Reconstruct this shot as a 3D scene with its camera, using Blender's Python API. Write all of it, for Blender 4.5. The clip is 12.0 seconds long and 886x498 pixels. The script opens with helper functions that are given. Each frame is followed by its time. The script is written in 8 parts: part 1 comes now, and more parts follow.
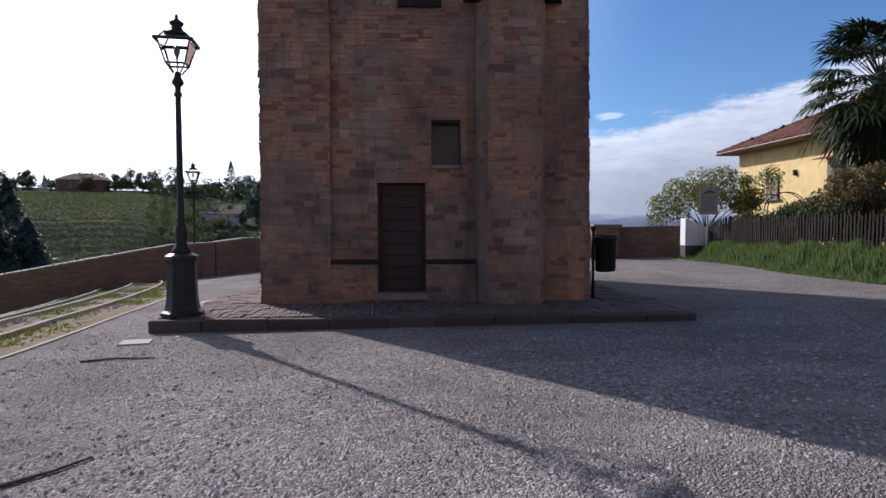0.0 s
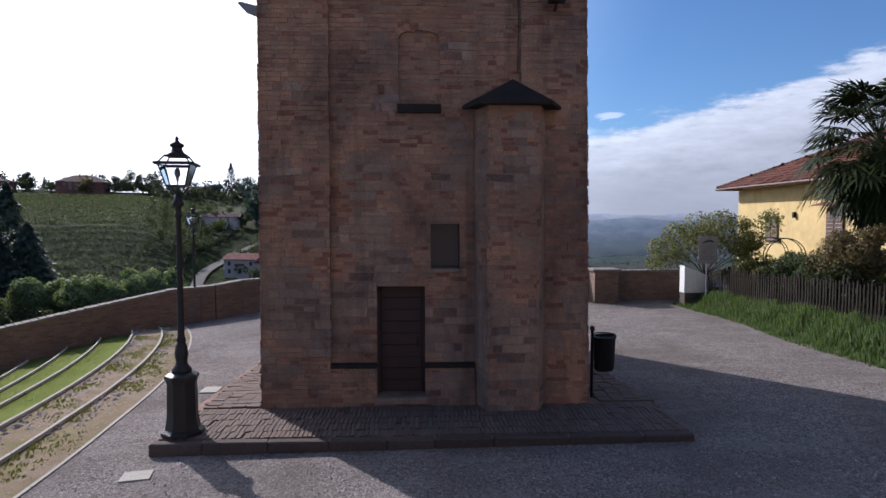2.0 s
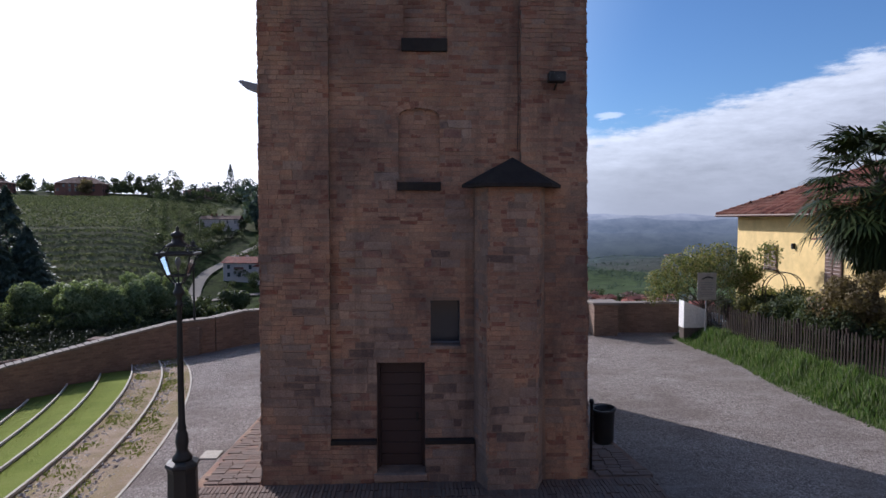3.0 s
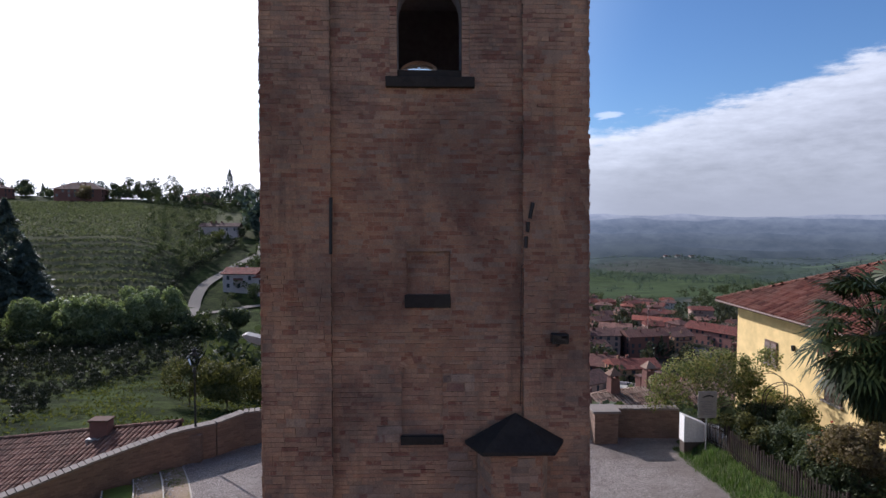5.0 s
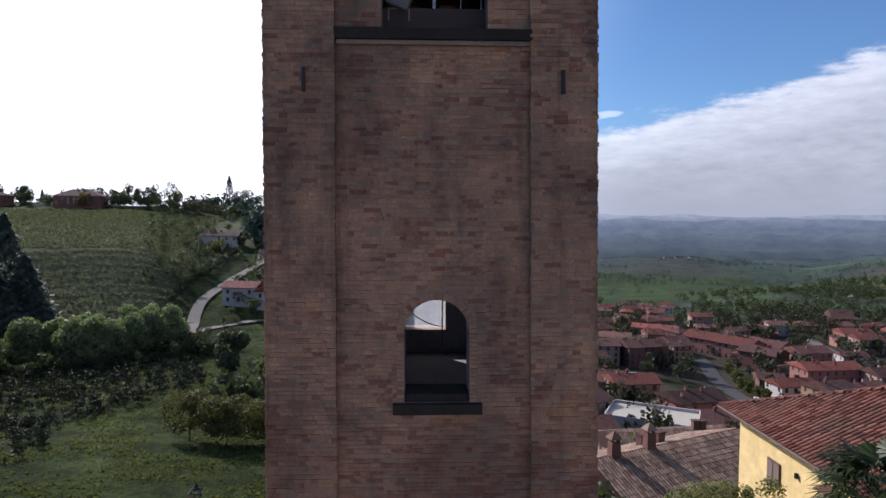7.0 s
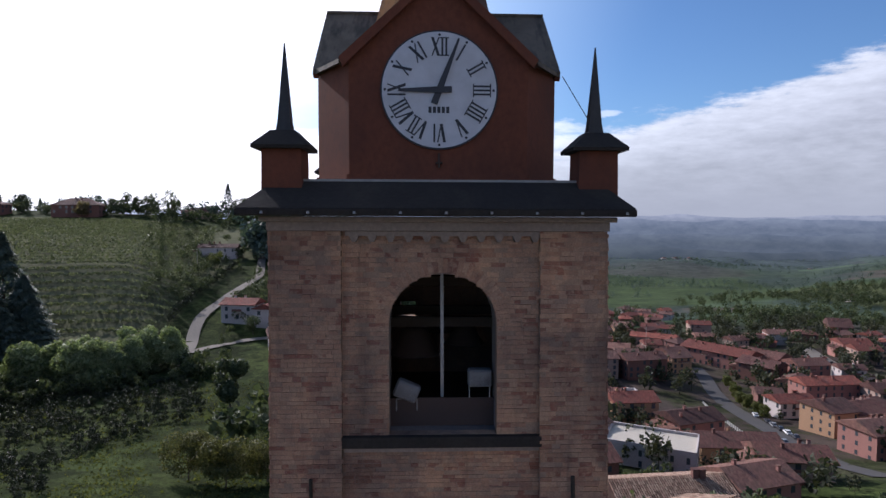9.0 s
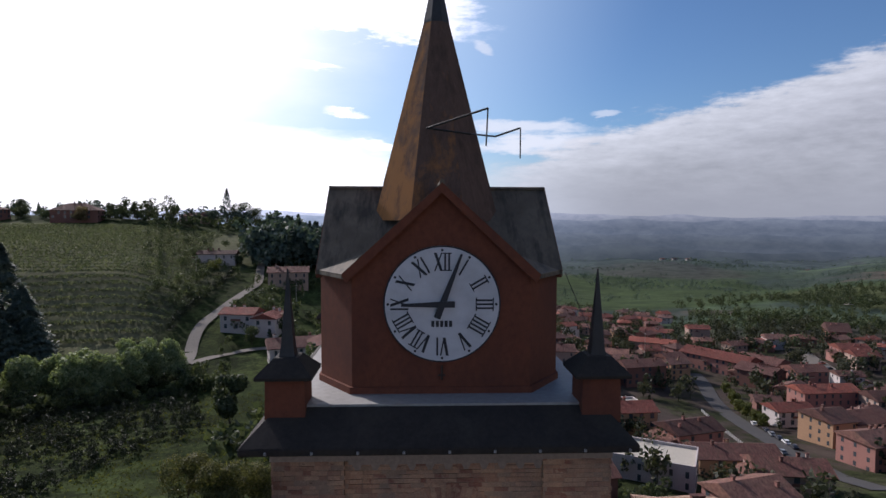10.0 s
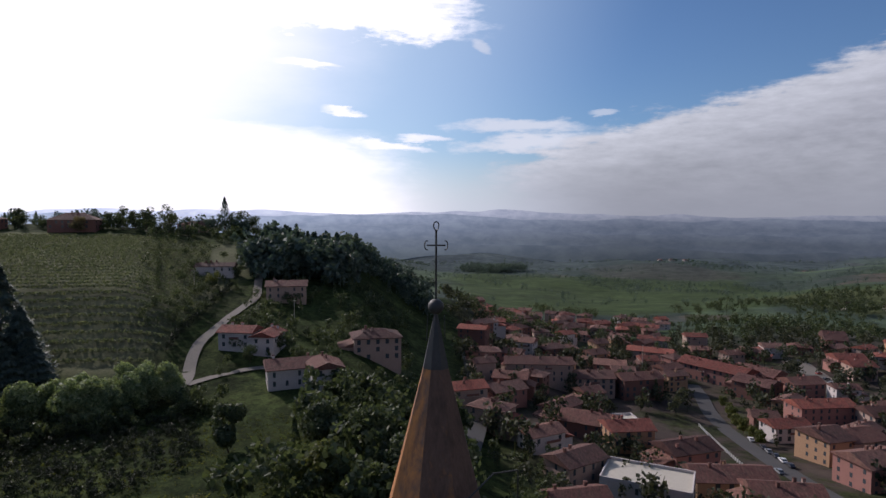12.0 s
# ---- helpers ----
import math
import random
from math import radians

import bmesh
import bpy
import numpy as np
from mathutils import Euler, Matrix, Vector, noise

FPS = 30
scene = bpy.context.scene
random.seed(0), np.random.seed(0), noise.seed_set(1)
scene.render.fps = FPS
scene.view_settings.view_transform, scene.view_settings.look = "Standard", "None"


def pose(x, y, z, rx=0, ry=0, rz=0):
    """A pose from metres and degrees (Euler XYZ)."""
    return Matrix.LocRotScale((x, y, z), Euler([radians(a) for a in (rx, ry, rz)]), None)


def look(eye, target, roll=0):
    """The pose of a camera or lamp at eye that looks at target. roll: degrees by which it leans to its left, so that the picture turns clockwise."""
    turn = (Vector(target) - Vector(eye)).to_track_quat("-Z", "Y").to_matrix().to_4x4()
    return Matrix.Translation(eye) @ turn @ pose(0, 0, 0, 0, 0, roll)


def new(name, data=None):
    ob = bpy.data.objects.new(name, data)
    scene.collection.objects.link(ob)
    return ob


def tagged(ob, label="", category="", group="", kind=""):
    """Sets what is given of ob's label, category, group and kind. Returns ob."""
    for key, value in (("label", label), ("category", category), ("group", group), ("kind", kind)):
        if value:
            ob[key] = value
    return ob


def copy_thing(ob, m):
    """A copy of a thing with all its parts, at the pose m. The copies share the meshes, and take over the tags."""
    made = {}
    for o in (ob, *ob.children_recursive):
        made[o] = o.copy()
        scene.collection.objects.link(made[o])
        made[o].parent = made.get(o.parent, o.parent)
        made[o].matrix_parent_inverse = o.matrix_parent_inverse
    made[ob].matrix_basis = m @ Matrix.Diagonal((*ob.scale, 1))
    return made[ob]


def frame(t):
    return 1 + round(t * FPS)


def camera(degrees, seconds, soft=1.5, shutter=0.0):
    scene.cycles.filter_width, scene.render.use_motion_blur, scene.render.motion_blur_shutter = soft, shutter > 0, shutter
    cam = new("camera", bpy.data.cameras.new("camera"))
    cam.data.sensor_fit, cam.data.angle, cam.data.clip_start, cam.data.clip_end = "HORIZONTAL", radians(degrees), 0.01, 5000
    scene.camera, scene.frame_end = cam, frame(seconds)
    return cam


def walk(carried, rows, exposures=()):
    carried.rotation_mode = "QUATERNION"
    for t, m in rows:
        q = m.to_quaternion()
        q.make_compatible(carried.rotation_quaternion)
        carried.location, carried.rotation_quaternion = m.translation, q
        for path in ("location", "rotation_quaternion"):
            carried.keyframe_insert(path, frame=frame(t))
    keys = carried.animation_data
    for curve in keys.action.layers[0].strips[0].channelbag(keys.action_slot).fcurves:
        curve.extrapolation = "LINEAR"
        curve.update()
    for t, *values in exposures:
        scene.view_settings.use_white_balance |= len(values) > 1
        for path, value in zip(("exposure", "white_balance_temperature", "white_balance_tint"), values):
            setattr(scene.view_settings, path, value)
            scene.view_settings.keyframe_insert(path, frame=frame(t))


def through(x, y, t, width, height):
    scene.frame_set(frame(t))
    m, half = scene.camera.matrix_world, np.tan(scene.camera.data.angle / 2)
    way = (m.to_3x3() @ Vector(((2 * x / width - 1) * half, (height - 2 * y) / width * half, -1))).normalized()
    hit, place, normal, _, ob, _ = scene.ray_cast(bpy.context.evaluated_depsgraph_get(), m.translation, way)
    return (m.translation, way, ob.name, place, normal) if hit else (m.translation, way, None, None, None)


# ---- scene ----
cam = camera(73.7, 12.0)
# seconds, place in metres, tilt, lean and turn in degrees
PATH = [
    (0, -0.032, -10.670, 1.525, 87.17, 0.02, -1.83),
    (0.5, -0.028, -10.654, 1.758, 87.15, 0.01, -1.80),
    (1, -0.023, -10.642, 2.132, 87.14, -0.01, -1.80),
    (1.5, -0.020, -10.631, 2.715, 87.13, -0.02, -1.81),
    (2, -0.018, -10.618, 3.421, 87.13, -0.02, -1.83),
    (2.5, -0.020, -10.600, 4.005, 87.12, -0.04, -1.85),
    (3, -0.025, -10.575, 4.822, 87.11, -0.05, -1.88),
    (3.2, -0.029, -10.562, 5.221, 87.10, -0.05, -1.88),
    (4.8, -0.084, -10.400, 8.895, 87.05, -0.11, -1.93),
    (5, -0.094, -10.371, 9.416, 87.04, -0.12, -1.94),
    (5.5, -0.124, -10.293, 10.730, 87.02, -0.14, -1.95),
    (6, -0.159, -10.203, 12.170, 87.00, -0.16, -1.96),
    (6.5, -0.197, -10.105, 13.655, 86.97, -0.18, -1.97),
    (7, -0.239, -9.998, 15.144, 86.95, -0.19, -1.99),
    (8.8, -0.401, -9.590, 21.276, 86.88, -0.22, -2.11),
    (9, -0.418, -9.547, 22.020, 86.87, -0.22, -2.13),
    (9.5, -0.459, -9.444, 23.907, 86.85, -0.21, -2.19),
    (10, -0.495, -9.355, 25.784, 86.84, -0.21, -2.24),
    (10.5, -0.524, -9.283, 27.663, 86.82, -0.20, -2.30),
    (11, -0.543, -9.235, 29.615, 86.80, -0.20, -2.36),
    (11.5, -0.551, -9.217, 31.526, 86.77, -0.20, -2.40),
    (12, -0.545, -9.234, 33.169, 86.73, -0.22, -2.43),
]
EXPOSURES = [(0, 0.0, 5700, 20), (3, 0.04, 5700, 20), (6, 0.06, 5850, 21), (8.8, 0.1, 5850, 21), (10.5, -0.34, 6150, 21), (12, -0.42, 6150, 22)]
walk(cam, [(t, pose(x, y, z, rx, ry, rz)) for t, x, y, z, rx, ry, rz in PATH], EXPOSURES)

# ---- sky and sun ----
SUN_EL = 29.0
SUN_AZ = -40.5  # from +y, clockwise
SUN_DIR = Vector((math.sin(radians(SUN_AZ)) * math.cos(radians(SUN_EL)), math.cos(radians(SUN_AZ)) * math.cos(radians(SUN_EL)), math.sin(radians(SUN_EL))))
sun = new("sun", bpy.data.lights.new("sun", "SUN"))
sun.data.energy, sun.data.angle, sun.data.color = 5.0, radians(0.55), (1.0, 0.93, 0.82)
sun.matrix_world = look(tuple(SUN_DIR * 200), (0, 0, 0))


def build_sky():
    w = bpy.data.worlds.new("sky")
    scene.world = w
    w.use_nodes = True
    nt = w.node_tree
    nt.nodes.clear()
    out, bg = nt.nodes.new("ShaderNodeOutputWorld"), nt.nodes.new("ShaderNodeBackground")
    sky = nt.nodes.new("ShaderNodeTexSky")
    sky.sky_type, sky.sun_disc = "NISHITA", False
    sky.sun_elevation, sky.sun_rotation = radians(SUN_EL), radians(SUN_AZ)
    sky.air_density, sky.dust_density, sky.ozone_density = 1.0, 0.6, 3.0
    tc = nt.nodes.new("ShaderNodeTexCoord")
    sep = nt.nodes.new("ShaderNodeSeparateXYZ")
    nt.links.new(tc.outputs["Generated"], sep.inputs[0])

    def m(op, a, b=None, c=None):
        n = nt.nodes.new("ShaderNodeMath")
        n.operation = op
        for i, v in enumerate((a, b, c)):
            if v is None:
                continue
            if isinstance(v, (int, float)):
                n.inputs[i].default_value = v
            else:
                nt.links.new(v, n.inputs[i])
        return n.outputs[0]

    def ramp(v, lo, hi, a=0.0, b=1.0):
        n = nt.nodes.new("ShaderNodeMapRange")
        n.interpolation_type = "SMOOTHSTEP"
        nt.links.new(v, n.inputs[0])
        for i, q in zip((1, 2, 3, 4), (lo, hi, a, b)):
            n.inputs[i].default_value = q
        return n.outputs[0]

    def noise_at(scale, detail, rough, stretch):
        mp = nt.nodes.new("ShaderNodeMapping")
        mp.inputs["Scale"].default_value = stretch
        nt.links.new(tc.outputs["Generated"], mp.inputs[0])
        n = nt.nodes.new("ShaderNodeTexNoise")
        n.inputs["Scale"].default_value, n.inputs["Detail"].default_value, n.inputs["Roughness"].default_value = scale, detail, rough
        nt.links.new(mp.outputs[0], n.inputs["Vector"])
        return n.outputs["Fac"]

    def mixc(fac, low, high):
        n = nt.nodes.new("ShaderNodeMixRGB")
        for i, v in enumerate((fac, low, high)):
            if isinstance(v, (int, float)):
                n.inputs[i].default_value = v
            elif isinstance(v, tuple):
                n.inputs[i].default_value = (*v, 1)
            else:
                nt.links.new(v, n.inputs[i])
        return n.outputs[0]

    x, y, z = sep.outputs
    az = m("ARCTAN2", x, y)
    el = m("ARCSINE", z)
    n1 = m("SUBTRACT", noise_at(5.0, 8, 0.6, (1, 1, 3.5)), 0.5)
    n2 = m("SUBTRACT", noise_at(14.0, 8, 0.62, (1, 1, 4.0)), 0.5)
    n3 = m("SUBTRACT", noise_at(34.0, 6, 0.6, (1, 1, 3.0)), 0.5)
    dot = nt.nodes.new("ShaderNodeVectorMath")
    dot.operation = "DOT_PRODUCT"
    nt.links.new(tc.outputs["Generated"], dot.inputs[0])
    dot.inputs[1].default_value = tuple(SUN_DIR)
    sunward = dot.outputs["Value"]
    # clear sky, paler towards the sun
    tint = nt.nodes.new("ShaderNodeMixRGB")
    tint.blend_type = "MULTIPLY"
    tint.inputs[0].default_value, tint.inputs[2].default_value = 1.0, (1.02, 1.27, 1.42, 1)
    nt.links.new(sky.outputs[0], tint.inputs[1])
    col = mixc(m("MULTIPLY", ramp(sunward, 0.52, 0.92), 0.6), tint.outputs[0], (12.0, 15.0, 16.5))

    def streak(az0, el0, slope, long, thick, strength):
        """A thin drawn-out cloud: how much of it covers each direction."""
        da = m("SUBTRACT", az, radians(az0))
        de = m("SUBTRACT", m("SUBTRACT", el, radians(el0)), m("MULTIPLY", da, slope))
        far = m("ADD", m("POWER", m("DIVIDE", da, radians(long)), 2.0), m("POWER", m("DIVIDE", m("ADD", de, m("MULTIPLY", n2, 0.035)), radians(thick)), 2.0))
        return m("MULTIPLY", ramp(m("ADD", far, m("MULTIPLY", n3, 1.2)), 1.25, 0.1), strength)

    wisps = streak(-10.2, 13.7, -0.04, 3.2, 0.45, 0.9)
    for row in ((-7.0, 9.7, -0.1, 2.2, 0.4, 0.9), (-14.5, 19.6, 0.0, 3.0, 0.6, 0.4), (0.6, 7.3, -0.04, 2.8, 0.4, 0.85), (-2.5, 6.6, -0.1, 4.4, 0.5, 0.9), (9.5, 8.4, -0.02, 7.0, 0.75, 0.75), (10.5, 6.9, 0.06, 7.5, 0.9, 0.85), (17.5, 9.4, 0.05, 1.4, 0.3, 0.5), (27.5, 19.2, 0.1, 1.6, 0.5, 0.45), (6.0, 15.6, -0.5, 1.0, 0.6, 0.5)):
        wisps = m("MAXIMUM", wisps, streak(*row))
    col = mixc(wisps, col, mixc(ramp(az, -0.05, 0.12), (18.5, 18.6, 18.6), (12.6, 13.2, 13.4)))
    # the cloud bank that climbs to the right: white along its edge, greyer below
    # carried on behind the viewer, unseen, to add fill on the tower front
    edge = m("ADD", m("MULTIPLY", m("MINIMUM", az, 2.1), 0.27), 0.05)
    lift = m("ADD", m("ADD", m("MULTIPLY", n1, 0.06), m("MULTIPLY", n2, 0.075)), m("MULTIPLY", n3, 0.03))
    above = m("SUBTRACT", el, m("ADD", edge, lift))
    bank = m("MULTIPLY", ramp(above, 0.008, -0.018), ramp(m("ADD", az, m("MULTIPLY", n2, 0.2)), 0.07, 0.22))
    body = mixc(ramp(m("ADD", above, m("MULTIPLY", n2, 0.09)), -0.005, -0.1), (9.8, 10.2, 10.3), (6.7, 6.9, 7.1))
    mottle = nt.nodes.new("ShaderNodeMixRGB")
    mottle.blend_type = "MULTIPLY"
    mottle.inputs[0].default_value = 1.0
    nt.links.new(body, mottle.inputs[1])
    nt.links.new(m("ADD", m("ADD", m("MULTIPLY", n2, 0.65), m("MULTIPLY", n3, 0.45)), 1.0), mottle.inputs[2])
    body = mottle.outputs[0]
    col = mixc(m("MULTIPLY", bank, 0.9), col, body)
    # haze over the horizon, bright on the sunny side
    haze_col = mixc(ramp(az, -0.12, 0.1), (18.5, 18.6, 18.6), mixc(ramp(az, 0.05, 0.38), (10.4, 11.4, 12.2), (5.0, 5.4, 5.9)))
    col = mixc(m("MULTIPLY", ramp(el, 0.125, 0.0), 0.86), col, haze_col)
    # a bright white layer low on the sunny side, and torn white cloud high up
    layer = m("SUBTRACT", m("ADD", el, m("ADD", m("MULTIPLY", n1, 0.05), m("MULTIPLY", n2, 0.03))), m("ADD", m("MULTIPLY", az, -0.14), 0.106))
    white = m("MULTIPLY", ramp(layer, 0.022, -0.022), ramp(m("ADD", az, m("MULTIPLY", n2, 0.12)), 0.02, -0.14))
    white = m("MULTIPLY", white, ramp(az, -1.25, -0.85))
    high = m("MULTIPLY", ramp(m("ADD", m("ADD", el, m("MULTIPLY", az, -0.05)), m("ADD", m("MULTIPLY", n1, 0.07), m("ADD", m("MULTIPLY", n2, 0.07), m("MULTIPLY", n3, 0.05)))), 0.278, 0.305), ramp(m("ADD", az, m("MULTIPLY", n2, 0.25)), 0.13, 0.03))
    high = m("MULTIPLY", high, m("MULTIPLY", ramp(az, -0.95, -0.6), ramp(el, 0.62, 0.45)))
    glow = m("POWER", ramp(m("ADD", sunward, m("MULTIPLY", n1, 0.05)), 0.76, 0.93), 1.3)
    col = mixc(m("MAXIMUM", m("MAXIMUM", m("MULTIPLY", glow, 0.95), m("MULTIPLY", white, 0.95)), m("MULTIPLY", high, 0.92)), col, (19.8, 19.8, 19.4))
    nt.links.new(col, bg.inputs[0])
    bg.inputs[1].default_value = 0.078
    nt.links.new(bg.outputs[0], out.inputs[0])


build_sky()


# ---- materials ----
def link(nt, a, b):
    nt.links.new(a, b)


def noise_node(nt, scale, detail=6, rough=0.6, stretch=(1, 1, 1), distort=0.0):
    geo = nt.nodes.new("ShaderNodeNewGeometry")
    mp = nt.nodes.new("ShaderNodeMapping")
    mp.inputs["Scale"].default_value = stretch
    link(nt, geo.outputs["Position"], mp.inputs[0])
    n = nt.nodes.new("ShaderNodeTexNoise")
    n.inputs["Scale"].default_value, n.inputs["Detail"].default_value = scale, detail
    n.inputs["Roughness"].default_value, n.inputs["Distortion"].default_value = rough, distort
    link(nt, mp.outputs[0], n.inputs["Vector"])
    return n.outputs["Fac"]


def ramp_node(nt, value, stops):
    r = nt.nodes.new("ShaderNodeValToRGB")
    while len(r.color_ramp.elements) < len(stops):
        r.color_ramp.elements.new(0.5)
    for e, (p, c) in zip(r.color_ramp.elements, stops):
        e.position, e.color = p, (*c, 1)
    if value is not None:
        link(nt, value, r.inputs[0])
    return r.outputs[0]


def mix_node(nt, fac, a, b, kind="MIX"):
    n = nt.nodes.new("ShaderNodeMixRGB")
    n.blend_type = kind
    for i, v in enumerate((fac, a, b)):
        if isinstance(v, (int, float)):
            n.inputs[i].default_value = v
        elif isinstance(v, tuple):
            n.inputs[i].default_value = (*v, 1)
        else:
            link(nt, v, n.inputs[i])
    return n.outputs[0]


def math_node(nt, op, a, b=0.0):
    n = nt.nodes.new("ShaderNodeMath")
    n.operation = op
    for i, v in enumerate((a, b)):
        if isinstance(v, (int, float)):
            n.inputs[i].default_value = v
        else:
            link(nt, v, n.inputs[i])
    return n.outputs[0]


def blank(name):
    m = bpy.data.materials.new(name)
    m.use_nodes = True
    nt = m.node_tree
    return m, nt, nt.nodes["Principled BSDF"]


def bump_into(nt, bsdf, height, strength, distance):
    b = nt.nodes.new("ShaderNodeBump")
    b.inputs["Strength"].default_value, b.inputs["Distance"].default_value = strength, distance
    link(nt, height, b.inputs["Height"])
    link(nt, b.outputs[0], bsdf.inputs["Normal"])


def piece_random(nt):
    """One number for each piece, whether it is an object or an island of a joined mesh."""
    oi, geo = nt.nodes.new("ShaderNodeObjectInfo"), nt.nodes.new("ShaderNodeNewGeometry")
    return math_node(nt, "FRACT", math_node(nt, "ADD", oi.outputs["Random"], geo.outputs["Random Per Island"]))


def surface(name, stops, grain=30.0, patch=0.8, rough=0.85, bump=0.3, depth=0.01, stain=0.35, metal=0.0, dirt=(0.1, 0.09, 0.08), stretch=(1, 1, 1), pieces=False, piece_amount=1.0):
    """A worn surface: its colours by grain (or by piece), stains at a larger scale, and relief."""
    m, nt, b = blank(name)
    g = noise_node(nt, grain, 8, 0.65, stretch)
    p = noise_node(nt, patch, 5, 0.6, (1, 1, 0.7), 0.4)
    if pieces:
        v = math_node(nt, "ADD", math_node(nt, "MULTIPLY", piece_random(nt), 0.8 * piece_amount), math_node(nt, "MULTIPLY", g, 0.2 + 0.8 * (1 - piece_amount)))
    else:
        v = math_node(nt, "ADD", math_node(nt, "MULTIPLY", g, 0.6), math_node(nt, "MULTIPLY", p, 0.4))
    col = ramp_node(nt, v, stops)
    wear = ramp_node(nt, p, [(0.45, (0, 0, 0)), (0.75, (1, 1, 1))])
    col = mix_node(nt, math_node(nt, "MULTIPLY", wear, stain), col, dirt)
    fine = ramp_node(nt, g, [(0.3, (0.82, 0.82, 0.82)), (0.7, (1.12, 1.12, 1.12))])
    col = mix_node(nt, 1.0, col, fine, "MULTIPLY")
    link(nt, col, b.inputs["Base Color"])
    b.inputs["Metallic"].default_value = metal
    b.inputs["Specular IOR Level"].default_value = 0.25 if rough > 0.8 else 0.5
    link(nt, ramp_node(nt, g, [(0.2, (rough - 0.1,) * 3), (0.8, (min(1, rough + 0.1),) * 3)]), b.inputs["Roughness"])
    if bump:
        bump_into(nt, b, g, bump, depth)
    return m


def spread(colours, lo=0.0, hi=1.0):
    n = len(colours)
    return [(lo + (hi - lo) * i / max(1, n - 1), c) for i, c in enumerate(colours)]


def masonry(name, colours, red, red_share, smear):
    """Old brick or rubble: browns by piece, dark red bricks scattered and gathered in patches, mortar smeared over, lichen."""
    m, nt, b = blank(name)
    g = noise_node(nt, 45, 8, 0.7)
    pick = piece_random(nt)
    v = math_node(nt, "ADD", math_node(nt, "MULTIPLY", pick, 0.8), math_node(nt, "MULTIPLY", noise_node(nt, 7, 6, 0.65), 0.2))
    col = ramp_node(nt, v, spread(colours))
    other = math_node(nt, "FRACT", math_node(nt, "MULTIPLY", pick, 37.7))
    gather = noise_node(nt, 0.9, 6, 0.7, (1, 1, 1.3), 0.5)
    is_red = ramp_node(nt, math_node(nt, "MULTIPLY", math_node(nt, "ADD", other, math_node(nt, "MULTIPLY", gather, 1.5)), 0.5), [(0.83 - red_share, (0, 0, 0)), (0.85 - red_share, (1, 1, 1))])
    col = mix_node(nt, math_node(nt, "MULTIPLY", is_red, 0.75), col, red)
    patchy = ramp_node(nt, noise_node(nt, 7, 9, 0.75, (1, 1, 1.9), 0.7), [(0.46, (0, 0, 0)), (0.66, (1, 1, 1))])
    col = mix_node(nt, math_node(nt, "MULTIPLY", patchy, smear), col, (0.29, 0.2, 0.145))
    pits = ramp_node(nt, noise_node(nt, 11, 7, 0.7, (0.7, 0.7, 2.2), 0.3), [(0.30, (1, 1, 1)), (0.36, (0, 0, 0))])
    col = mix_node(nt, math_node(nt, "MULTIPLY", pits, 0.7), col, (0.06, 0.035, 0.028))
    big = noise_node(nt, 0.6, 7, 0.68, (1, 1, 0.8), 0.6)
    col = mix_node(nt, 1.0, col, ramp_node(nt, big, [(0.32, (0.5, 0.5, 0.55)), (0.5, (0.95, 0.94, 0.94)), (0.68, (1.42, 1.32, 1.16))]), "MULTIPLY")
    lichen = ramp_node(nt, noise_node(nt, 1.4, 9, 0.74, (1, 1, 0.8), 0.8), [(0.49, (0, 0, 0)), (0.66, (1, 1, 1))])
    col = mix_node(nt, math_node(nt, "MULTIPLY", lichen, 0.45), col, (0.18, 0.145, 0.12))
    runs = ramp_node(nt, noise_node(nt, 2.2, 7, 0.65, (1, 1, 0.09), 0.3), [(0.54, (0, 0, 0)), (0.7, (1, 1, 1))])
    col = mix_node(nt, math_node(nt, "MULTIPLY", runs, 0.45), col, (0.075, 0.06, 0.05))
    col = mix_node(nt, 1.0, col, ramp_node(nt, g, [(0.3, (0.7, 0.7, 0.7)), (0.7, (1.25, 1.25, 1.25))]), "MULTIPLY")
    link(nt, col, b.inputs["Base Color"])
    b.inputs["Roughness"].default_value, b.inputs["Specular IOR Level"].default_value = 0.95, 0.2
    bump_into(nt, b, math_node(nt, "SUBTRACT", g, math_node(nt, "MULTIPLY", pits, 1.2)), 0.7, 0.01)
    return m


BRICK = masonry("old_brick", [(0.1899, 0.1097, 0.08437), (0.2726, 0.1525, 0.1084), (0.3303, 0.1906, 0.131), (0.3717, 0.2256, 0.1506), (0.4046, 0.2515, 0.1718), (0.3468, 0.2057, 0.1416), (0.3881, 0.2515, 0.1762), (0.3303, 0.2209, 0.1567), (0.4293, 0.2744, 0.1838), (0.3799, 0.2135, 0.1416), (0.4625, 0.32, 0.223)], (0.1981, 0.0762, 0.05725), 0.025, 0.55)
RED_BRICK = masonry("red_old_brick", [(0.1597, 0.08839, 0.06366), (0.2328, 0.1226, 0.08397), (0.286, 0.154, 0.1029), (0.3127, 0.1811, 0.1191), (0.346, 0.211, 0.1354), (0.2928, 0.1639, 0.1083), (0.326, 0.2068, 0.1354), (0.2661, 0.1426, 0.09752), (0.3593, 0.2209, 0.1409)], (0.2128, 0.084, 0.05472), 0.04, 0.45)
STONE = masonry("old_rubble", [(0.1132, 0.08148, 0.07254), (0.1616, 0.1206, 0.1018), (0.2668, 0.2037, 0.1651), (0.3396, 0.2523, 0.1976), (0.2377, 0.1991, 0.173), (0.3882, 0.2899, 0.2223), (0.2991, 0.1912, 0.1512)], (0.2264, 0.1097, 0.08952), 0.02, 0.6)
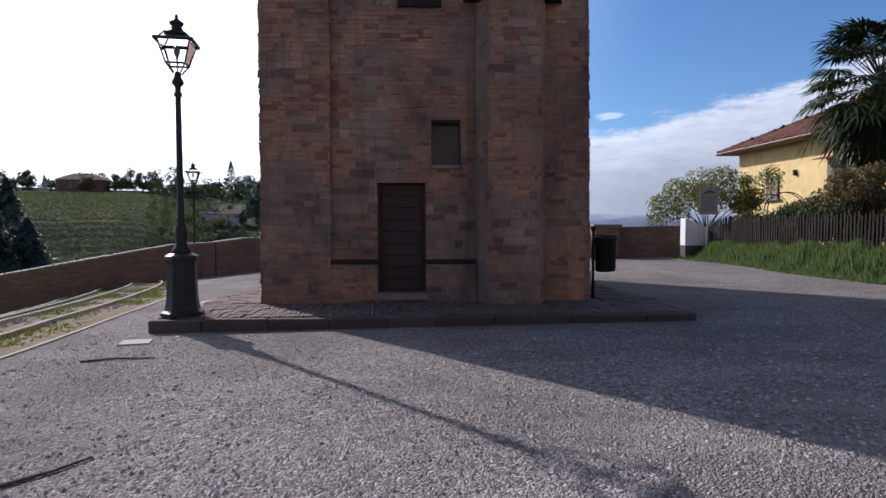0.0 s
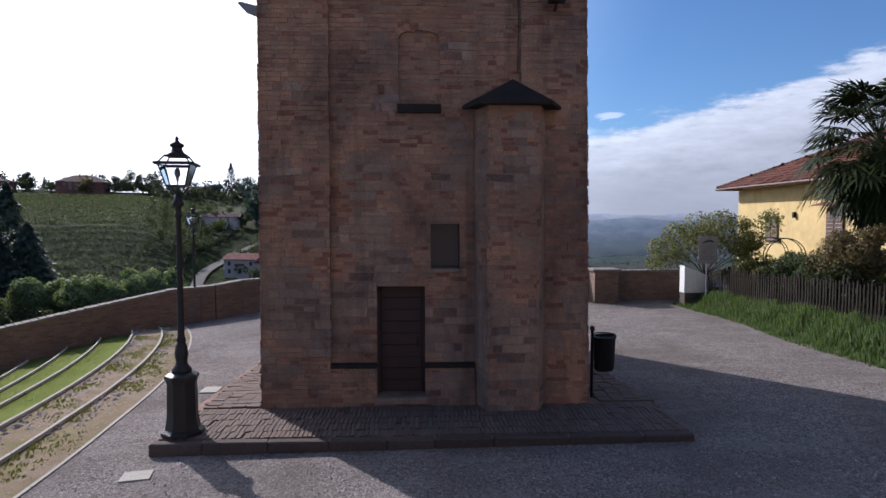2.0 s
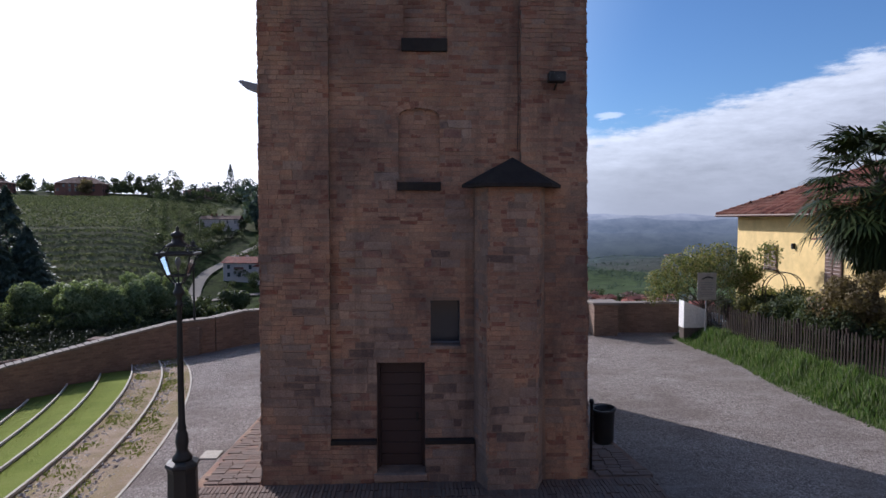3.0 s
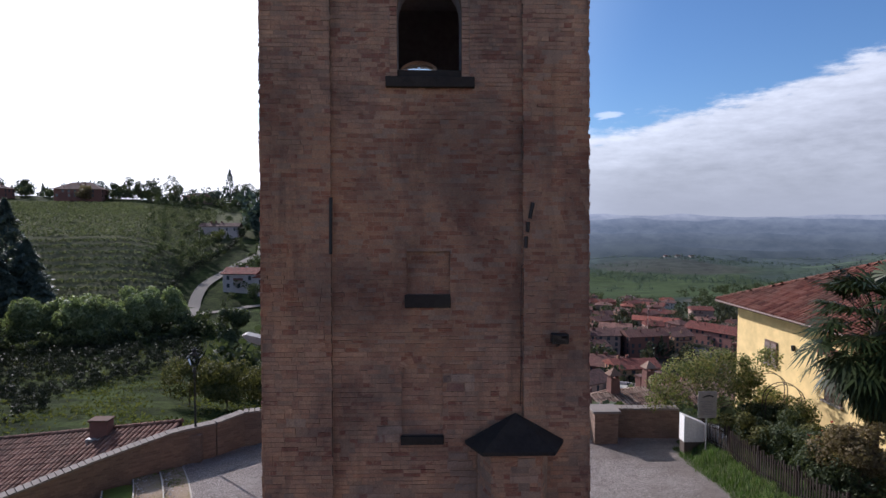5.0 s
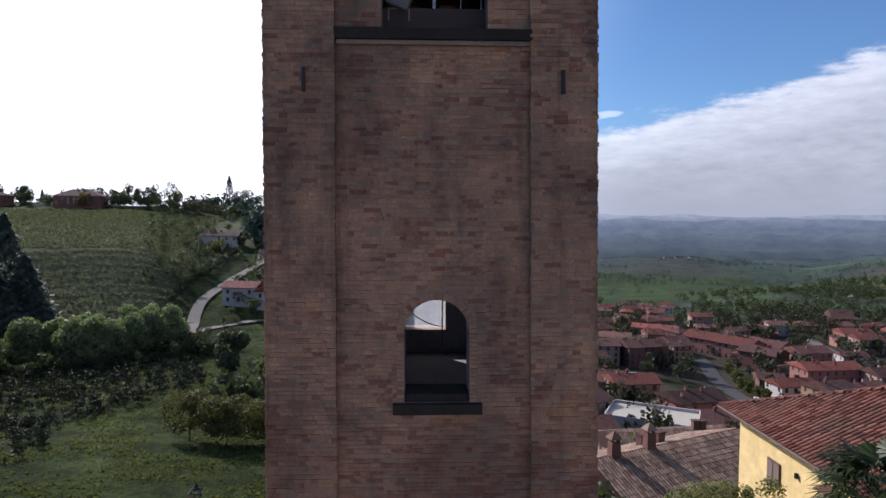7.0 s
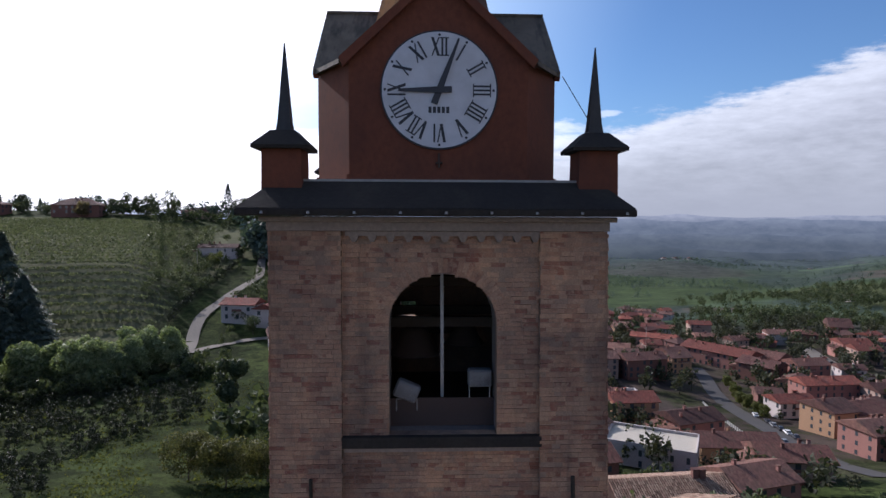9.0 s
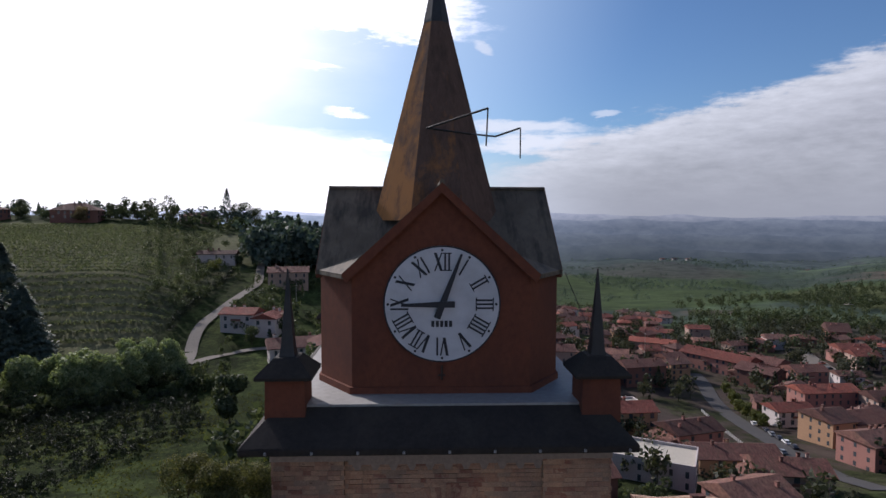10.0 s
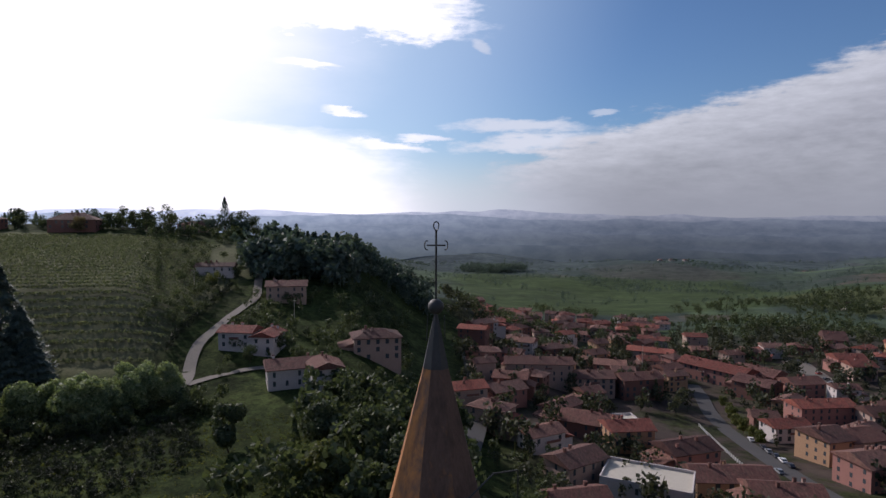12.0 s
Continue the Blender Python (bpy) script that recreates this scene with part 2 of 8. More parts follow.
MORTAR = masonry("lime_mortar", [(0.2297, 0.1576, 0.1193), (0.3144, 0.2233, 0.1695), (0.266, 0.1904, 0.1437)], (0.2297, 0.1314, 0.1017), 0.0, 0.8)
PAVER = surface("paving_brick", spread([(0.104, 0.068, 0.0544), (0.192, 0.132, 0.104), (0.152, 0.112, 0.092), (0.232, 0.168, 0.136)]), grain=50, patch=0.9, rough=0.9, bump=0.5, depth=0.008, stain=0.6, dirt=(0.16, 0.132, 0.112), pieces=True)
# rim stone: the shade on its front is put into the colour
RIM = surface("shade_toned_rim", spread([(0.07225, 0.05525, 0.04675), (0.1275, 0.1003, 0.085)]), grain=25, patch=1.2, rough=0.92, bump=0.6, depth=0.01, stain=0.5, dirt=(0.0595, 0.0493, 0.0425), pieces=True, piece_amount=0.5)
SLATE = surface("dark_slate", spread([(0.014, 0.0125, 0.012), (0.045, 0.038, 0.034)]), grain=14, patch=1.6, rough=0.88, bump=0.6, depth=0.015, stain=0.5, dirt=(0.05, 0.044, 0.034))
SHEET = surface("weathered_roof_sheet", spread([(0.07141, 0.05655, 0.03974), (0.1333, 0.1056, 0.07419), (0.09522, 0.07484, 0.05167)]), grain=9, patch=1.4, rough=0.8, bump=0.35, depth=0.015, stain=0.5, dirt=(0.03809, 0.02661, 0.0159), stretch=(1, 1, 0.35))


def add_drips(m, colour):
    """Dark streaks of moss that run down a slope, thickest at its foot."""
    nt = m.node_tree
    b = nt.nodes["Principled BSDF"]
    was = b.inputs["Base Color"].links[0].from_socket
    streak = ramp_node(nt, math_node(nt, "ADD", math_node(nt, "MULTIPLY", noise_node(nt, 4.5, 7, 0.65, (1, 0.2, 0.2)), 0.75), math_node(nt, "MULTIPLY", noise_node(nt, 0.9, 5, 0.6), 0.35)), [(0.52, (0, 0, 0)), (0.66, (1, 1, 1))])
    link(nt, mix_node(nt, math_node(nt, "MULTIPLY", streak, 0.85), was, colour), b.inputs["Base Color"])


add_drips(SHEET, (0.022, 0.018, 0.014))
def spire_material():
    m, nt, b = blank("spire_render")
    g = noise_node(nt, 14, 8, 0.7, (1, 1, 0.3))
    col = ramp_node(nt, g, [(0.3, (0.095, 0.06, 0.047)), (0.55, (0.125, 0.079, 0.061)), (0.75, (0.155, 0.1, 0.076))])
    geo = nt.nodes.new("ShaderNodeNewGeometry")
    sep = nt.nodes.new("ShaderNodeSeparateXYZ")
    link(nt, geo.outputs["Position"], sep.inputs[0])
    # orange is lichen plus sunlight painted on the left-facing sides, by normal
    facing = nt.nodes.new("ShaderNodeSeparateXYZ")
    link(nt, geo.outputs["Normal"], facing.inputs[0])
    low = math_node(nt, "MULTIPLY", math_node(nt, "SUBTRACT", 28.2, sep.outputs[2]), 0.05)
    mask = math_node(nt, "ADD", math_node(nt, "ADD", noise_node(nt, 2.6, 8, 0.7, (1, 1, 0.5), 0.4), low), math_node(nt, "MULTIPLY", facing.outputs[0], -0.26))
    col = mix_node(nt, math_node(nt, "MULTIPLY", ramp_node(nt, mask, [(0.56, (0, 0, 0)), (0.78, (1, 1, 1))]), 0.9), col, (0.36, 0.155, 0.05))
    col = mix_node(nt, math_node(nt, "MULTIPLY", ramp_node(nt, noise_node(nt, 3.5, 7, 0.7, (1, 1, 0.25)), [(0.5, (0, 0, 0)), (0.66, (1, 1, 1))]), 0.65), col, (0.055, 0.038, 0.03))
    link(nt, col, b.inputs["Base Color"])
    b.inputs["Roughness"].default_value, b.inputs["Specular IOR Level"].default_value = 0.92, 0.25
    bump_into(nt, b, g, 0.4, 0.012)
    return m


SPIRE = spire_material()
LEAD = surface("lead_cap", spread([(0.022, 0.023, 0.025), (0.05, 0.05, 0.052)]), grain=12, rough=0.6, bump=0.15, metal=0.3, stain=0.3)
PLASTER = surface("terracotta_plaster", spread([(0.1253, 0.04195, 0.02477), (0.1519, 0.05371, 0.03244), (0.1359, 0.04603, 0.02831)]), grain=10, patch=0.8, rough=0.9, bump=0.12, depth=0.005, stain=0.65, dirt=(0.07459, 0.03324, 0.02653), stretch=(1, 1, 0.75))
PALE = surface("pale_flashing", spread([(0.264, 0.2585, 0.2475), (0.33, 0.3245, 0.3135)]), grain=8, rough=0.6, bump=0.05, stain=0.25, dirt=(0.165, 0.1595, 0.1485))
FASCIA = surface("fascia_plaster", spread([(0.2228, 0.1789, 0.1488), (0.297, 0.2433, 0.2114)]), grain=14, patch=1.0, rough=0.9, bump=0.2, stain=0.4, dirt=(0.1337, 0.1073, 0.09396))
DIAL = surface("dial_enamel", spread([(0.4885, 0.5044, 0.5522), (0.531, 0.5469, 0.5894)]), grain=1.5, rough=0.4, bump=0.0, stain=0.1, dirt=(0.4248, 0.4248, 0.446))
INK = surface("black_enamel", spread([(0.012, 0.014, 0.024), (0.02, 0.022, 0.034)]), grain=20, rough=0.45, bump=0.0, stain=0.0)
IRON = surface("black_cast_iron", spread([(0.012, 0.013, 0.013), (0.03, 0.03, 0.03)]), grain=60, patch=3, rough=0.5, bump=0.2, depth=0.003, metal=0.3, stain=0.2, dirt=(0.06, 0.05, 0.045))
RUST = surface("rusted_iron", spread([(0.05, 0.035, 0.03), (0.09, 0.055, 0.04)]), grain=40, rough=0.8, bump=0.3, depth=0.003, metal=0.3, stain=0.3)
OLDWOOD = surface("dark_door_wood", spread([(0.035, 0.02, 0.018), (0.065, 0.04, 0.035)]), grain=18, patch=2, rough=0.7, bump=0.4, depth=0.004, stain=0.3, dirt=(0.03, 0.022, 0.02), stretch=(1, 1, 8))
BEAM = surface("belfry_timber", spread([(0.06, 0.045, 0.035), (0.11, 0.08, 0.06)]), grain=20, rough=0.85, bump=0.4, stretch=(6, 6, 1))
DARK = surface("dark_interior", spread([(0.14, 0.12, 0.11), (0.22, 0.19, 0.18)]), grain=12, rough=0.95, bump=0.3)
FENCEWOOD = surface("fence_wood", spread([(0.0132, 0.0084, 0.0066), (0.033, 0.0204, 0.015)]), grain=30, patch=2, rough=0.85, bump=0.35, depth=0.003, stretch=(4, 4, 0.6), pieces=True)
KERB = surface("pale_kerb_stone", spread([(0.3908, 0.3544, 0.294), (0.5315, 0.4901, 0.416)]), grain=25, patch=1.5, rough=0.9, bump=0.3, depth=0.004, stain=0.4, dirt=(0.2657, 0.2338, 0.1794))
COPING = surface("coping_stone", spread([(0.1878, 0.1552, 0.1324), (0.2746, 0.2399, 0.2091)]), grain=25, patch=1.2, rough=0.9, bump=0.4, depth=0.006, stain=0.4, pieces=True, piece_amount=0.5)
WHITEWALL = surface("white_plaster", spread([(0.68, 0.67, 0.64), (0.8, 0.79, 0.76)]), grain=12, patch=1.2, rough=0.9, bump=0.15, stain=0.3, dirt=(0.45, 0.43, 0.4))
YELLOW = surface("yellow_plaster", spread([(0.6998, 0.5152, 0.2284), (0.7776, 0.5929, 0.2819)]), grain=1.3, patch=0.35, rough=0.92, bump=0.03, depth=0.004, stain=0.25, dirt=(0.5832, 0.418, 0.1944))
SHUTTER = surface("brown_shutter_paint", spread([(0.085, 0.042, 0.03), (0.13, 0.07, 0.048)]), grain=20, rough=0.6, bump=0.1)
EAVES = surface("eaves_boards", spread([(0.22, 0.13, 0.08), (0.3, 0.19, 0.12)]), grain=15, rough=0.8, bump=0.2)
ASPHALT = surface("pale_road", spread([(0.125, 0.112, 0.095), (0.2, 0.18, 0.155)]), grain=2, patch=0.1, rough=0.9, bump=0.1, stain=0.25)
TARMAC = surface("dark_street", spread([(0.045, 0.044, 0.044), (0.075, 0.072, 0.072)]), grain=2, patch=0.1, rough=0.9, bump=0.1, stain=0.2)
BOARD = surface("sign_board", spread([(0.36, 0.335, 0.295), (0.44, 0.415, 0.37)]), grain=6, rough=0.5, bump=0.0, stain=0.15)
GREYMETAL = surface("grey_metal", spread([(0.25, 0.25, 0.26), (0.36, 0.36, 0.37)]), grain=20, rough=0.5, bump=0.05, metal=0.5)
LAMPBOX = surface("floodlight_paint", spread([(0.135, 0.138, 0.144), (0.168, 0.171, 0.177)]), grain=10, rough=0.5, bump=0.05, stain=0.3)
BARK = surface("bark", spread([(0.07, 0.05, 0.038), (0.14, 0.105, 0.08)]), grain=18, rough=0.95, bump=0.7, depth=0.02, stretch=(3, 3, 0.6))
RUBBER = surface("car_tyre", spread([(0.015, 0.015, 0.015), (0.03, 0.03, 0.03)]), grain=20, rough=0.8, bump=0.1)


def roof_tiles(name, colours, step=0.0):
    """Clay roof tiles; each row and tile a little different, lichen on top."""
    m = surface(name, spread(colours), grain=9, patch=0.45, rough=0.9, bump=0.35, depth=0.02, stain=0.6, dirt=(0.1, 0.075, 0.056), pieces=not step)
    if step:
        nt = m.node_tree
        b = nt.nodes["Principled BSDF"]
        wave = nt.nodes.new("ShaderNodeTexWave")
        wave.inputs["Scale"].default_value, wave.inputs["Distortion"].default_value = step, 0.6
        wave.bands_direction = "X"
        tc = nt.nodes.new("ShaderNodeTexCoord")
        link(nt, tc.outputs["Object"], wave.inputs["Vector"])
        bump_into(nt, b, wave.outputs["Fac"], 0.9, 0.08)
        # every roof has aged in its own way
        info = nt.nodes.new("ShaderNodeObjectInfo")
        col = b.inputs["Base Color"].links[0].from_socket
        col = mix_node(nt, 1.0, col, ramp_node(nt, info.outputs["Random"], [(0.0, (0.62, 0.6, 0.62)), (0.5, (0.95, 0.95, 0.96)), (1.0, (1.35, 1.28, 1.2))]), "MULTIPLY")
        col = mix_node(nt, 1.0, col, ramp_node(nt, noise_node(nt, 1.6, 5, 0.7, (1, 0.4, 1)), [(0.36, (0.62, 0.62, 0.64)), (0.64, (1.3, 1.28, 1.25))]), "MULTIPLY")
        link(nt, col, b.inputs["Base Color"])
    return m


TILE = roof_tiles("clay_tiles", [(0.057, 0.0209, 0.01615), (0.1425, 0.0456, 0.03135), (0.1995, 0.0741, 0.0494), (0.2565, 0.1187, 0.0836), (0.114, 0.038, 0.02755)])
TILE_MID = roof_tiles("worn_red_tiles", [(0.08, 0.04, 0.03), (0.17, 0.08, 0.057), (0.25, 0.135, 0.1), (0.13, 0.06, 0.042)])
# sheet beneath the tiles, coloured near-black to draw shade in their gaps
GAP_SHADE = roof_tiles("tile_gap_shade", [(0.03, 0.014, 0.011), (0.075, 0.032, 0.024)])
TILE_OLD = roof_tiles("old_clay_tiles", [(0.0756, 0.04536, 0.03456), (0.216, 0.135, 0.0972), (0.3564, 0.2538, 0.189), (0.2592, 0.162, 0.1188), (0.1404, 0.07776, 0.054)])
TOWN_ROOFS = [roof_tiles("town_tiles_" + n, c, 1.4) for n, c in (("red", [(0.15, 0.043, 0.034), (0.23, 0.072, 0.053), (0.33, 0.108, 0.078)]), ("brown", [(0.075, 0.034, 0.03), (0.12, 0.056, 0.048), (0.18, 0.084, 0.07)]), ("faded", [(0.1, 0.049, 0.041), (0.18, 0.094, 0.077), (0.27, 0.148, 0.12)]))]
TOWN_WALLS = [surface("house_" + n, spread([c, tuple(min(1, v * 1.15) for v in c)]), grain=3, patch=0.3, rough=0.9, bump=0.1, stain=0.25, dirt=tuple(v * 0.6 for v in c)) for n, c in (("cream", (0.34, 0.243, 0.2)), ("white", (0.47, 0.42, 0.405)), ("pink", (0.3, 0.149, 0.125)), ("ochre", (0.36, 0.222, 0.135)), ("brick", (0.17, 0.086, 0.07)))]


def gravel(name):
    m, nt, b = blank(name)
    geo = nt.nodes.new("ShaderNodeNewGeometry")
    vor = nt.nodes.new("ShaderNodeTexVoronoi")
    vor.inputs["Scale"].default_value = 58
    link(nt, geo.outputs["Position"], vor.inputs["Vector"])
    big = nt.nodes.new("ShaderNodeTexVoronoi")
    big.inputs["Scale"].default_value = 27
    link(nt, geo.outputs["Position"], big.inputs["Vector"])
    shade = math_node(nt, "ADD", math_node(nt, "MULTIPLY", vor.outputs["Color"], 0.6), math_node(nt, "MULTIPLY", big.outputs["Color"], 0.4))
    col = ramp_node(nt, shade, [(0.15, (0.1, 0.085, 0.077)), (0.5, (0.31, 0.268, 0.245)), (0.85, (0.62, 0.55, 0.505))])
    p = noise_node(nt, 0.35, 5, 0.6)
    tracks = noise_node(nt, 1.4, 6, 0.65, (0.5, 1.3, 1))
    col = mix_node(nt, math_node(nt, "MULTIPLY", ramp_node(nt, p, [(0.42, (0, 0, 0)), (0.6, (1, 1, 1))]), 0.6), col, (0.2, 0.165, 0.145))
    col = mix_node(nt, math_node(nt, "MULTIPLY", ramp_node(nt, tracks, [(0.5, (0, 0, 0)), (0.7, (1, 1, 1))]), 0.45), col, (0.45, 0.4, 0.36))
    link(nt, col, b.inputs["Base Color"])
    b.inputs["Roughness"].default_value, b.inputs["Specular IOR Level"].default_value = 0.95, 0.06
    h = math_node(nt, "SUBTRACT", math_node(nt, "ADD", vor.outputs["Color"], math_node(nt, "MULTIPLY", big.outputs["Color"], 0.8)), math_node(nt, "ADD", vor.outputs["Distance"], big.outputs["Distance"]))
    h = math_node(nt, "ADD", h, math_node(nt, "MULTIPLY", noise_node(nt, 3.0, 4, 0.6), 1.2))
    bump_into(nt, b, h, 1.0, 0.024)
    return m


GRAVEL = gravel("grey_gravel")
PEBBLE = surface("loose_pebbles", spread([(0.1495, 0.1265, 0.115), (0.345, 0.3047, 0.276), (0.575, 0.5175, 0.4715)]), grain=60, rough=0.85, bump=0.2, depth=0.003, stain=0.0, pieces=True)


def lawn(name, colours, bare=0.25):
    m, nt, b = blank(name)
    g = noise_node(nt, 45, 6, 0.7)
    p = noise_node(nt, 0.9, 6, 0.65)
    col = ramp_node(nt, math_node(nt, "ADD", math_node(nt, "MULTIPLY", g, 0.55), math_node(nt, "MULTIPLY", p, 0.45)), spread(colours, 0.25, 0.75))
    col = mix_node(nt, math_node(nt, "MULTIPLY", ramp_node(nt, noise_node(nt, 2.2, 6, 0.7), [(0.5, (0, 0, 0)), (0.72, (1, 1, 1))]), bare), col, (0.2, 0.16, 0.1))
    link(nt, col, b.inputs["Base Color"])
    b.inputs["Roughness"].default_value, b.inputs["Specular IOR Level"].default_value = 1.0, 0.02
    bump_into(nt, b, g, 0.8, 0.04)
    return m


LAWN = lawn("terrace_lawn", [(0.0969, 0.1284, 0.02607), (0.171, 0.2055, 0.04841), (0.2565, 0.2723, 0.08379)], 0.12)
DRYLAWN = lawn("worn_stony_lawn", [(0.1255, 0.09979, 0.04253), (0.1883, 0.1762, 0.06075), (0.2888, 0.2174, 0.1518), (0.3766, 0.3054, 0.243), (0.6278, 0.5285, 0.4617)], 0.6)
BANK = lawn("grass_bank", [(0.04, 0.07125, 0.021), (0.088, 0.1283, 0.042)], 0.6)


def land(name):
    """The open country: meadows near, a patchwork of fields and woods farther off."""
    m, nt, b = blank(name)
    geo = nt.nodes.new("ShaderNodeNewGeometry")
    sep = nt.nodes.new("ShaderNodeSeparateXYZ")
    link(nt, geo.outputs["Position"], sep.inputs[0])
    mp = nt.nodes.new("ShaderNodeMapping")
    mp.inputs["Scale"].default_value = (0.0045, 0.0026, 0)
    mp.inputs["Rotation"].default_value = (0, 0, 0.35)
    wob = nt.nodes.new("ShaderNodeTexNoise")
    wob.inputs["Scale"].default_value = 0.004
    link(nt, geo.outputs["Position"], wob.inputs["Vector"])
    add = nt.nodes.new("ShaderNodeMixRGB")
    add.blend_type = "ADD"
    add.inputs[0].default_value = 1.0
    link(nt, geo.outputs["Position"], mp.inputs[0])
    link(nt, mp.outputs[0], add.inputs[1])
    link(nt, mix_node(nt, 1.0, wob.outputs["Color"], (1.1, 1.1, 0), "MULTIPLY"), add.inputs[2])
    vor = nt.nodes.new("ShaderNodeTexVoronoi")
    vor.inputs["Scale"].default_value = 1.0
    link(nt, add.outputs[0], vor.inputs["Vector"])
    cs = nt.nodes.new("ShaderNodeSeparateColor")
    link(nt, vor.outputs["Color"], cs.inputs[0])
    fields = ramp_node(nt, cs.outputs[0], [(0.0, (0.036, 0.05, 0.036)), (0.2, (0.085, 0.122, 0.066)), (0.4, (0.04, 0.054, 0.037)), (0.55, (0.09, 0.128, 0.066)), (0.72, (0.026, 0.036, 0.03)), (0.85, (0.08, 0.108, 0.066)), (0.95, (0.085, 0.074, 0.06))])
    meadow = ramp_node(nt, math_node(nt, "ADD", math_node(nt, "MULTIPLY", noise_node(nt, 1.3, 8, 0.75), 0.6), math_node(nt, "MULTIPLY", noise_node(nt, 0.05, 5, 0.6), 0.4)), [(0.34, (0.012, 0.018, 0.009)), (0.5, (0.034, 0.046, 0.018)), (0.66, (0.075, 0.088, 0.034))])
    tussock = ramp_node(nt, noise_node(nt, 0.22, 7, 0.7, (1, 1, 1), 0.6), [(0.42, (0.55, 0.58, 0.55)), (0.58, (1.25, 1.3, 1.1))])
    meadow = mix_node(nt, 1.0, meadow, tussock, "MULTIPLY")
    far = nt.nodes.new("ShaderNodeMapRange")
    far.inputs[1].default_value, far.inputs[2].default_value = 420, 560
    link(nt, sep.outputs[1], far.inputs[0])
    # bare soil between the vines, and trodden, paved ground in the village
    def window(v, lo, hi, soft):
        a, c = nt.nodes.new("ShaderNodeMapRange"), nt.nodes.new("ShaderNodeMapRange")
        a.inputs[1].default_value, a.inputs[2].default_value = lo, lo + soft
        c.inputs[1].default_value, c.inputs[2].default_value, c.inputs[3].default_value, c.inputs[4].default_value = hi - soft, hi, 1, 0
        link(nt, v, a.inputs[0])
        link(nt, v, c.inputs[0])
        return math_node(nt, "MULTIPLY", a.outputs[0], c.outputs[0])

    vines = math_node(nt, "MULTIPLY", window(sep.outputs[0], -360, -92, 12), window(sep.outputs[1], 190, 400, 8))
    soil = ramp_node(nt, noise_node(nt, 0.8, 6, 0.7), [(0.35, (0.1, 0.108, 0.06)), (0.65, (0.16, 0.155, 0.095))])
    meadow = mix_node(nt, math_node(nt, "MULTIPLY", vines, 0.85), meadow, soil)
    paved = math_node(nt, "MULTIPLY", window(sep.outputs[0], 22, 420, 25), window(sep.outputs[1], 130, 520, 40))
    paved = math_node(nt, "MULTIPLY", paved, ramp_node(nt, noise_node(nt, 0.06, 6, 0.7), [(0.4, (0.25, 0.25, 0.25)), (0.55, (0.9, 0.9, 0.9))]))
    meadow = mix_node(nt, paved, meadow, (0.066, 0.05, 0.047))
    wooded = ramp_node(nt, noise_node(nt, 0.0055, 8, 0.72, (1, 0.6, 1), 0.5), [(0.44, (0, 0, 0)), (0.56, (1, 1, 1))])
    fields = mix_node(nt, math_node(nt, "MULTIPLY", wooded, 0.8), fields, (0.042, 0.057, 0.052))
    wander = math_node(nt, "MULTIPLY", math_node(nt, "SUBTRACT", noise_node(nt, 0.004, 5, 0.6), 0.5), 260)
    wx, wy = math_node(nt, "ADD", sep.outputs[0], wander), math_node(nt, "ADD", sep.outputs[1], math_node(nt, "MULTIPLY", wander, 1.6))
    big_field = math_node(nt, "MULTIPLY", window(wx, 40, 800, 40), window(wy, 700, 1500, 60))
    fields = mix_node(nt, math_node(nt, "MULTIPLY", big_field, 0.92), fields, ramp_node(nt, noise_node(nt, 0.006, 6, 0.6, (0.5, 1.6, 1)), [(0.35, (0.032, 0.048, 0.024)), (0.5, (0.056, 0.08, 0.034)), (0.65, (0.042, 0.058, 0.03))]))
    brown_field = math_node(nt, "MULTIPLY", window(wx, 480, 900, 50), window(wy, 1450, 1850, 50))
    fields = mix_node(nt, math_node(nt, "MULTIPLY", brown_field, 0.8), fields, (0.062, 0.058, 0.046))
    side_field = math_node(nt, "MULTIPLY", window(wx, 470, 760, 20), window(wy, 560, 860, 30))
    fields = mix_node(nt, math_node(nt, "MULTIPLY", side_field, 0.85), fields, (0.075, 0.085, 0.038))
    # aerial haze painted into the ground: far land blends to blue-grey
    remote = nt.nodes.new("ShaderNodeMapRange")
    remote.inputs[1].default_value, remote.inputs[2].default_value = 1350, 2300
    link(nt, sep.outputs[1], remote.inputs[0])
    far_haze = ramp_node(nt, noise_node(nt, 0.004, 8, 0.7, (1, 0.5, 1)), [(0.4, (0.05, 0.066, 0.075)), (0.6, (0.078, 0.1, 0.105))])
    fields = mix_node(nt, remote.outputs[0], fields, far_haze)
    col = mix_node(nt, far.outputs[0], meadow, fields)
    col = mix_node(nt, 1.0, col, ramp_node(nt, noise_node(nt, 0.03, 6, 0.7), [(0.33, (0.6, 0.6, 0.62)), (0.67, (1.3, 1.3, 1.26))]), "MULTIPLY")
    link(nt, col, b.inputs["Base Color"])
    b.inputs["Roughness"].default_value, b.inputs["Specular IOR Level"].default_value = 1.0, 0.03
    bump_into(nt, b, noise_node(nt, 1.5, 6, 0.7), 0.7, 0.3)
    return m


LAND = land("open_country")


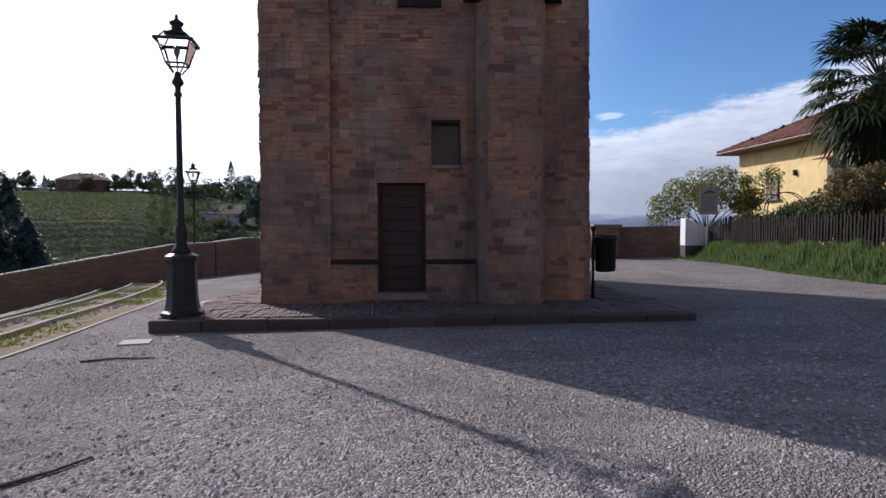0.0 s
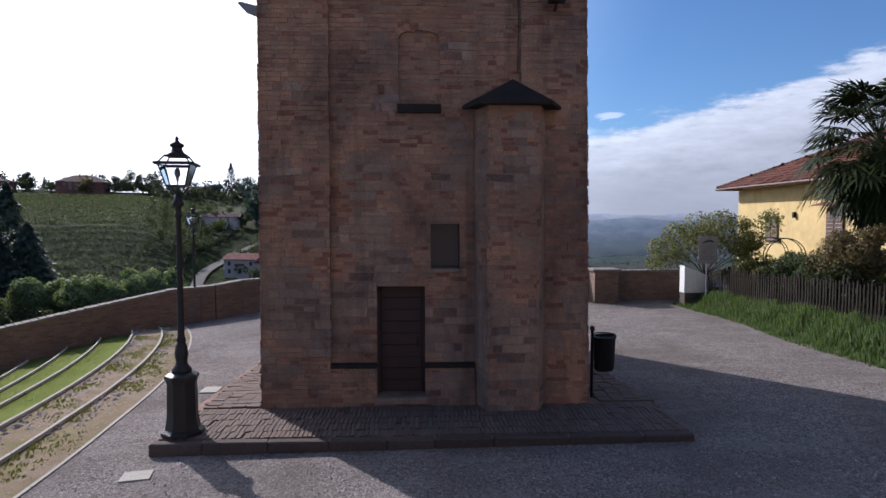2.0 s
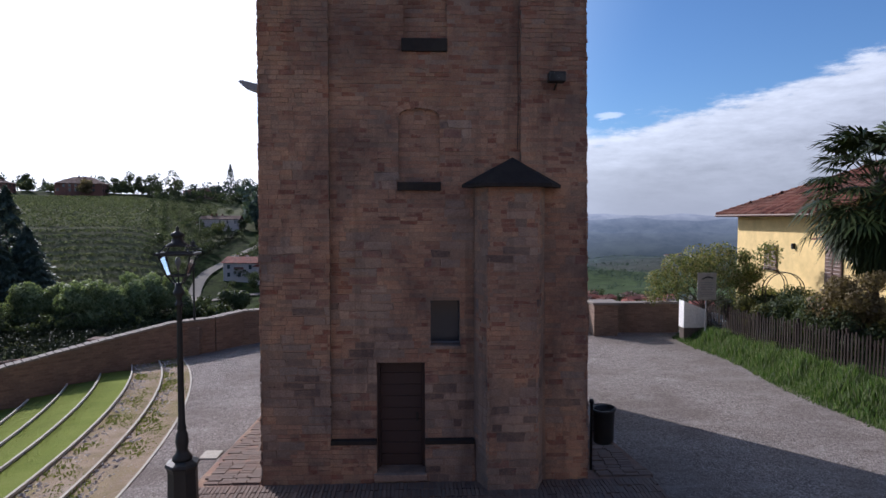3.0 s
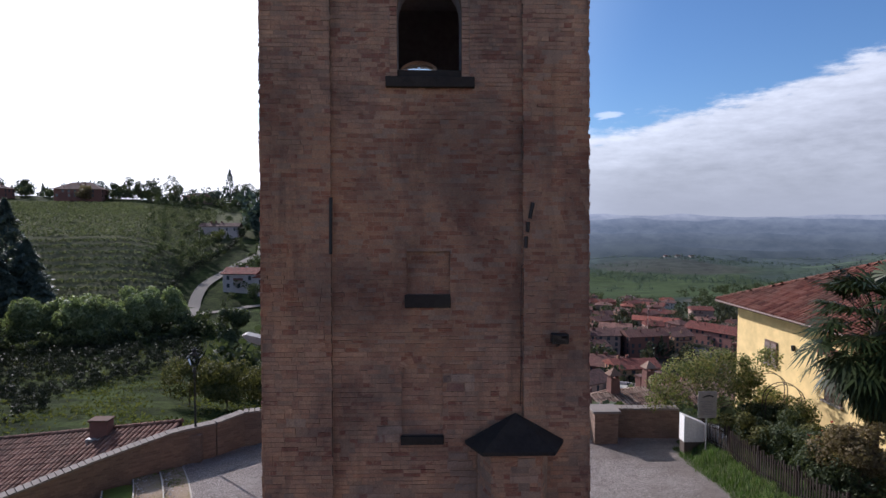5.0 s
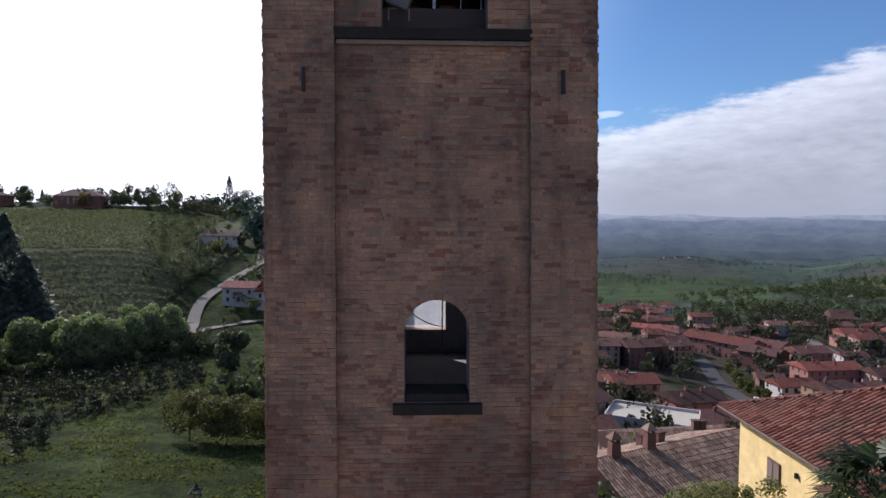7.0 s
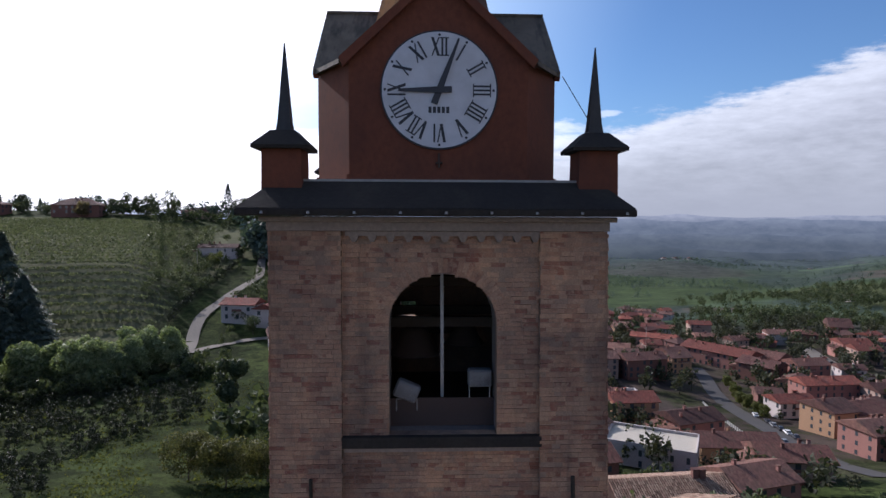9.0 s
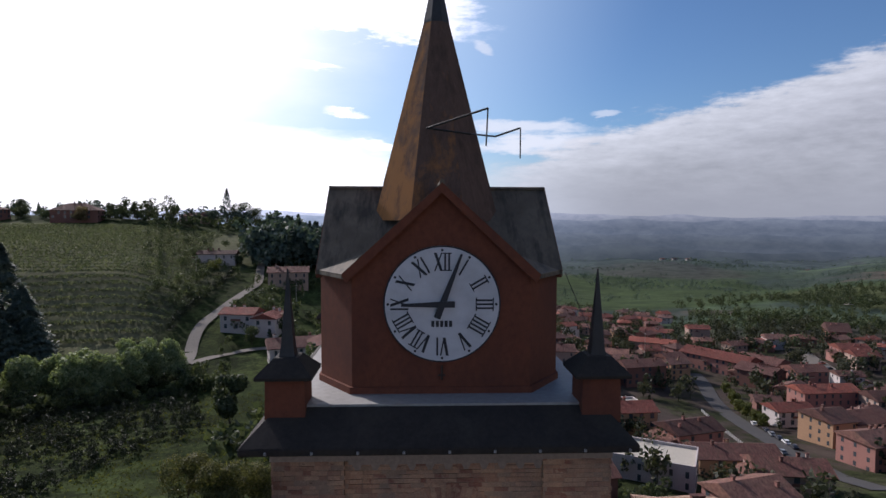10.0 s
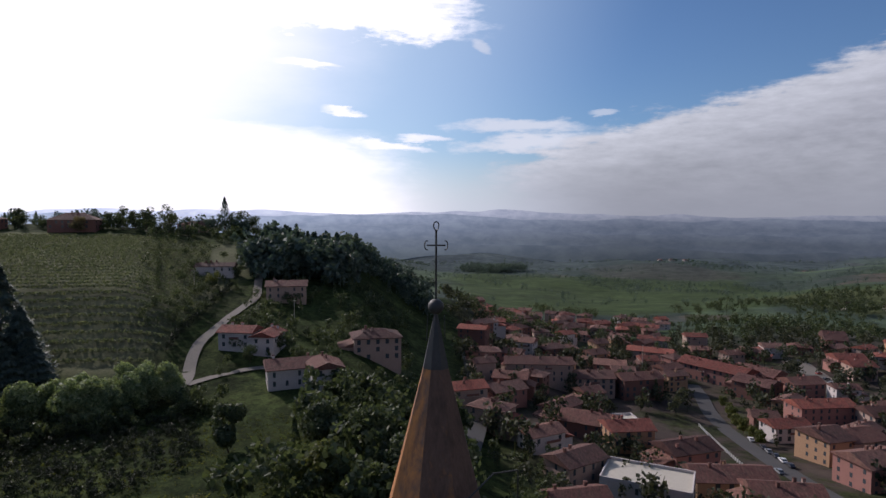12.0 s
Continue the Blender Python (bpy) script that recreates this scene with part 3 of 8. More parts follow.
def foliage(name, colours, through=0.35, rough=0.55):
    m, nt, b = blank(name)
    v = math_node(nt, "ADD", math_node(nt, "MULTIPLY", piece_random(nt), 0.7), math_node(nt, "MULTIPLY", noise_node(nt, 0.25, 4, 0.6), 0.3))
    col = ramp_node(nt, v, spread(colours, 0.1, 0.95))
    link(nt, col, b.inputs["Base Color"])
    b.inputs["Roughness"].default_value, b.inputs["Specular IOR Level"].default_value = rough, 0.12
    tr = nt.nodes.new("ShaderNodeBsdfTranslucent")
    link(nt, mix_node(nt, 1.0, col, (1.25, 1.3, 0.7), "MULTIPLY"), tr.inputs[0])
    mx = nt.nodes.new("ShaderNodeMixShader")
    mx.inputs[0].default_value = through
    link(nt, b.outputs[0], mx.inputs[1])
    link(nt, tr.outputs[0], mx.inputs[2])
    link(nt, mx.outputs[0], nt.nodes["Material Output"].inputs[0])
    return m


LEAF = foliage("tree_leaves", [(0.03344, 0.04674, 0.02689), (0.06689, 0.08496, 0.0448), (0.118, 0.1316, 0.07468)], 0.3)
LEAF_GARDEN = foliage("village_tree_leaves", [(0.028, 0.033, 0.024), (0.052, 0.058, 0.038), (0.1, 0.098, 0.06)], 0.25)
LEAF_LIGHT = foliage("light_leaves", [(0.05, 0.066, 0.02), (0.1, 0.112, 0.036), (0.17, 0.16, 0.065)])
# haze over the hills put in here as lighter, bluer needle colours
LEAF_DARK = foliage("dark_conifer_needles", [(0.0432, 0.06718, 0.06221), (0.08064, 0.1125, 0.09539), (0.1224, 0.1562, 0.1285)], 0.2)
LEAF_SHRUB = foliage("garden_shrub_leaves", [(0.05265, 0.07452, 0.02925), (0.1369, 0.1553, 0.0585), (0.2527, 0.2484, 0.1056), (0.2843, 0.2111, 0.13)])
# near-black leaves: shade put into the colour; the road hedge uses them too
LEAF_SHADE = foliage("shade_dark_leaves", [(0.014, 0.019, 0.013), (0.026, 0.034, 0.02), (0.045, 0.055, 0.03)], 0.12)
LEAF_BUSH = foliage("hillside_bush_leaves", [(0.04375, 0.05, 0.02), (0.1063, 0.1063, 0.04), (0.1875, 0.1688, 0.06875)], 0.3)
LEAF_DRY = foliage("brownish_hedge_leaves", [(0.09, 0.07, 0.04), (0.18, 0.14, 0.08), (0.26, 0.21, 0.13)])
LEAF_PALM = foliage("palm_fronds", [(0.0124, 0.0217, 0.00868), (0.031, 0.0465, 0.0155), (0.0527, 0.0682, 0.0248)], 0.1, 0.45)
GRASS = foliage("long_grass", [(0.03774, 0.08165, 0.0189), (0.08303, 0.1452, 0.0378), (0.1283, 0.1814, 0.07088), (0.2113, 0.2268, 0.1575), (0.09058, 0.1588, 0.04725), (0.06038, 0.1089, 0.0315)], 0.35)
MOWN = foliage("mown_grass", [(0.1087, 0.1379, 0.03112), (0.168, 0.1897, 0.05187), (0.2272, 0.2241, 0.08645)], 0.3)
SCRUB = foliage("rough_meadow_grass", [(0.03716, 0.04645, 0.01742), (0.06967, 0.07897, 0.02903), (0.1104, 0.1138, 0.04412)], 0.5, 0.9)
# roadside and vine leaves also carry the slope's haze in their colour
LEAF_ROAD = foliage("roadside_leaves", [(0.1058, 0.1428, 0.07873), (0.1975, 0.2437, 0.1312), (0.3101, 0.3491, 0.2079)], 0.4)
VINE = foliage("vine_leaves", [(0.07695, 0.09504, 0.05897), (0.118, 0.135, 0.08705), (0.1641, 0.1727, 0.1193)], 0.35, 0.8)
PETAL = foliage("red_rose_petals", [(0.3, 0.03, 0.03), (0.45, 0.06, 0.06)], 0.3)


def glass_material(name, tint=(0.85, 0.9, 0.9), rough=0.15, alpha=0.55):
    m, nt, b = blank(name)
    b.inputs["Base Color"].default_value = (*tint, 1)
    b.inputs["Roughness"].default_value, b.inputs["IOR"].default_value = rough, 1.45
    b.inputs["Transmission Weight"].default_value = alpha
    bump_into(nt, b, noise_node(nt, 12, 3), 0.05, 0.002)
    return m


GLASS = glass_material("lantern_glass", (0.96, 0.97, 0.97), 0.08, 1.0)
GLASS.node_tree.nodes["Principled BSDF"].inputs["IOR"].default_value = 1.08
def dusty_pane():
    """Old glass, clouded with dust: part of the daylight scatters in it."""
    m, nt, b = blank("dusty_pane")
    tr, clear, mx = nt.nodes.new("ShaderNodeBsdfTranslucent"), nt.nodes.new("ShaderNodeBsdfTransparent"), nt.nodes.new("ShaderNodeMixShader")
    link(nt, ramp_node(nt, noise_node(nt, 3, 5, 0.6), [(0.3, (0.4, 0.43, 0.46)), (0.7, (0.52, 0.54, 0.57))]), tr.inputs[0])
    mx.inputs[0].default_value = 0.3
    link(nt, clear.outputs[0], mx.inputs[1])
    link(nt, tr.outputs[0], mx.inputs[2])
    link(nt, mx.outputs[0], nt.nodes["Material Output"].inputs[0])
    return m


DUSTY = dusty_pane()
PANE = glass_material("window_pane", (0.06, 0.07, 0.08), 0.08, 0.0)


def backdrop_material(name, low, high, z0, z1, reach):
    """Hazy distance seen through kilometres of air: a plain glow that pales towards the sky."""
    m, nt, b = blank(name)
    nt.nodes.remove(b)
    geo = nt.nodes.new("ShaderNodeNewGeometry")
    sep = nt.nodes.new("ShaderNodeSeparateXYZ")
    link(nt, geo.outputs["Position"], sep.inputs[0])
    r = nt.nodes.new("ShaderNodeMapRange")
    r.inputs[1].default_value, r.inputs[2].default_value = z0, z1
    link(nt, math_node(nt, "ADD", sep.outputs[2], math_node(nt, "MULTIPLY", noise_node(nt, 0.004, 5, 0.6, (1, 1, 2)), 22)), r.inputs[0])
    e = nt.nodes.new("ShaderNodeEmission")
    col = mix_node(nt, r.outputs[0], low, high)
    # airlight put into the glow: stronger on the sunward side
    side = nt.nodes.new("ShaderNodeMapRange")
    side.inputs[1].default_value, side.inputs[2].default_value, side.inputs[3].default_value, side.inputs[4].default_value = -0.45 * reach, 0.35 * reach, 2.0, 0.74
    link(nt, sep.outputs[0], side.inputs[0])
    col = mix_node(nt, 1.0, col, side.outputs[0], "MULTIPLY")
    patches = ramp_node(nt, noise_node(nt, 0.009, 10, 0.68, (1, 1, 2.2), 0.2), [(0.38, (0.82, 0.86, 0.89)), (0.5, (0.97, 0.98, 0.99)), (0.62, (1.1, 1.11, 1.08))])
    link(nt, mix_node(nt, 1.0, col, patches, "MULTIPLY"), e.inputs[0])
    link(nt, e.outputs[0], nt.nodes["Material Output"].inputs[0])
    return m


CAR_PAINTS = [surface("car_paint_" + n, spread([c, tuple(v * 1.1 for v in c)]), grain=4, rough=0.3, bump=0.0, stain=0.1) for n, c in (("white", (0.7, 0.7, 0.7)), ("grey", (0.2, 0.21, 0.22)), ("dark", (0.03, 0.03, 0.04)), ("red", (0.35, 0.05, 0.04)))]


# ---- mesh helpers ----
def mesh_of(name, verts, faces, material, smooth=False):
    me = bpy.data.meshes.new(name)
    me.from_pydata([tuple(v) for v in verts], [], [tuple(f) for f in faces])
    if isinstance(material, (list, tuple)):
        for m in material:
            me.materials.append(m)
    else:
        me.materials.append(material)
    if smooth:
        me.polygons.foreach_set("use_smooth", [True] * len(me.polygons))
    me.update()
    return me


def quads_mesh(name, pts, material):
    """pts: (n, 4, 3) corners of loose quads."""
    n = len(pts)
    me = bpy.data.meshes.new(name)
    me.vertices.add(n * 4)
    me.vertices.foreach_set("co", np.asarray(pts, np.float32).ravel())
    me.loops.add(n * 4)
    me.loops.foreach_set("vertex_index", np.arange(n * 4, dtype=np.int32))
    me.polygons.add(n)
    me.polygons.foreach_set("loop_start", np.arange(0, n * 4, 4, dtype=np.int32))
    me.polygons.foreach_set("loop_total", np.full(n, 4, np.int32))
    me.materials.append(material)
    me.update(calc_edges=True)
    return me


def under(ob, parent):
    if parent is not None:
        ob.parent = parent
    return ob


def thing(name, label, category, at=(0, 0, 0), turn=0.0, group="", kind=""):
    ob = tagged(new(name), label, category, group, kind)
    ob.matrix_basis = pose(*at, 0, 0, turn)
    return ob


def part(name, bm, material, parent, label="", smooth=False):
    me = bpy.data.meshes.new(name)
    bmesh.ops.recalc_face_normals(bm, faces=bm.faces)
    bm.to_mesh(me)
    bm.free()
    me.materials.append(material)
    if smooth:
        me.polygons.foreach_set("use_smooth", [True] * len(me.polygons))
    return tagged(under(new(name, me), parent), label)


def mpart(name, me, parent, label=""):
    return tagged(under(new(name, me), parent), label)


def add_box(bm, x0, x1, y0, y1, z0, z1, bevel=0.0, m=None):
    vs = [bm.verts.new((x, y, z)) for z in (z0, z1) for y in (y0, y1) for x in (x0, x1)]
    fs = [bm.faces.new([vs[i] for i in f]) for f in ((0, 2, 3, 1), (4, 5, 7, 6), (0, 1, 5, 4), (2, 6, 7, 3), (0, 4, 6, 2), (1, 3, 7, 5))]
    if bevel:
        r = bmesh.ops.bevel(bm, geom=list({e for f in fs for e in f.edges}), offset=bevel, segments=1, affect="EDGES")
        vs = list({v for f in r["faces"] for v in f.verts} | {v for v in vs if v.is_valid})
    if m is not None:
        for v in vs:
            v.co = m @ v.co
    return vs


def box_bm(*a, bevel=0.0):
    bm = bmesh.new()
    add_box(bm, *a, bevel=bevel)
    return bm


def add_lathe(bm, profile, cx=0, cy=0, sides=12, phase=0.0):
    """A turned shape round an upright axis; profile: (radius, z) from the bottom up."""
    rings = []
    for r, z in profile:
        rings.append([bm.verts.new((cx + r * math.cos(phase + 2 * math.pi * i / sides), cy + r * math.sin(phase + 2 * math.pi * i / sides), z)) for i in range(sides)])
    for a, b in zip(rings, rings[1:]):
        for i in range(sides):
            bm.faces.new((a[i], a[(i + 1) % sides], b[(i + 1) % sides], b[i]))
    bm.faces.new(rings[0][::-1])
    bm.faces.new(rings[-1])


def lathe_bm(profile, cx=0, cy=0, sides=12, phase=0.0):
    bm = bmesh.new()
    add_lathe(bm, profile, cx, cy, sides, phase)
    return bm


def add_rod(bm, a, b, r0, r1=None, sides=6):
    a, b = Vector(a), Vector(b)
    r1 = r0 if r1 is None else r1
    d = (b - a).normalized()
    u = d.orthogonal().normalized()
    w = d.cross(u)
    ra, rb = [[bm.verts.new(p + (u * math.cos(k) + w * math.sin(k)) * r) for k in [2 * math.pi * i / sides for i in range(sides)]] for p, r in ((a, r0), (b, r1))]
    for i in range(sides):
        bm.faces.new((ra[i], ra[(i + 1) % sides], rb[(i + 1) % sides], rb[i]))
    bm.faces.new(ra[::-1])
    bm.faces.new(rb)


def rods_bm(lines, r, sides=6):
    bm = bmesh.new()
    for a, b in lines:
        add_rod(bm, a, b, r, sides=sides)
    return bm


def prism_bm(poly, y0, y1, bm=None):
    """A polygon in x and z, drawn out from y0 to y1."""
    bm = bm or bmesh.new()
    a = [bm.verts.new((x, y0, z)) for x, z in poly]
    b = [bm.verts.new((x, y1, z)) for x, z in poly]
    n = len(poly)
    bm.faces.new(a)
    bm.faces.new(b[::-1])
    for i in range(n):
        bm.faces.new((a[i], a[(i + 1) % n], b[(i + 1) % n], b[i]))
    return bm


def plan_prism(poly, z0, z1, bm=None):
    """A polygon in x and y, drawn up from z0 to z1."""
    bm = bm or bmesh.new()
    a = [bm.verts.new((x, y, z0)) for x, y in poly]
    b = [bm.verts.new((x, y, z1)) for x, y in poly]
    n = len(poly)
    bm.faces.new(a[::-1])
    bm.faces.new(b)
    for i in range(n):
        bm.faces.new((a[i], a[(i + 1) % n], b[(i + 1) % n], b[i]))
    return bm


rng = np.random.default_rng(7)

# ---- the lie of the land ----
EYE_X, EYE_Y = 0.0, -10.0
LAND_AZ = np.array([-46, -27, -18, -8, 2, 9, 19, 29, 44.0])
LAND_D = np.array([30, 60, 110, 170, 210, 260, 320, 450, 700, 1100, 2600.0])
LAND_Z = np.array([
    [-6, -15, -22, -26, -19, 3, 14, 26, 0, -60, -150],
    [-6, -16, -23, -26, -21, 0, 10, 24, 0, -60, -150],
    [-6, -17, -24, -25, -23, -13, -4, 22, -5, -70, -150],
    [-6, -18, -26, -25, -23, -18, -7, 5, -45, -90, -155],
    [-6, -18, -30, -34, -36, -38, -40, -32, -62, -104, -160],
    [-6, -16, -33, -42, -46, -49, -52, -60, -82, -112, -160],
    [-5, -13, -38, -48, -53, -58, -63, -72, -88, -116, -160],
    [-4, -13, -38, -52, -57, -64, -67, -70, -80, -112, -160],
    [-3, -12, -36, -52, -57, -62, -65, -68, -74, -70, -150],
], float)


def smooth_step(v):
    v = np.clip(v, 0, 1)
    return v * v * (3 - 2 * v)


def hill(x, y):
    """Height of the open country, outside the walls of the square."""
    x, y = np.asarray(x, float), np.asarray(y, float)
    d = np.maximum(y - EYE_Y, 1e-3)
    az = np.degrees(np.arctan2(x - EYE_X, y - EYE_Y))
    d = np.where(np.abs(az) > 46, np.hypot(x - EYE_X, y - EYE_Y) * 0.7, d)
    a = np.interp(az, LAND_AZ, np.arange(len(LAND_AZ)))
    k = np.interp(d, LAND_D, np.arange(len(LAND_D)))
    i, j = np.minimum(a.astype(int), len(LAND_AZ) - 2), np.minimum(k.astype(int), len(LAND_D) - 2)
    u, v = smooth_step(a - i), k - j
    z = (LAND_Z[i, j] * (1 - u) + LAND_Z[i + 1, j] * u) * (1 - v) + (LAND_Z[i, j + 1] * (1 - u) + LAND_Z[i + 1, j + 1] * u) * v
    behind = smooth_step((np.abs(az) - 60) / 40)
    z = z * (1 - behind) + (-2 - 0.02 * d) * behind
    roll = np.sin(x * 0.021 + 1.3) * np.sin(y * 0.017) * np.clip(d / 300, 0, 6) + np.sin(x * 0.0061) * np.sin(y * 0.0047 + 2) * np.clip((d - 500) / 60, 0, 22)
    return z + roll


def hill_at(x, y):
    return float(hill(x, y))


# the parapet round the square: x, y, height of its top, height of its foot
PARAPET = [(-24.0, 2.6, -2.2, -4.2), (-15.6, 10.0, -0.60, -2.2), (-12.9, 12.55, -0.03, -1.6), (-10.6, 14.35, 0.43, -1.2), (-9.15, 15.25, 0.5, -1.2), (-8.2, 16.2, 0.64, -0.9), (-3.0, 17.6, 0.85, -0.6), (3.0, 17.2, 1.0, -0.5), (7.6, 14.9, 1.12, -0.4), (10.95, 14.5, 1.2, -0.4)]


def terrace_edge(y):
    """x of the outermost kerb of the grass steps."""
    return -43.32 + np.sqrt(np.maximum(0.0, 38.0**2 - (np.asarray(y, float) + 4.3) ** 2))


def square_z(x, y):
    x, y = np.asarray(x, float), np.asarray(y, float)
    return -0.12 + 0.018 * np.clip(x, -12, 11) - 0.008 * np.clip(y, 0, 20) - 0.05 * np.clip(-x - 2, 0, 8) * np.clip(y, 0, 14) / 10


def sq(x, y):
    return float(square_z(x, y))


def build_ground():
    """One sheet from under the square to the horizon."""
    radii = np.concatenate([np.arange(0, 34, 1.2), np.geomspace(34, 4700, 110)])
    turns = np.radians(np.concatenate([np.arange(-50, 50, 0.7), np.arange(50, 310, 5)]))
    rr, tt = np.meshgrid(radii, turns, indexing="ij")
    x, y = EYE_X + rr * np.sin(tt), EYE_Y + rr * np.cos(tt)
    z = hill(x, y)
    near = smooth_step((34 - np.hypot(x, y - 2)) / 4)
    z = np.where(rr < 60, z * (1 - near) + np.minimum(-3.2, z) * near, z)
    flat = smooth_step((6 - y) / 8) * smooth_step((50 - rr) / 15)
    z = z * (1 - flat) + (-2.6) * flat
    n, m = x.shape
    verts = np.stack([x, y, z], -1).reshape(-1, 3)
    idx = np.arange(n * m).reshape(n, m)
    a, b = idx[:-1, :], idx[1:, :]
    faces = np.stack([a, b, np.roll(b, -1, 1), np.roll(a, -1, 1)], -1).reshape(-1, 4)
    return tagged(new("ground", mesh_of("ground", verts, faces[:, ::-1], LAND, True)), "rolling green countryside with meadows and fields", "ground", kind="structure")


build_ground()


def build_square():
    ys = np.arange(-45, 18.01, 0.5)
    verts, faces = [], []
    wide = 44
    for y in ys:
        x0 = float(terrace_edge(min(y, 18)))
        x1 = 11.2 if y > -16 else 30
        for k in range(wide):
            x = x0 + (x1 - x0) * k / (wide - 1)
            verts.append((x, y, sq(x, y)))
    for j in range(len(ys) - 1):
        for k in range(wide - 1):
            a = j * wide + k
            mid = 0.25 * sum(np.array(verts[i]) for i in (a, a + 1, a + wide, a + wide + 1))
            if mid[1] < 17.3 - 0.045 * max(0, mid[0] + 3) ** 1.35 and mid[1] < 17.4 + 0.26 * min(0, mid[0] + 3):
                faces.append((a, a + 1, a + wide + 1, a + wide))
    return tagged(new("pavement", mesh_of("pavement", verts, faces, GRAVEL, True)), "grey gravel square in front of the tower", "pavement", kind="structure")


build_square()


def scatter_pebbles():
    """Loose stones on the gravel."""
    base = np.array([(1, 0, 0), (0.2, 0.9, 0), (-0.8, 0.5, 0), (-0.7, -0.6, 0), (0.3, -0.9, 0), (0.1, 0.05, 0.75)], float)
    tri = [(0, 1, 5), (1, 2, 5), (2, 3, 5), (3, 4, 5), (4, 0, 5)]
    verts, faces = [], []
    for i in range(16000):
        y = -8.2 + 6.4 * rng.random() ** 1.5
        x = -5.0 + 12 * rng.random()
        if y > -2 and abs(x) < 4.4:
            continue
        s = 0.006 + 0.022 * rng.random() ** 3
        c, q = math.cos(i * 2.4), math.sin(i * 2.4)
        z = sq(x, y)
        k = len(verts)
        for p in base * s * (0.7 + 0.6 * rng.random()):
            verts.append((x + c * p[0] - q * p[1], y + q * p[0] + c * p[1], z + p[2] - 0.001))
        faces += [tuple(k + j for j in f) for f in tri]
    tagged(new("pebbles", mesh_of("pebbles", verts, faces, PEBBLE)), "loose grey pebbles on the gravel", "gravel", kind="stuff")


scatter_pebbles()


# ---- grass steps on the slope beside the square ----
STEP_AT = [0.0, 1.0, 2.1, 3.3, 4.5, 5.7, 7.0, 8.4]
STEP_DOWN = [0.0, 0.08, 0.30, 0.58, 0.88, 1.18, 1.48, 1.8]


def beyond_parapet(x, y):
    a, b = PARAPET[0], PARAPET[3]
    return (b[0] - a[0]) * (y - a[1]) - (b[1] - a[1]) * (x - a[0]) > -0.5


def build_terraces():
    for k in range(len(STEP_AT) - 1):
        top, kerb = [], bmesh.new()
        for y in np.arange(-14, 17, 0.6):
            x = float(terrace_edge(y))
            z = sq(x, y) - STEP_DOWN[k]
            xa, xb = x - STEP_AT[k], x - STEP_AT[k + 1]
            if beyond_parapet(xa, y):
                break
            top.append((xa, xb, y, z))
        verts, faces = [], []
        for xa, xb, y, z in top:
            verts += [(xa, y, z), (xb, y, z - 0.05), (xb, y, z - 0.5)]
        for i in range(len(top) - 1):
            a = i * 3
            faces += [(a, a + 3, a + 4, a + 1), (a + 1, a + 4, a + 5, a + 2)]
        label = ("worn stony strip between pale kerbs" if k < 2 else "mown green grass step of the slope")
        strip = tagged(new("lawn_step", mesh_of("lawn_step", verts, faces, DRYLAWN if k < 2 else LAWN, True)), label, "lawn", "grass steps", "structure")
        up = (STEP_DOWN[k] - STEP_DOWN[k - 1] if k else 0.0) + 0.02
        for (xa, _, y, z), (xc, _, y2, z2) in zip(top, top[1:]):
            w = 0.055
            vs = [kerb.verts.new(p) for p in ((xa - w / 2, y, z - 0.3), (xa + w / 2, y, z - 0.3), (xa + w / 2, y, z + up), (xa - w / 2, y, z + up), (xc - w / 2, y2 - 0.012, z2 - 0.3), (xc + w / 2, y2 - 0.012, z2 - 0.3), (xc + w / 2, y2 - 0.012, z2 + up), (xc - w / 2, y2 - 0.012, z2 + up))]
            for f in ((3, 2, 6, 7), (1, 5, 6, 2), (0, 3, 7, 4), (0, 1, 2, 3), (4, 7, 6, 5)):
                kerb.faces.new([vs[i] for i in f])
        part("kerb", kerb, KERB, strip, "pale stone edging")


build_terraces()


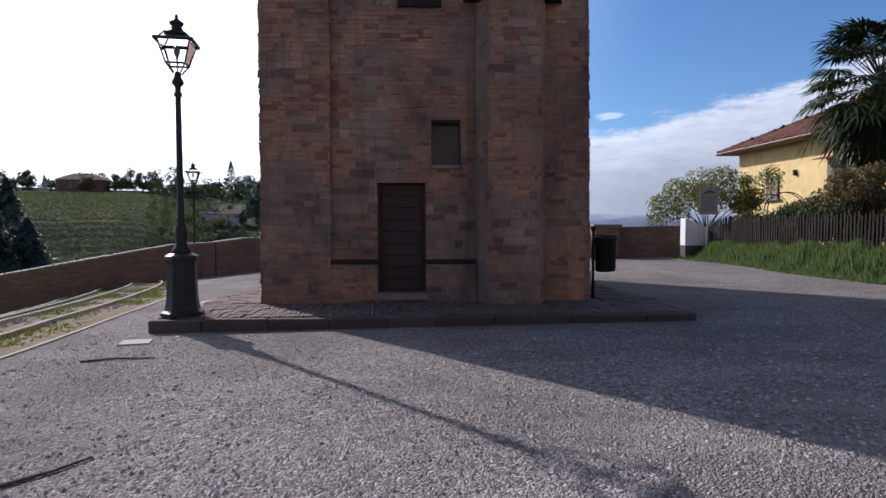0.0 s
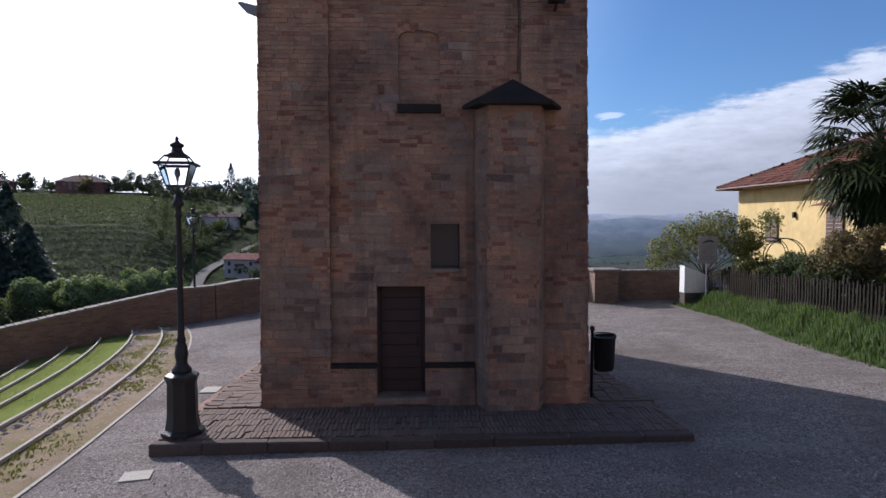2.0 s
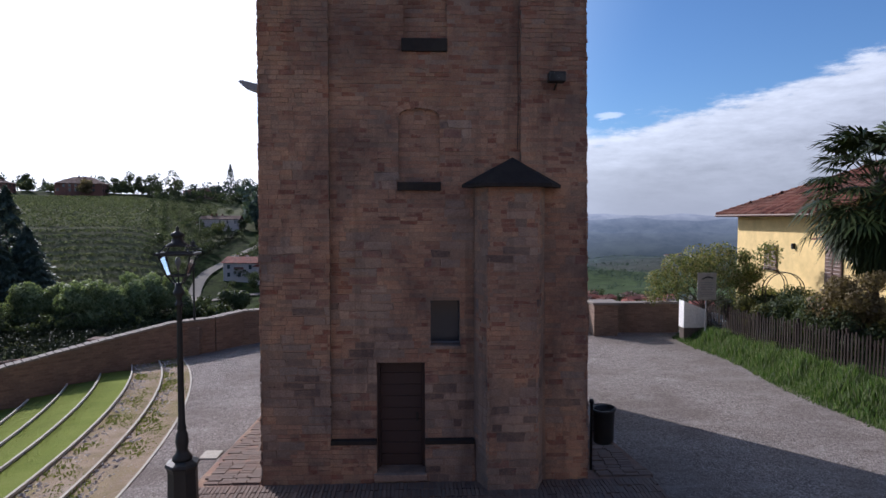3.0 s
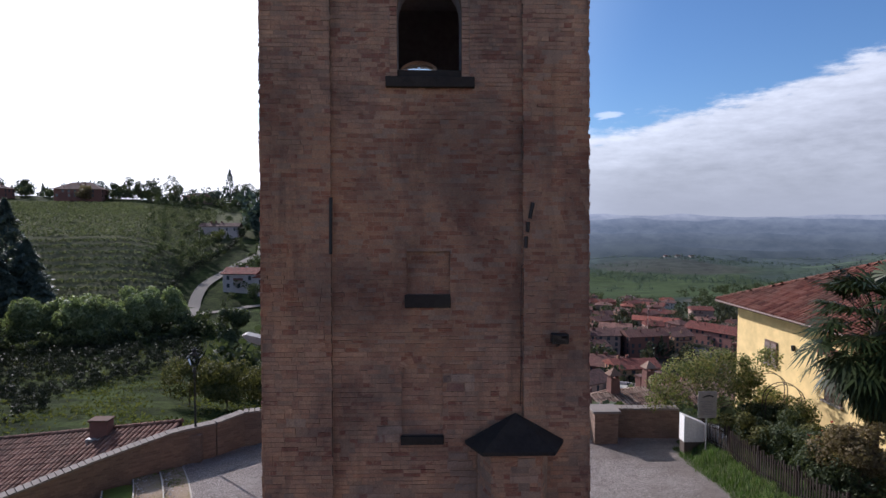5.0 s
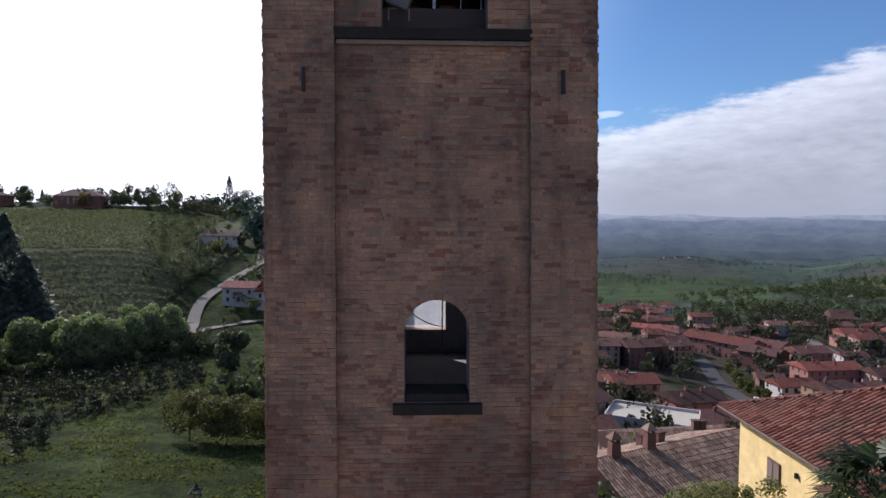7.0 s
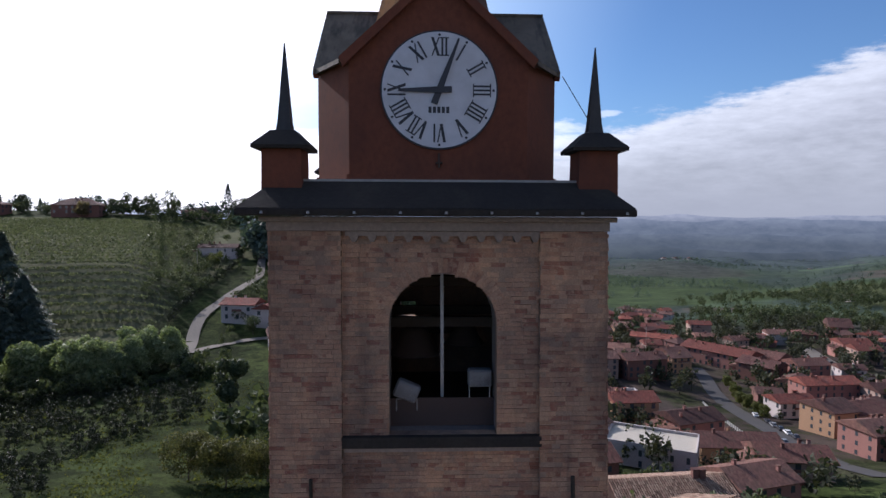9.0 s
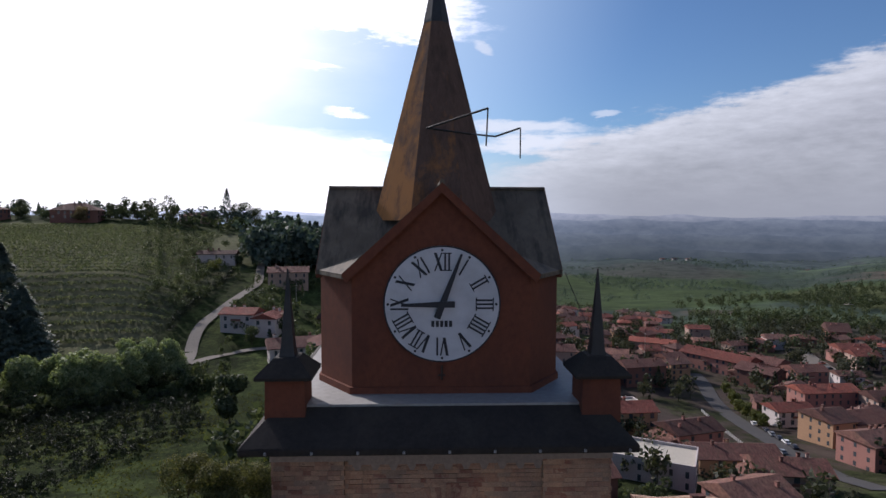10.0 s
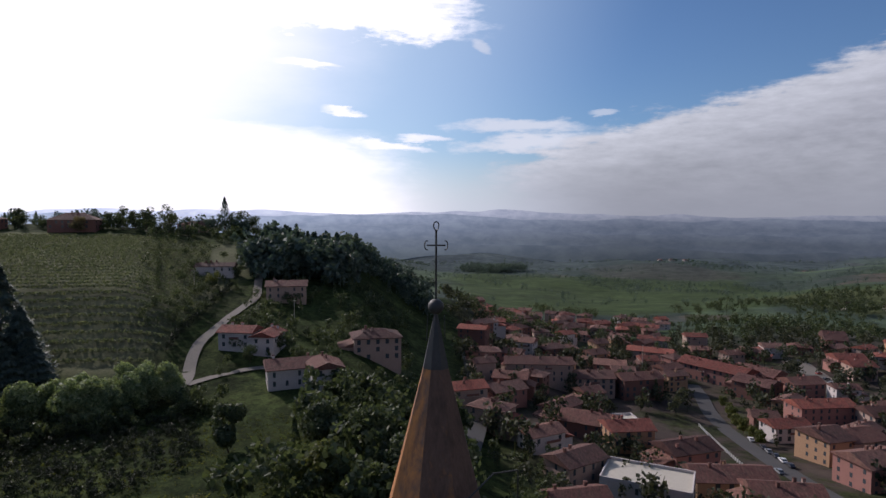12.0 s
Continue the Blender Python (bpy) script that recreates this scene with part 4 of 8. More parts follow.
def scatter_rubble():
    """Stones and tufts on the two worn strips."""
    base = np.array([(1, 0, 0), (0.2, 0.9, 0), (-0.8, 0.5, 0), (-0.7, -0.6, 0), (0.3, -0.9, 0), (0.1, 0.05, 0.6)], float)
    tri = [(0, 1, 5), (1, 2, 5), (2, 3, 5), (3, 4, 5), (4, 0, 5)]
    verts, faces, blades = [], [], []
    for i in range(5200):
        y = -8 + 22 * rng.random()
        off = 0.08 + 1.95 * rng.random()
        x = float(terrace_edge(y)) - off
        if beyond_parapet(x, y):
            continue
        z = sq(float(terrace_edge(y)), y) - (0.0 if off < 1.0 else 0.08) - 0.03
        if noise.noise((x * 0.9, y * 0.9, 2.0)) > 0.0 + 0.3 * (rng.random() - 0.5):
            for j in range(3):
                bx, by, tall, a = x + 0.1 * rng.random(), y + 0.1 * rng.random(), 0.012 + 0.03 * rng.random(), 6.28 * rng.random()
                dx, dy = 0.012 * math.cos(a), 0.012 * math.sin(a)
                blades.append([(bx - dx, by - dy, z - 0.03), (bx + dx, by + dy, z - 0.03), (bx + dx * 1.5, by + 0.03, z + tall), (bx - dx, by + 0.02, z + tall * 0.8)])
            continue
        s, k = 0.012 + 0.05 * rng.random() ** 2.5, len(verts)
        c, q = math.cos(i * 2.4), math.sin(i * 2.4)
        for p in base * s * (0.7 + 0.6 * rng.random()):
            verts.append((x + c * p[0] - q * p[1], y + q * p[0] + c * p[1], z + p[2] - 0.004))
        faces += [tuple(k + j for j in f) for f in tri]
    tagged(new("rubble_stones", mesh_of("rubble_stones", verts, faces, PEBBLE)), "pale stones strewn over the worn strips", "stones", kind="stuff")
    tagged(new("weeds", quads_mesh("weeds", np.array(blades), MOWN)), "thin weeds and grass tufts between the stones", "grass", kind="stuff")


scatter_rubble()


def sky_block_wall():
    """A plain unseen wall, added behind the viewer to cut skylight on the square."""
    w = tagged(new("wall_13"), "plain unseen brick wall added to cut skylight", "wall", kind="structure")
    part("wall_face", box_bm(-22, 26, -23, -22, -3, 10), WALL_BEHIND, w)
    part("wall_return", box_bm(26.003, 27, -23, -8, -3, 10), WALL_BEHIND, w)


WALL_BEHIND = surface("blocker_brick", spread([(0.19, 0.13, 0.1), (0.3, 0.21, 0.16)]), grain=6, patch=0.4, rough=0.95, bump=0.3)
sky_block_wall()


def brick_wall_material(name):
    m, nt, b = blank(name)
    tc = nt.nodes.new("ShaderNodeTexCoord")
    br = nt.nodes.new("ShaderNodeTexBrick")
    br.inputs["Scale"].default_value = 1.0
    br.inputs["Brick Width"].default_value, br.inputs["Row Height"].default_value = 0.3, 0.085
    br.inputs["Mortar Size"].default_value, br.inputs["Bias"].default_value = 0.012, 0.1
    br.inputs["Color1"].default_value, br.inputs["Color2"].default_value, br.inputs["Mortar"].default_value = (0.15, 0.088, 0.062, 1), (0.26, 0.165, 0.115, 1), (0.2, 0.145, 0.108, 1)
    link(nt, tc.outputs["UV"], br.inputs["Vector"])
    p = noise_node(nt, 0.9, 6, 0.65)
    col = mix_node(nt, math_node(nt, "MULTIPLY", ramp_node(nt, p, [(0.42, (0, 0, 0)), (0.7, (1, 1, 1))]), 0.6), br.outputs["Color"], (0.12, 0.09, 0.07))
    col = mix_node(nt, 1.0, col, ramp_node(nt, noise_node(nt, 20, 6, 0.7), [(0.3, (0.75, 0.75, 0.75)), (0.7, (1.2, 1.2, 1.2))]), "MULTIPLY")
    link(nt, col, b.inputs["Base Color"])
    b.inputs["Roughness"].default_value = 0.95
    bump_into(nt, b, math_node(nt, "SUBTRACT", noise_node(nt, 25, 6), math_node(nt, "MULTIPLY", br.outputs["Fac"], 1.5)), 0.7, 0.012)
    return m


PARAPET_BRICK = brick_wall_material("parapet_brick")


def wall_run(name, a, b, thick, label, coping=True):
    """A stretch of parapet between two plan points, with its coping stones."""
    (xa, ya, ta, fa), (xb, yb, tb, fb) = a, b
    d = Vector((xb - xa, yb - ya))
    n = Vector((d.y, -d.x)).normalized() * (thick / 2)
    L = d.length
    vs, uv = [], []
    for (x, y, t, f), s in ((a, 0), (b, L)):
        for sg in (1, -1):
            for z in (f, t):
                vs.append((x + n.x * sg, y + n.y * sg, z))
    faces = [(0, 4, 5, 1), (2, 3, 7, 6), (1, 5, 7, 3), (0, 1, 3, 2), (4, 6, 7, 5)]
    me = mesh_of(name, vs, faces, PARAPET_BRICK)
    layer = me.uv_layers.new()
    for poly in me.polygons:
        for li in poly.loop_indices:
            v = me.vertices[me.loops[li].vertex_index].co
            layer.data[li].uv = ((Vector((v.x - xa, v.y - ya)) @ d) / L, v.z)
    w = tagged(new(name, me), label, "wall", kind="structure")
    if coping:
        count = max(1, round(L / 0.24))
        for i in range(count):
            s0, s1 = i / count, (i + 1) / count
            bm = bmesh.new()
            h = 0.075 + 0.012 * rng.random()
            k = n * (1 + 0.03 / (thick / 2) + 0.04 * rng.random())
            pts = []
            for s in (s0 + 0.004, s1 - 0.004):
                x, y, t = xa + d.x * s, ya + d.y * s, ta + (tb - ta) * s
                for sg in (1, -1):
                    pts += [(x + k.x * sg, y + k.y * sg, t + 0.003), (x + k.x * sg, y + k.y * sg, t + h)]
            q = [bm.verts.new(p) for p in pts]
            for f in ((0, 4, 5, 1), (2, 3, 7, 6), (1, 5, 7, 3), (0, 1, 3, 2), (4, 6, 7, 5), (0, 2, 6, 4)):
                bm.faces.new([q[j] for j in f])
            part("coping_stone", bm, COPING, w)
    return w


for i, (a, b) in enumerate(zip(PARAPET, PARAPET[1:])):
    wall_run("wall_%d" % (i + 1), a, b, 0.42, "weathered brick parapet with a stone coping")


# ---- bell tower ----
DEPTH = 6.7
MID_Y = 3.5


def lean_in(v):
    """The shaft draws in a little towards its top."""
    x, y, z = v
    half = 2.98 - 0.00835 * z
    return (0.02 - 0.00585 * z + x / 2.98 * half, y + 0.008 * z * (1 - 2 * y / DEPTH), z)


def straight_x(x, z):
    return (x - 0.02 + 0.00585 * z) / (2.98 - 0.00835 * z) * 2.98


def shaft(bm):
    for v in bm.verts:
        v.co = Vector(lean_in(v.co))
    return bm


tower = thing("bell_tower", "tall old brick bell tower with a clock and spire", "tower")


class Opening:
    """An opening of the front: its sides, foot and head; arched ones have a half-round head."""

    def __init__(self, x0, x1, z0, z1, arch=False, deep=True):
        zc = (z0 + z1) / 2
        self.x0, self.x1, self.z0, self.z1, self.arch, self.deep = straight_x(x0, zc), straight_x(x1, zc), z0, z1, arch, deep
        self.r = (self.x1 - self.x0) / 2
        self.rise = min(self.r, arch if arch and arch is not True else self.r)

    def span(self, z):
        if not self.z0 < z < self.z1:
            return None
        if self.arch:
            s = self.z1 - self.rise
            if z > s:
                k = math.sqrt(max(0.0, 1 - ((z - s) / self.rise) ** 2)) * self.r
                c = (self.x0 + self.x1) / 2
                return (c - k, c + k) if k > 0.02 else None
        return (self.x0, self.x1)

    def head(self, top, xa, xb):
        """Outline of the wall over the opening, from side to side of the band."""
        if not self.arch:
            return [(xa, self.z1), (xb, self.z1), (xb, top), (xa, top)]
        s, c = self.z1 - self.rise, (self.x0 + self.x1) / 2
        arc = [(c - self.r * math.cos(a), s + self.rise * math.sin(a)) for a in np.linspace(0, math.pi, 15)]
        return arc, s


DOOR = Opening(-0.88, 0.0, 0.2, 2.2)
SLOT = Opening(0.10, 0.64, 2.52, 3.34)
NICHE = Opening(-0.475, 0.265, 5.49, 6.82, arch=0.16, deep=False)
BLIND = Opening(-0.385, 0.395, 8.05, 8.83, deep=False)
ARCHED = Opening(-0.555, 0.585, 11.9, 13.71, arch=True)
RING = Opening(-0.69, 0.73, 11.9, 13.95, arch=True, deep=False)
BELFRY = Opening(-0.95, 0.865, 18.34, 21.07, arch=0.84)
TOP = 21.78
LES_L, LES_R = straight_x(-1.72, 10), straight_x(1.69, 10)
RECESS = 0.115


def wall_layer(name, y0, y1, openings, x0, x1, z0, z1, material, parent, label=""):
    bm = bmesh.new()
    z = z0
    for o in sorted(openings, key=lambda o: o.z0):
        if o.z0 > z:
            prism_bm([(x0, z), (x1, z), (x1, o.z0), (x0, o.z0)], y0, y1, bm)
        if o.arch:
            arc, s = o.head(0, 0, 0)
            prism_bm([(x0, o.z0), (o.x0, o.z0), (o.x0, s), (x0, s)], y0, y1, bm)
            prism_bm([(o.x1, o.z0), (x1, o.z0), (x1, s), (o.x1, s)], y0, y1, bm)
            t = o.z1 + 0.05
            for (xa, za), (xb, zb) in zip(arc, arc[1:]):
                prism_bm([(xa, za), (xb, zb), (xb, t), (xa, t)], y0, y1, bm)
            prism_bm([(x0, s), (o.x0, s), (o.x0, t), (x0, t)], y0, y1, bm)
            prism_bm([(o.x1, s), (x1, s), (x1, t), (o.x1, t)], y0, y1, bm)
            z = t
        else:
            prism_bm([(x0, o.z0), (o.x0, o.z0), (o.x0, o.z1), (x0, o.z1)], y0, y1, bm)
            prism_bm([(o.x1, o.z0), (x1, o.z0), (x1, o.z1), (o.x1, o.z1)], y0, y1, bm)
            z = o.z1
    prism_bm([(x0, z), (x1, z), (x1, z1), (x0, z1)], y0, y1, bm)
    bmesh.ops.remove_doubles(bm, verts=bm.verts, dist=1e-5)
    return part(name, shaft(bm), material, parent, label)


FACE = 0.013  # bricks stand this far out of their mortar
front = wall_layer("front_wall", RECESS + FACE, 0.34, [DOOR, SLOT, NICHE, BLIND, ARCHED, BELFRY], -2.98 + FACE, 2.98 - FACE, -0.4, TOP, MORTAR, tower, "weathered brick and rubble front with blind niches")
ROOM = surface("grey_room_plaster", spread([(0.3, 0.28, 0.285), (0.38, 0.355, 0.36)]), grain=6, patch=0.9, rough=0.9, bump=0.1, stain=0.4, dirt=(0.22, 0.19, 0.19))
wall_layer("front_wall_backing", 0.343, 0.85, [DOOR, SLOT, ARCHED], -2.98 + FACE, 2.98 - FACE, -0.4, 15.0, ROOM, tower)
wall_layer("front_wall_backing", 0.343, 0.85, [BELFRY], -2.98 + FACE, 2.98 - FACE, 15.0, TOP, DARK, tower)
BACK_W = Opening(-0.775, 0.39, 12.1, 13.68, arch=0.42)
BACK_B, BACK_C = Opening(0.2, 0.62, 20.3, 20.72), Opening(-0.95, -0.55, 19.35, 19.8)
back = wall_layer("back_wall", DEPTH - 0.7, DEPTH - FACE, [BACK_W, BACK_B, BACK_C], -2.98 + FACE, 2.98 - FACE, -0.4, TOP, MORTAR, tower)
sides = []
for s in (-1, 1):
    sides.append(part("side_wall", shaft(box_bm(*sorted((s * 2.2, s * (2.98 - FACE))), 0.853, DEPTH - 0.703, -0.4, TOP)), MORTAR, tower))
for x0, x1 in ((-2.98 + FACE, LES_L), (LES_R, 2.98 - FACE)):
    part("pilaster", shaft(box_bm(x0, x1, FACE, RECESS + FACE - 0.001, -0.4, TOP)), MORTAR, tower)
part("base_course", shaft(box_bm(LES_L, LES_R, FACE, RECESS + FACE - 0.001, -0.4, 0.2)), MORTAR, tower)
for a, b in ((LES_L, DOOR.x0 - 0.0), (DOOR.x1 + 0.0, straight_x(0.9, 1))):
    part("base_course", shaft(box_bm(a, b, FACE, RECESS + FACE - 0.001, 0.203, 0.72)), MORTAR, tower)
    part("ledge", shaft(box_bm(a, b, -0.02, RECESS + FACE - 0.002, 0.723, 0.80, bevel=0.01)), SLATE, tower, "dark worn stone ledge")
wall_layer("room_plaster", DEPTH - 0.716, DEPTH - 0.704, [BACK_W], -2.18, 2.18, 11.49, 15.0, ROOM, tower, "pale grey plaster of the window room")
for s in (-1, 1):
    part("room_plaster", shaft(box_bm(*sorted((s * 2.17, s * 2.19)), 0.86, DEPTH - 0.72, 11.49, 15.0)), ROOM, tower)
# ceiling and pale floor added to bounce light about the window room
part("room_ceiling", shaft(box_bm(-2.16, 2.16, 0.86, DEPTH - 0.72, 15.003, 15.15)), ROOM, tower)
for z in (11.3, 17.75, 21.55):
    part("floor", shaft(box_bm(-2.19, 2.19, 0.853, DEPTH - 0.703, z, z + 0.18)), ROOM if z < 12 else BEAM, tower)

# the buttress-like flue beside the door, under its own little hood
FLUE = [(0.90, RECESS), (1.09, -0.40), (1.98, -0.40), (2.19, RECESS)]
part("flue", plan_prism([(x, y + (FACE if y < 0 else 0)) for x, y in FLUE], -0.4, 5.42), MORTAR, tower, "half-round brick flue against the front")
bm = bmesh.new()
hood = [(0.66, 0.02), (0.92, -0.56), (2.16, -0.56), (2.44, 0.02)]
lo, mi = [bm.verts.new((x, y, 5.38)) for x, y in hood], [bm.verts.new((x, y, 5.44)) for x, y in hood]
tip = bm.verts.new((1.57, 0.05, 5.93))
for i in range(3):
    bm.faces.new((lo[i], lo[i + 1], mi[i + 1], mi[i]))
    bm.faces.new((mi[i], mi[i + 1], tip))
bm.faces.new(lo[::-1])
bm.faces.new((lo[3], lo[0], mi[0], tip, mi[3]))
part("hood", bm, SLATE, tower, "small dark slate hood")


# bricks
def bricks_between(x0, x1, z0, z1, y, openings, stony, courses=0.078, flip=None):
    """Courses of bricks and blocks on one upright face: rows of (x0, x1, z0, z1, out, kind)."""
    out = []
    z = z0
    row = 0
    while z < z1 - 0.02:
        pair = stony(0, z) is not None
        h = courses * (2 if pair else 1) * (0.84 + 0.32 * rng.random())
        h = min(h, z1 - z)
        x = x0 - 0.14 * rng.random()
        while x < x1 - 0.01:
            stone = pair and noise.noise((x * 1.1, z * 1.6, 3.3)) + 0.25 > stony(x, z)
            length = (0.14 + 0.38 * rng.random()) if stone else (0.11 + 0.06 * rng.random() if rng.random() < 0.35 else 0.22 + 0.1 * rng.random())
            a, b = max(x, x0 - 0.022 * rng.random()), min(x + length - 0.010, x1 + 0.022 * rng.random())
            rows = [(z + 0.004 + 0.02 * pair * rng.random(), z + h - 0.005 - 0.02 * pair * rng.random())] if (stone or not pair) else [(z + 0.004, z + h / 2 - 0.005), (z + h / 2 + 0.004, z + h - 0.005)]
            for za, zb in rows:
                spans = [(a, b)]
                zc = (za + zb) / 2
                for o in openings:
                    gap = o.span(zc) or o.span(za + 0.001) or o.span(zb - 0.001)
                    if gap:
                        spans = [q for p, r in spans for q in ((p, min(r, gap[0])), (max(p, gap[1]), r))]
                for p, r in spans:
                    if r - p > 0.03:
                        out.append((p, r, za, zb, FACE * (0.15 + 1.0 * rng.random()) * (-0.5 if rng.random() < 0.09 else 2.0 if rng.random() < 0.04 else 1), stone))
            x += length
        z += h
        row += 1
    return out


def brick_corners(b, y, wob=0.006):
    x0, x1, z0, z1, out, stone = b
    w = wob * (3.2 if stone else 1)
    j = (rng.random((4, 2)) - 0.5) * 2 * w
    pts = []
    for yy, k in ((y - out, 0), (y + FACE + 0.004, 0)):
        for i, (x, z) in enumerate(((x0, z0), (x1, z0), (x1, z1), (x0, z1))):
            pts.append((x + j[i, 0] * (1 if yy < y else 0.3), yy, z + j[i, 1] * (1 if yy < y else 0.3)))
    return pts


BRICK_FACES = [(0, 1, 2, 3), (0, 4, 5, 1), (1, 5, 6, 2), (2, 6, 7, 3), (3, 7, 4, 0)]


def lay_bricks(rows, y, place, parent, own=0, own_range=(0, 0)):
    """The rows as joined brickwork; up to `own` of them inside a stretch of height as pieces of their own."""
    joined = {}
    made = 0
    for b in rows:
        pts = [place(p) for p in brick_corners(b, y)]
        # red bricks were used for the middle of the shaft and for scattered repairs
        kind = STONE if b[5] else BRICK
        if not b[5]:
            edge = noise.noise((b[0] * 0.7, y, b[2] * 0.5)) * 1.6 + 0.5 * (rng.random() - 0.5)
            if 6.9 < b[2] + edge < 11.6 or noise.noise((b[0] * 0.9, 7.0, b[2] * 1.1)) > 0.5:
                kind = RED_BRICK
        if made < own and own_range[0] < b[2] < own_range[1]:
            made += 1
            mpart("stone" if b[5] else "brick", mesh_of("brick", pts, BRICK_FACES, kind), parent)
            continue
        vs, fs = joined.setdefault(kind.name, ([], [], kind))[:2]
        k = len(vs)
        vs += pts
        fs += [tuple(k + i for i in f) for f in BRICK_FACES]
    for vs, fs, kind in joined.values():
        tagged(mpart("rubble" if kind is STONE else "brickwork", mesh_of("brickwork", vs, fs, kind), parent), kind="stuff")


def low_stony(x, z):
    return None if z > 6.6 else 0.16 + 0.14 * max(0, z - 1.5) + (0.14 if x > 0.85 else 0)


def all_brick(x, z):
    return None


OPEN = [DOOR, SLOT, NICHE, BLIND, RING, BELFRY]


def build_sills():
    def slab(name, x0, x1, y0, y1, z0, z1, material, label):
        zc = (z0 + z1) / 2
        part(name, shaft(box_bm(straight_x(x0, zc), straight_x(x1, zc), y0, y1, z0, z1, bevel=0.008)), material, tower, label)

    slab("sill", -0.495, 0.285, 0.05, 0.33, 5.335, 5.487, SLATE, "dark stone sill of the blind niche")
    slab("sill", -0.42, 0.40, 0.07, 0.33, 7.815, 8.047, SLATE, "dark sloping sill of the blind window")
    slab("sill", -0.75, 0.81, 0.0, 0.33, 11.715, 11.897, SLATE, "projecting dark stone sill")
    slab("inner_sill", -0.553, 0.583, 0.16, 0.84, 11.9, 12.04, SLATE, "dark raised inner sill")
    slab("sill", 0.08, 0.66, 0.075, 0.34, 2.45, 2.517, STONE, "worn stone sill of the small window")
    slab("sill", -1.735, 1.625, 0.0, 0.33, 18.15, 18.337, SLATE, "long dark sill of the belfry opening")
    slab("drip_moulding", -1.70, 1.60, 0.05, 0.3, 18.07, 18.147, FASCIA, "pale moulding under the sill")
    slab("threshold", -0.92, 0.04, -0.08, 0.6, 0.08, 0.197, STONE, "worn stone threshold")
    # infill of the blind openings
    for o, d in ((NICHE, 0.17), (BLIND, 0.2)):
        part("niche_back", shaft(box_bm(o.x0 - 0.02, o.x1 + 0.02, d + FACE, 0.345, o.z0 - 0.01, o.z1 + 0.01)), MORTAR, tower)
        lay_bricks(bricks_between(o.x0, o.x1, o.z0, o.z1, d, [], all_brick), d + FACE, lean_in, front)
    # the ring of the arched window and the brick arches
    for o, (ra, rb), y in ((ARCHED, (0.0, 0.13), RECESS - 0.004), (BELFRY, (0.01, 0.24), RECESS + 0.004), (NICHE, (0.0, 0.12), RECESS + 0.004)):
        s, c = o.z1 - o.rise, (o.x0 + o.x1) / 2
        n = max(9, round(math.pi * (o.r + rb) / 0.1))
        for i in range(n):
            a0, a1 = math.pi * (i + 0.06) / n, math.pi * (i + 0.94) / n
            poly = [(c - (o.r + r) * math.cos(a), s + (o.rise + r) * math.sin(a)) for a, r in ((a0, ra), (a1, ra), (a1, rb), (a0, rb))]
            part("arch_brick", shaft(prism_bm(poly, y - 0.006 * rng.random(), 0.3)), BRICK, front)
        if o is ARCHED:
            z = o.z0
            while z < s:
                for x0, x1 in ((o.x0 - 0.13, o.x0 - 0.004), (o.x1 + 0.004, o.x1 + 0.13)):
                    part("jamb_brick", shaft(box_bm(x0, x1, y - 0.006 * rng.random(), 0.3, z + 0.004, min(z + 0.07, s))), BRICK, front)
                z += 0.076


build_sills()


def build_door():
    d = part("door", shaft(box_bm(DOOR.x0, DOOR.x1, 0.36, 0.40, 0.2, 2.2)), OLDWOOD, tower, "dark brown plank door, closed")
    n = 9
    for i in range(n):
        z0, z1 = 0.21 + 1.98 * i / n, 0.21 + 1.98 * (i + 1) / n - 0.006
        part("plank", shaft(box_bm(DOOR.x0 + 0.06, DOOR.x1 - 0.06, 0.33, 0.359, z0, z1, bevel=0.006)), OLDWOOD, d)
    for a, b in ((DOOR.x0, DOOR.x0 + 0.055), (DOOR.x1 - 0.055, DOOR.x1)):
        part("frame", shaft(box_bm(a, b, 0.28, 0.358, 0.2, 2.2, bevel=0.006)), OLDWOOD, d)
    part("lock_plate", box_bm(-0.17, -0.12, 0.31, 0.329, 1.05, 1.22, bevel=0.004), IRON, d, "black iron lock plate")
    w = part("window", shaft(box_bm(SLOT.x0, SLOT.x1, 0.5, 0.52, SLOT.z0, SLOT.z1)), PANE, tower, "dark small window")


build_door()


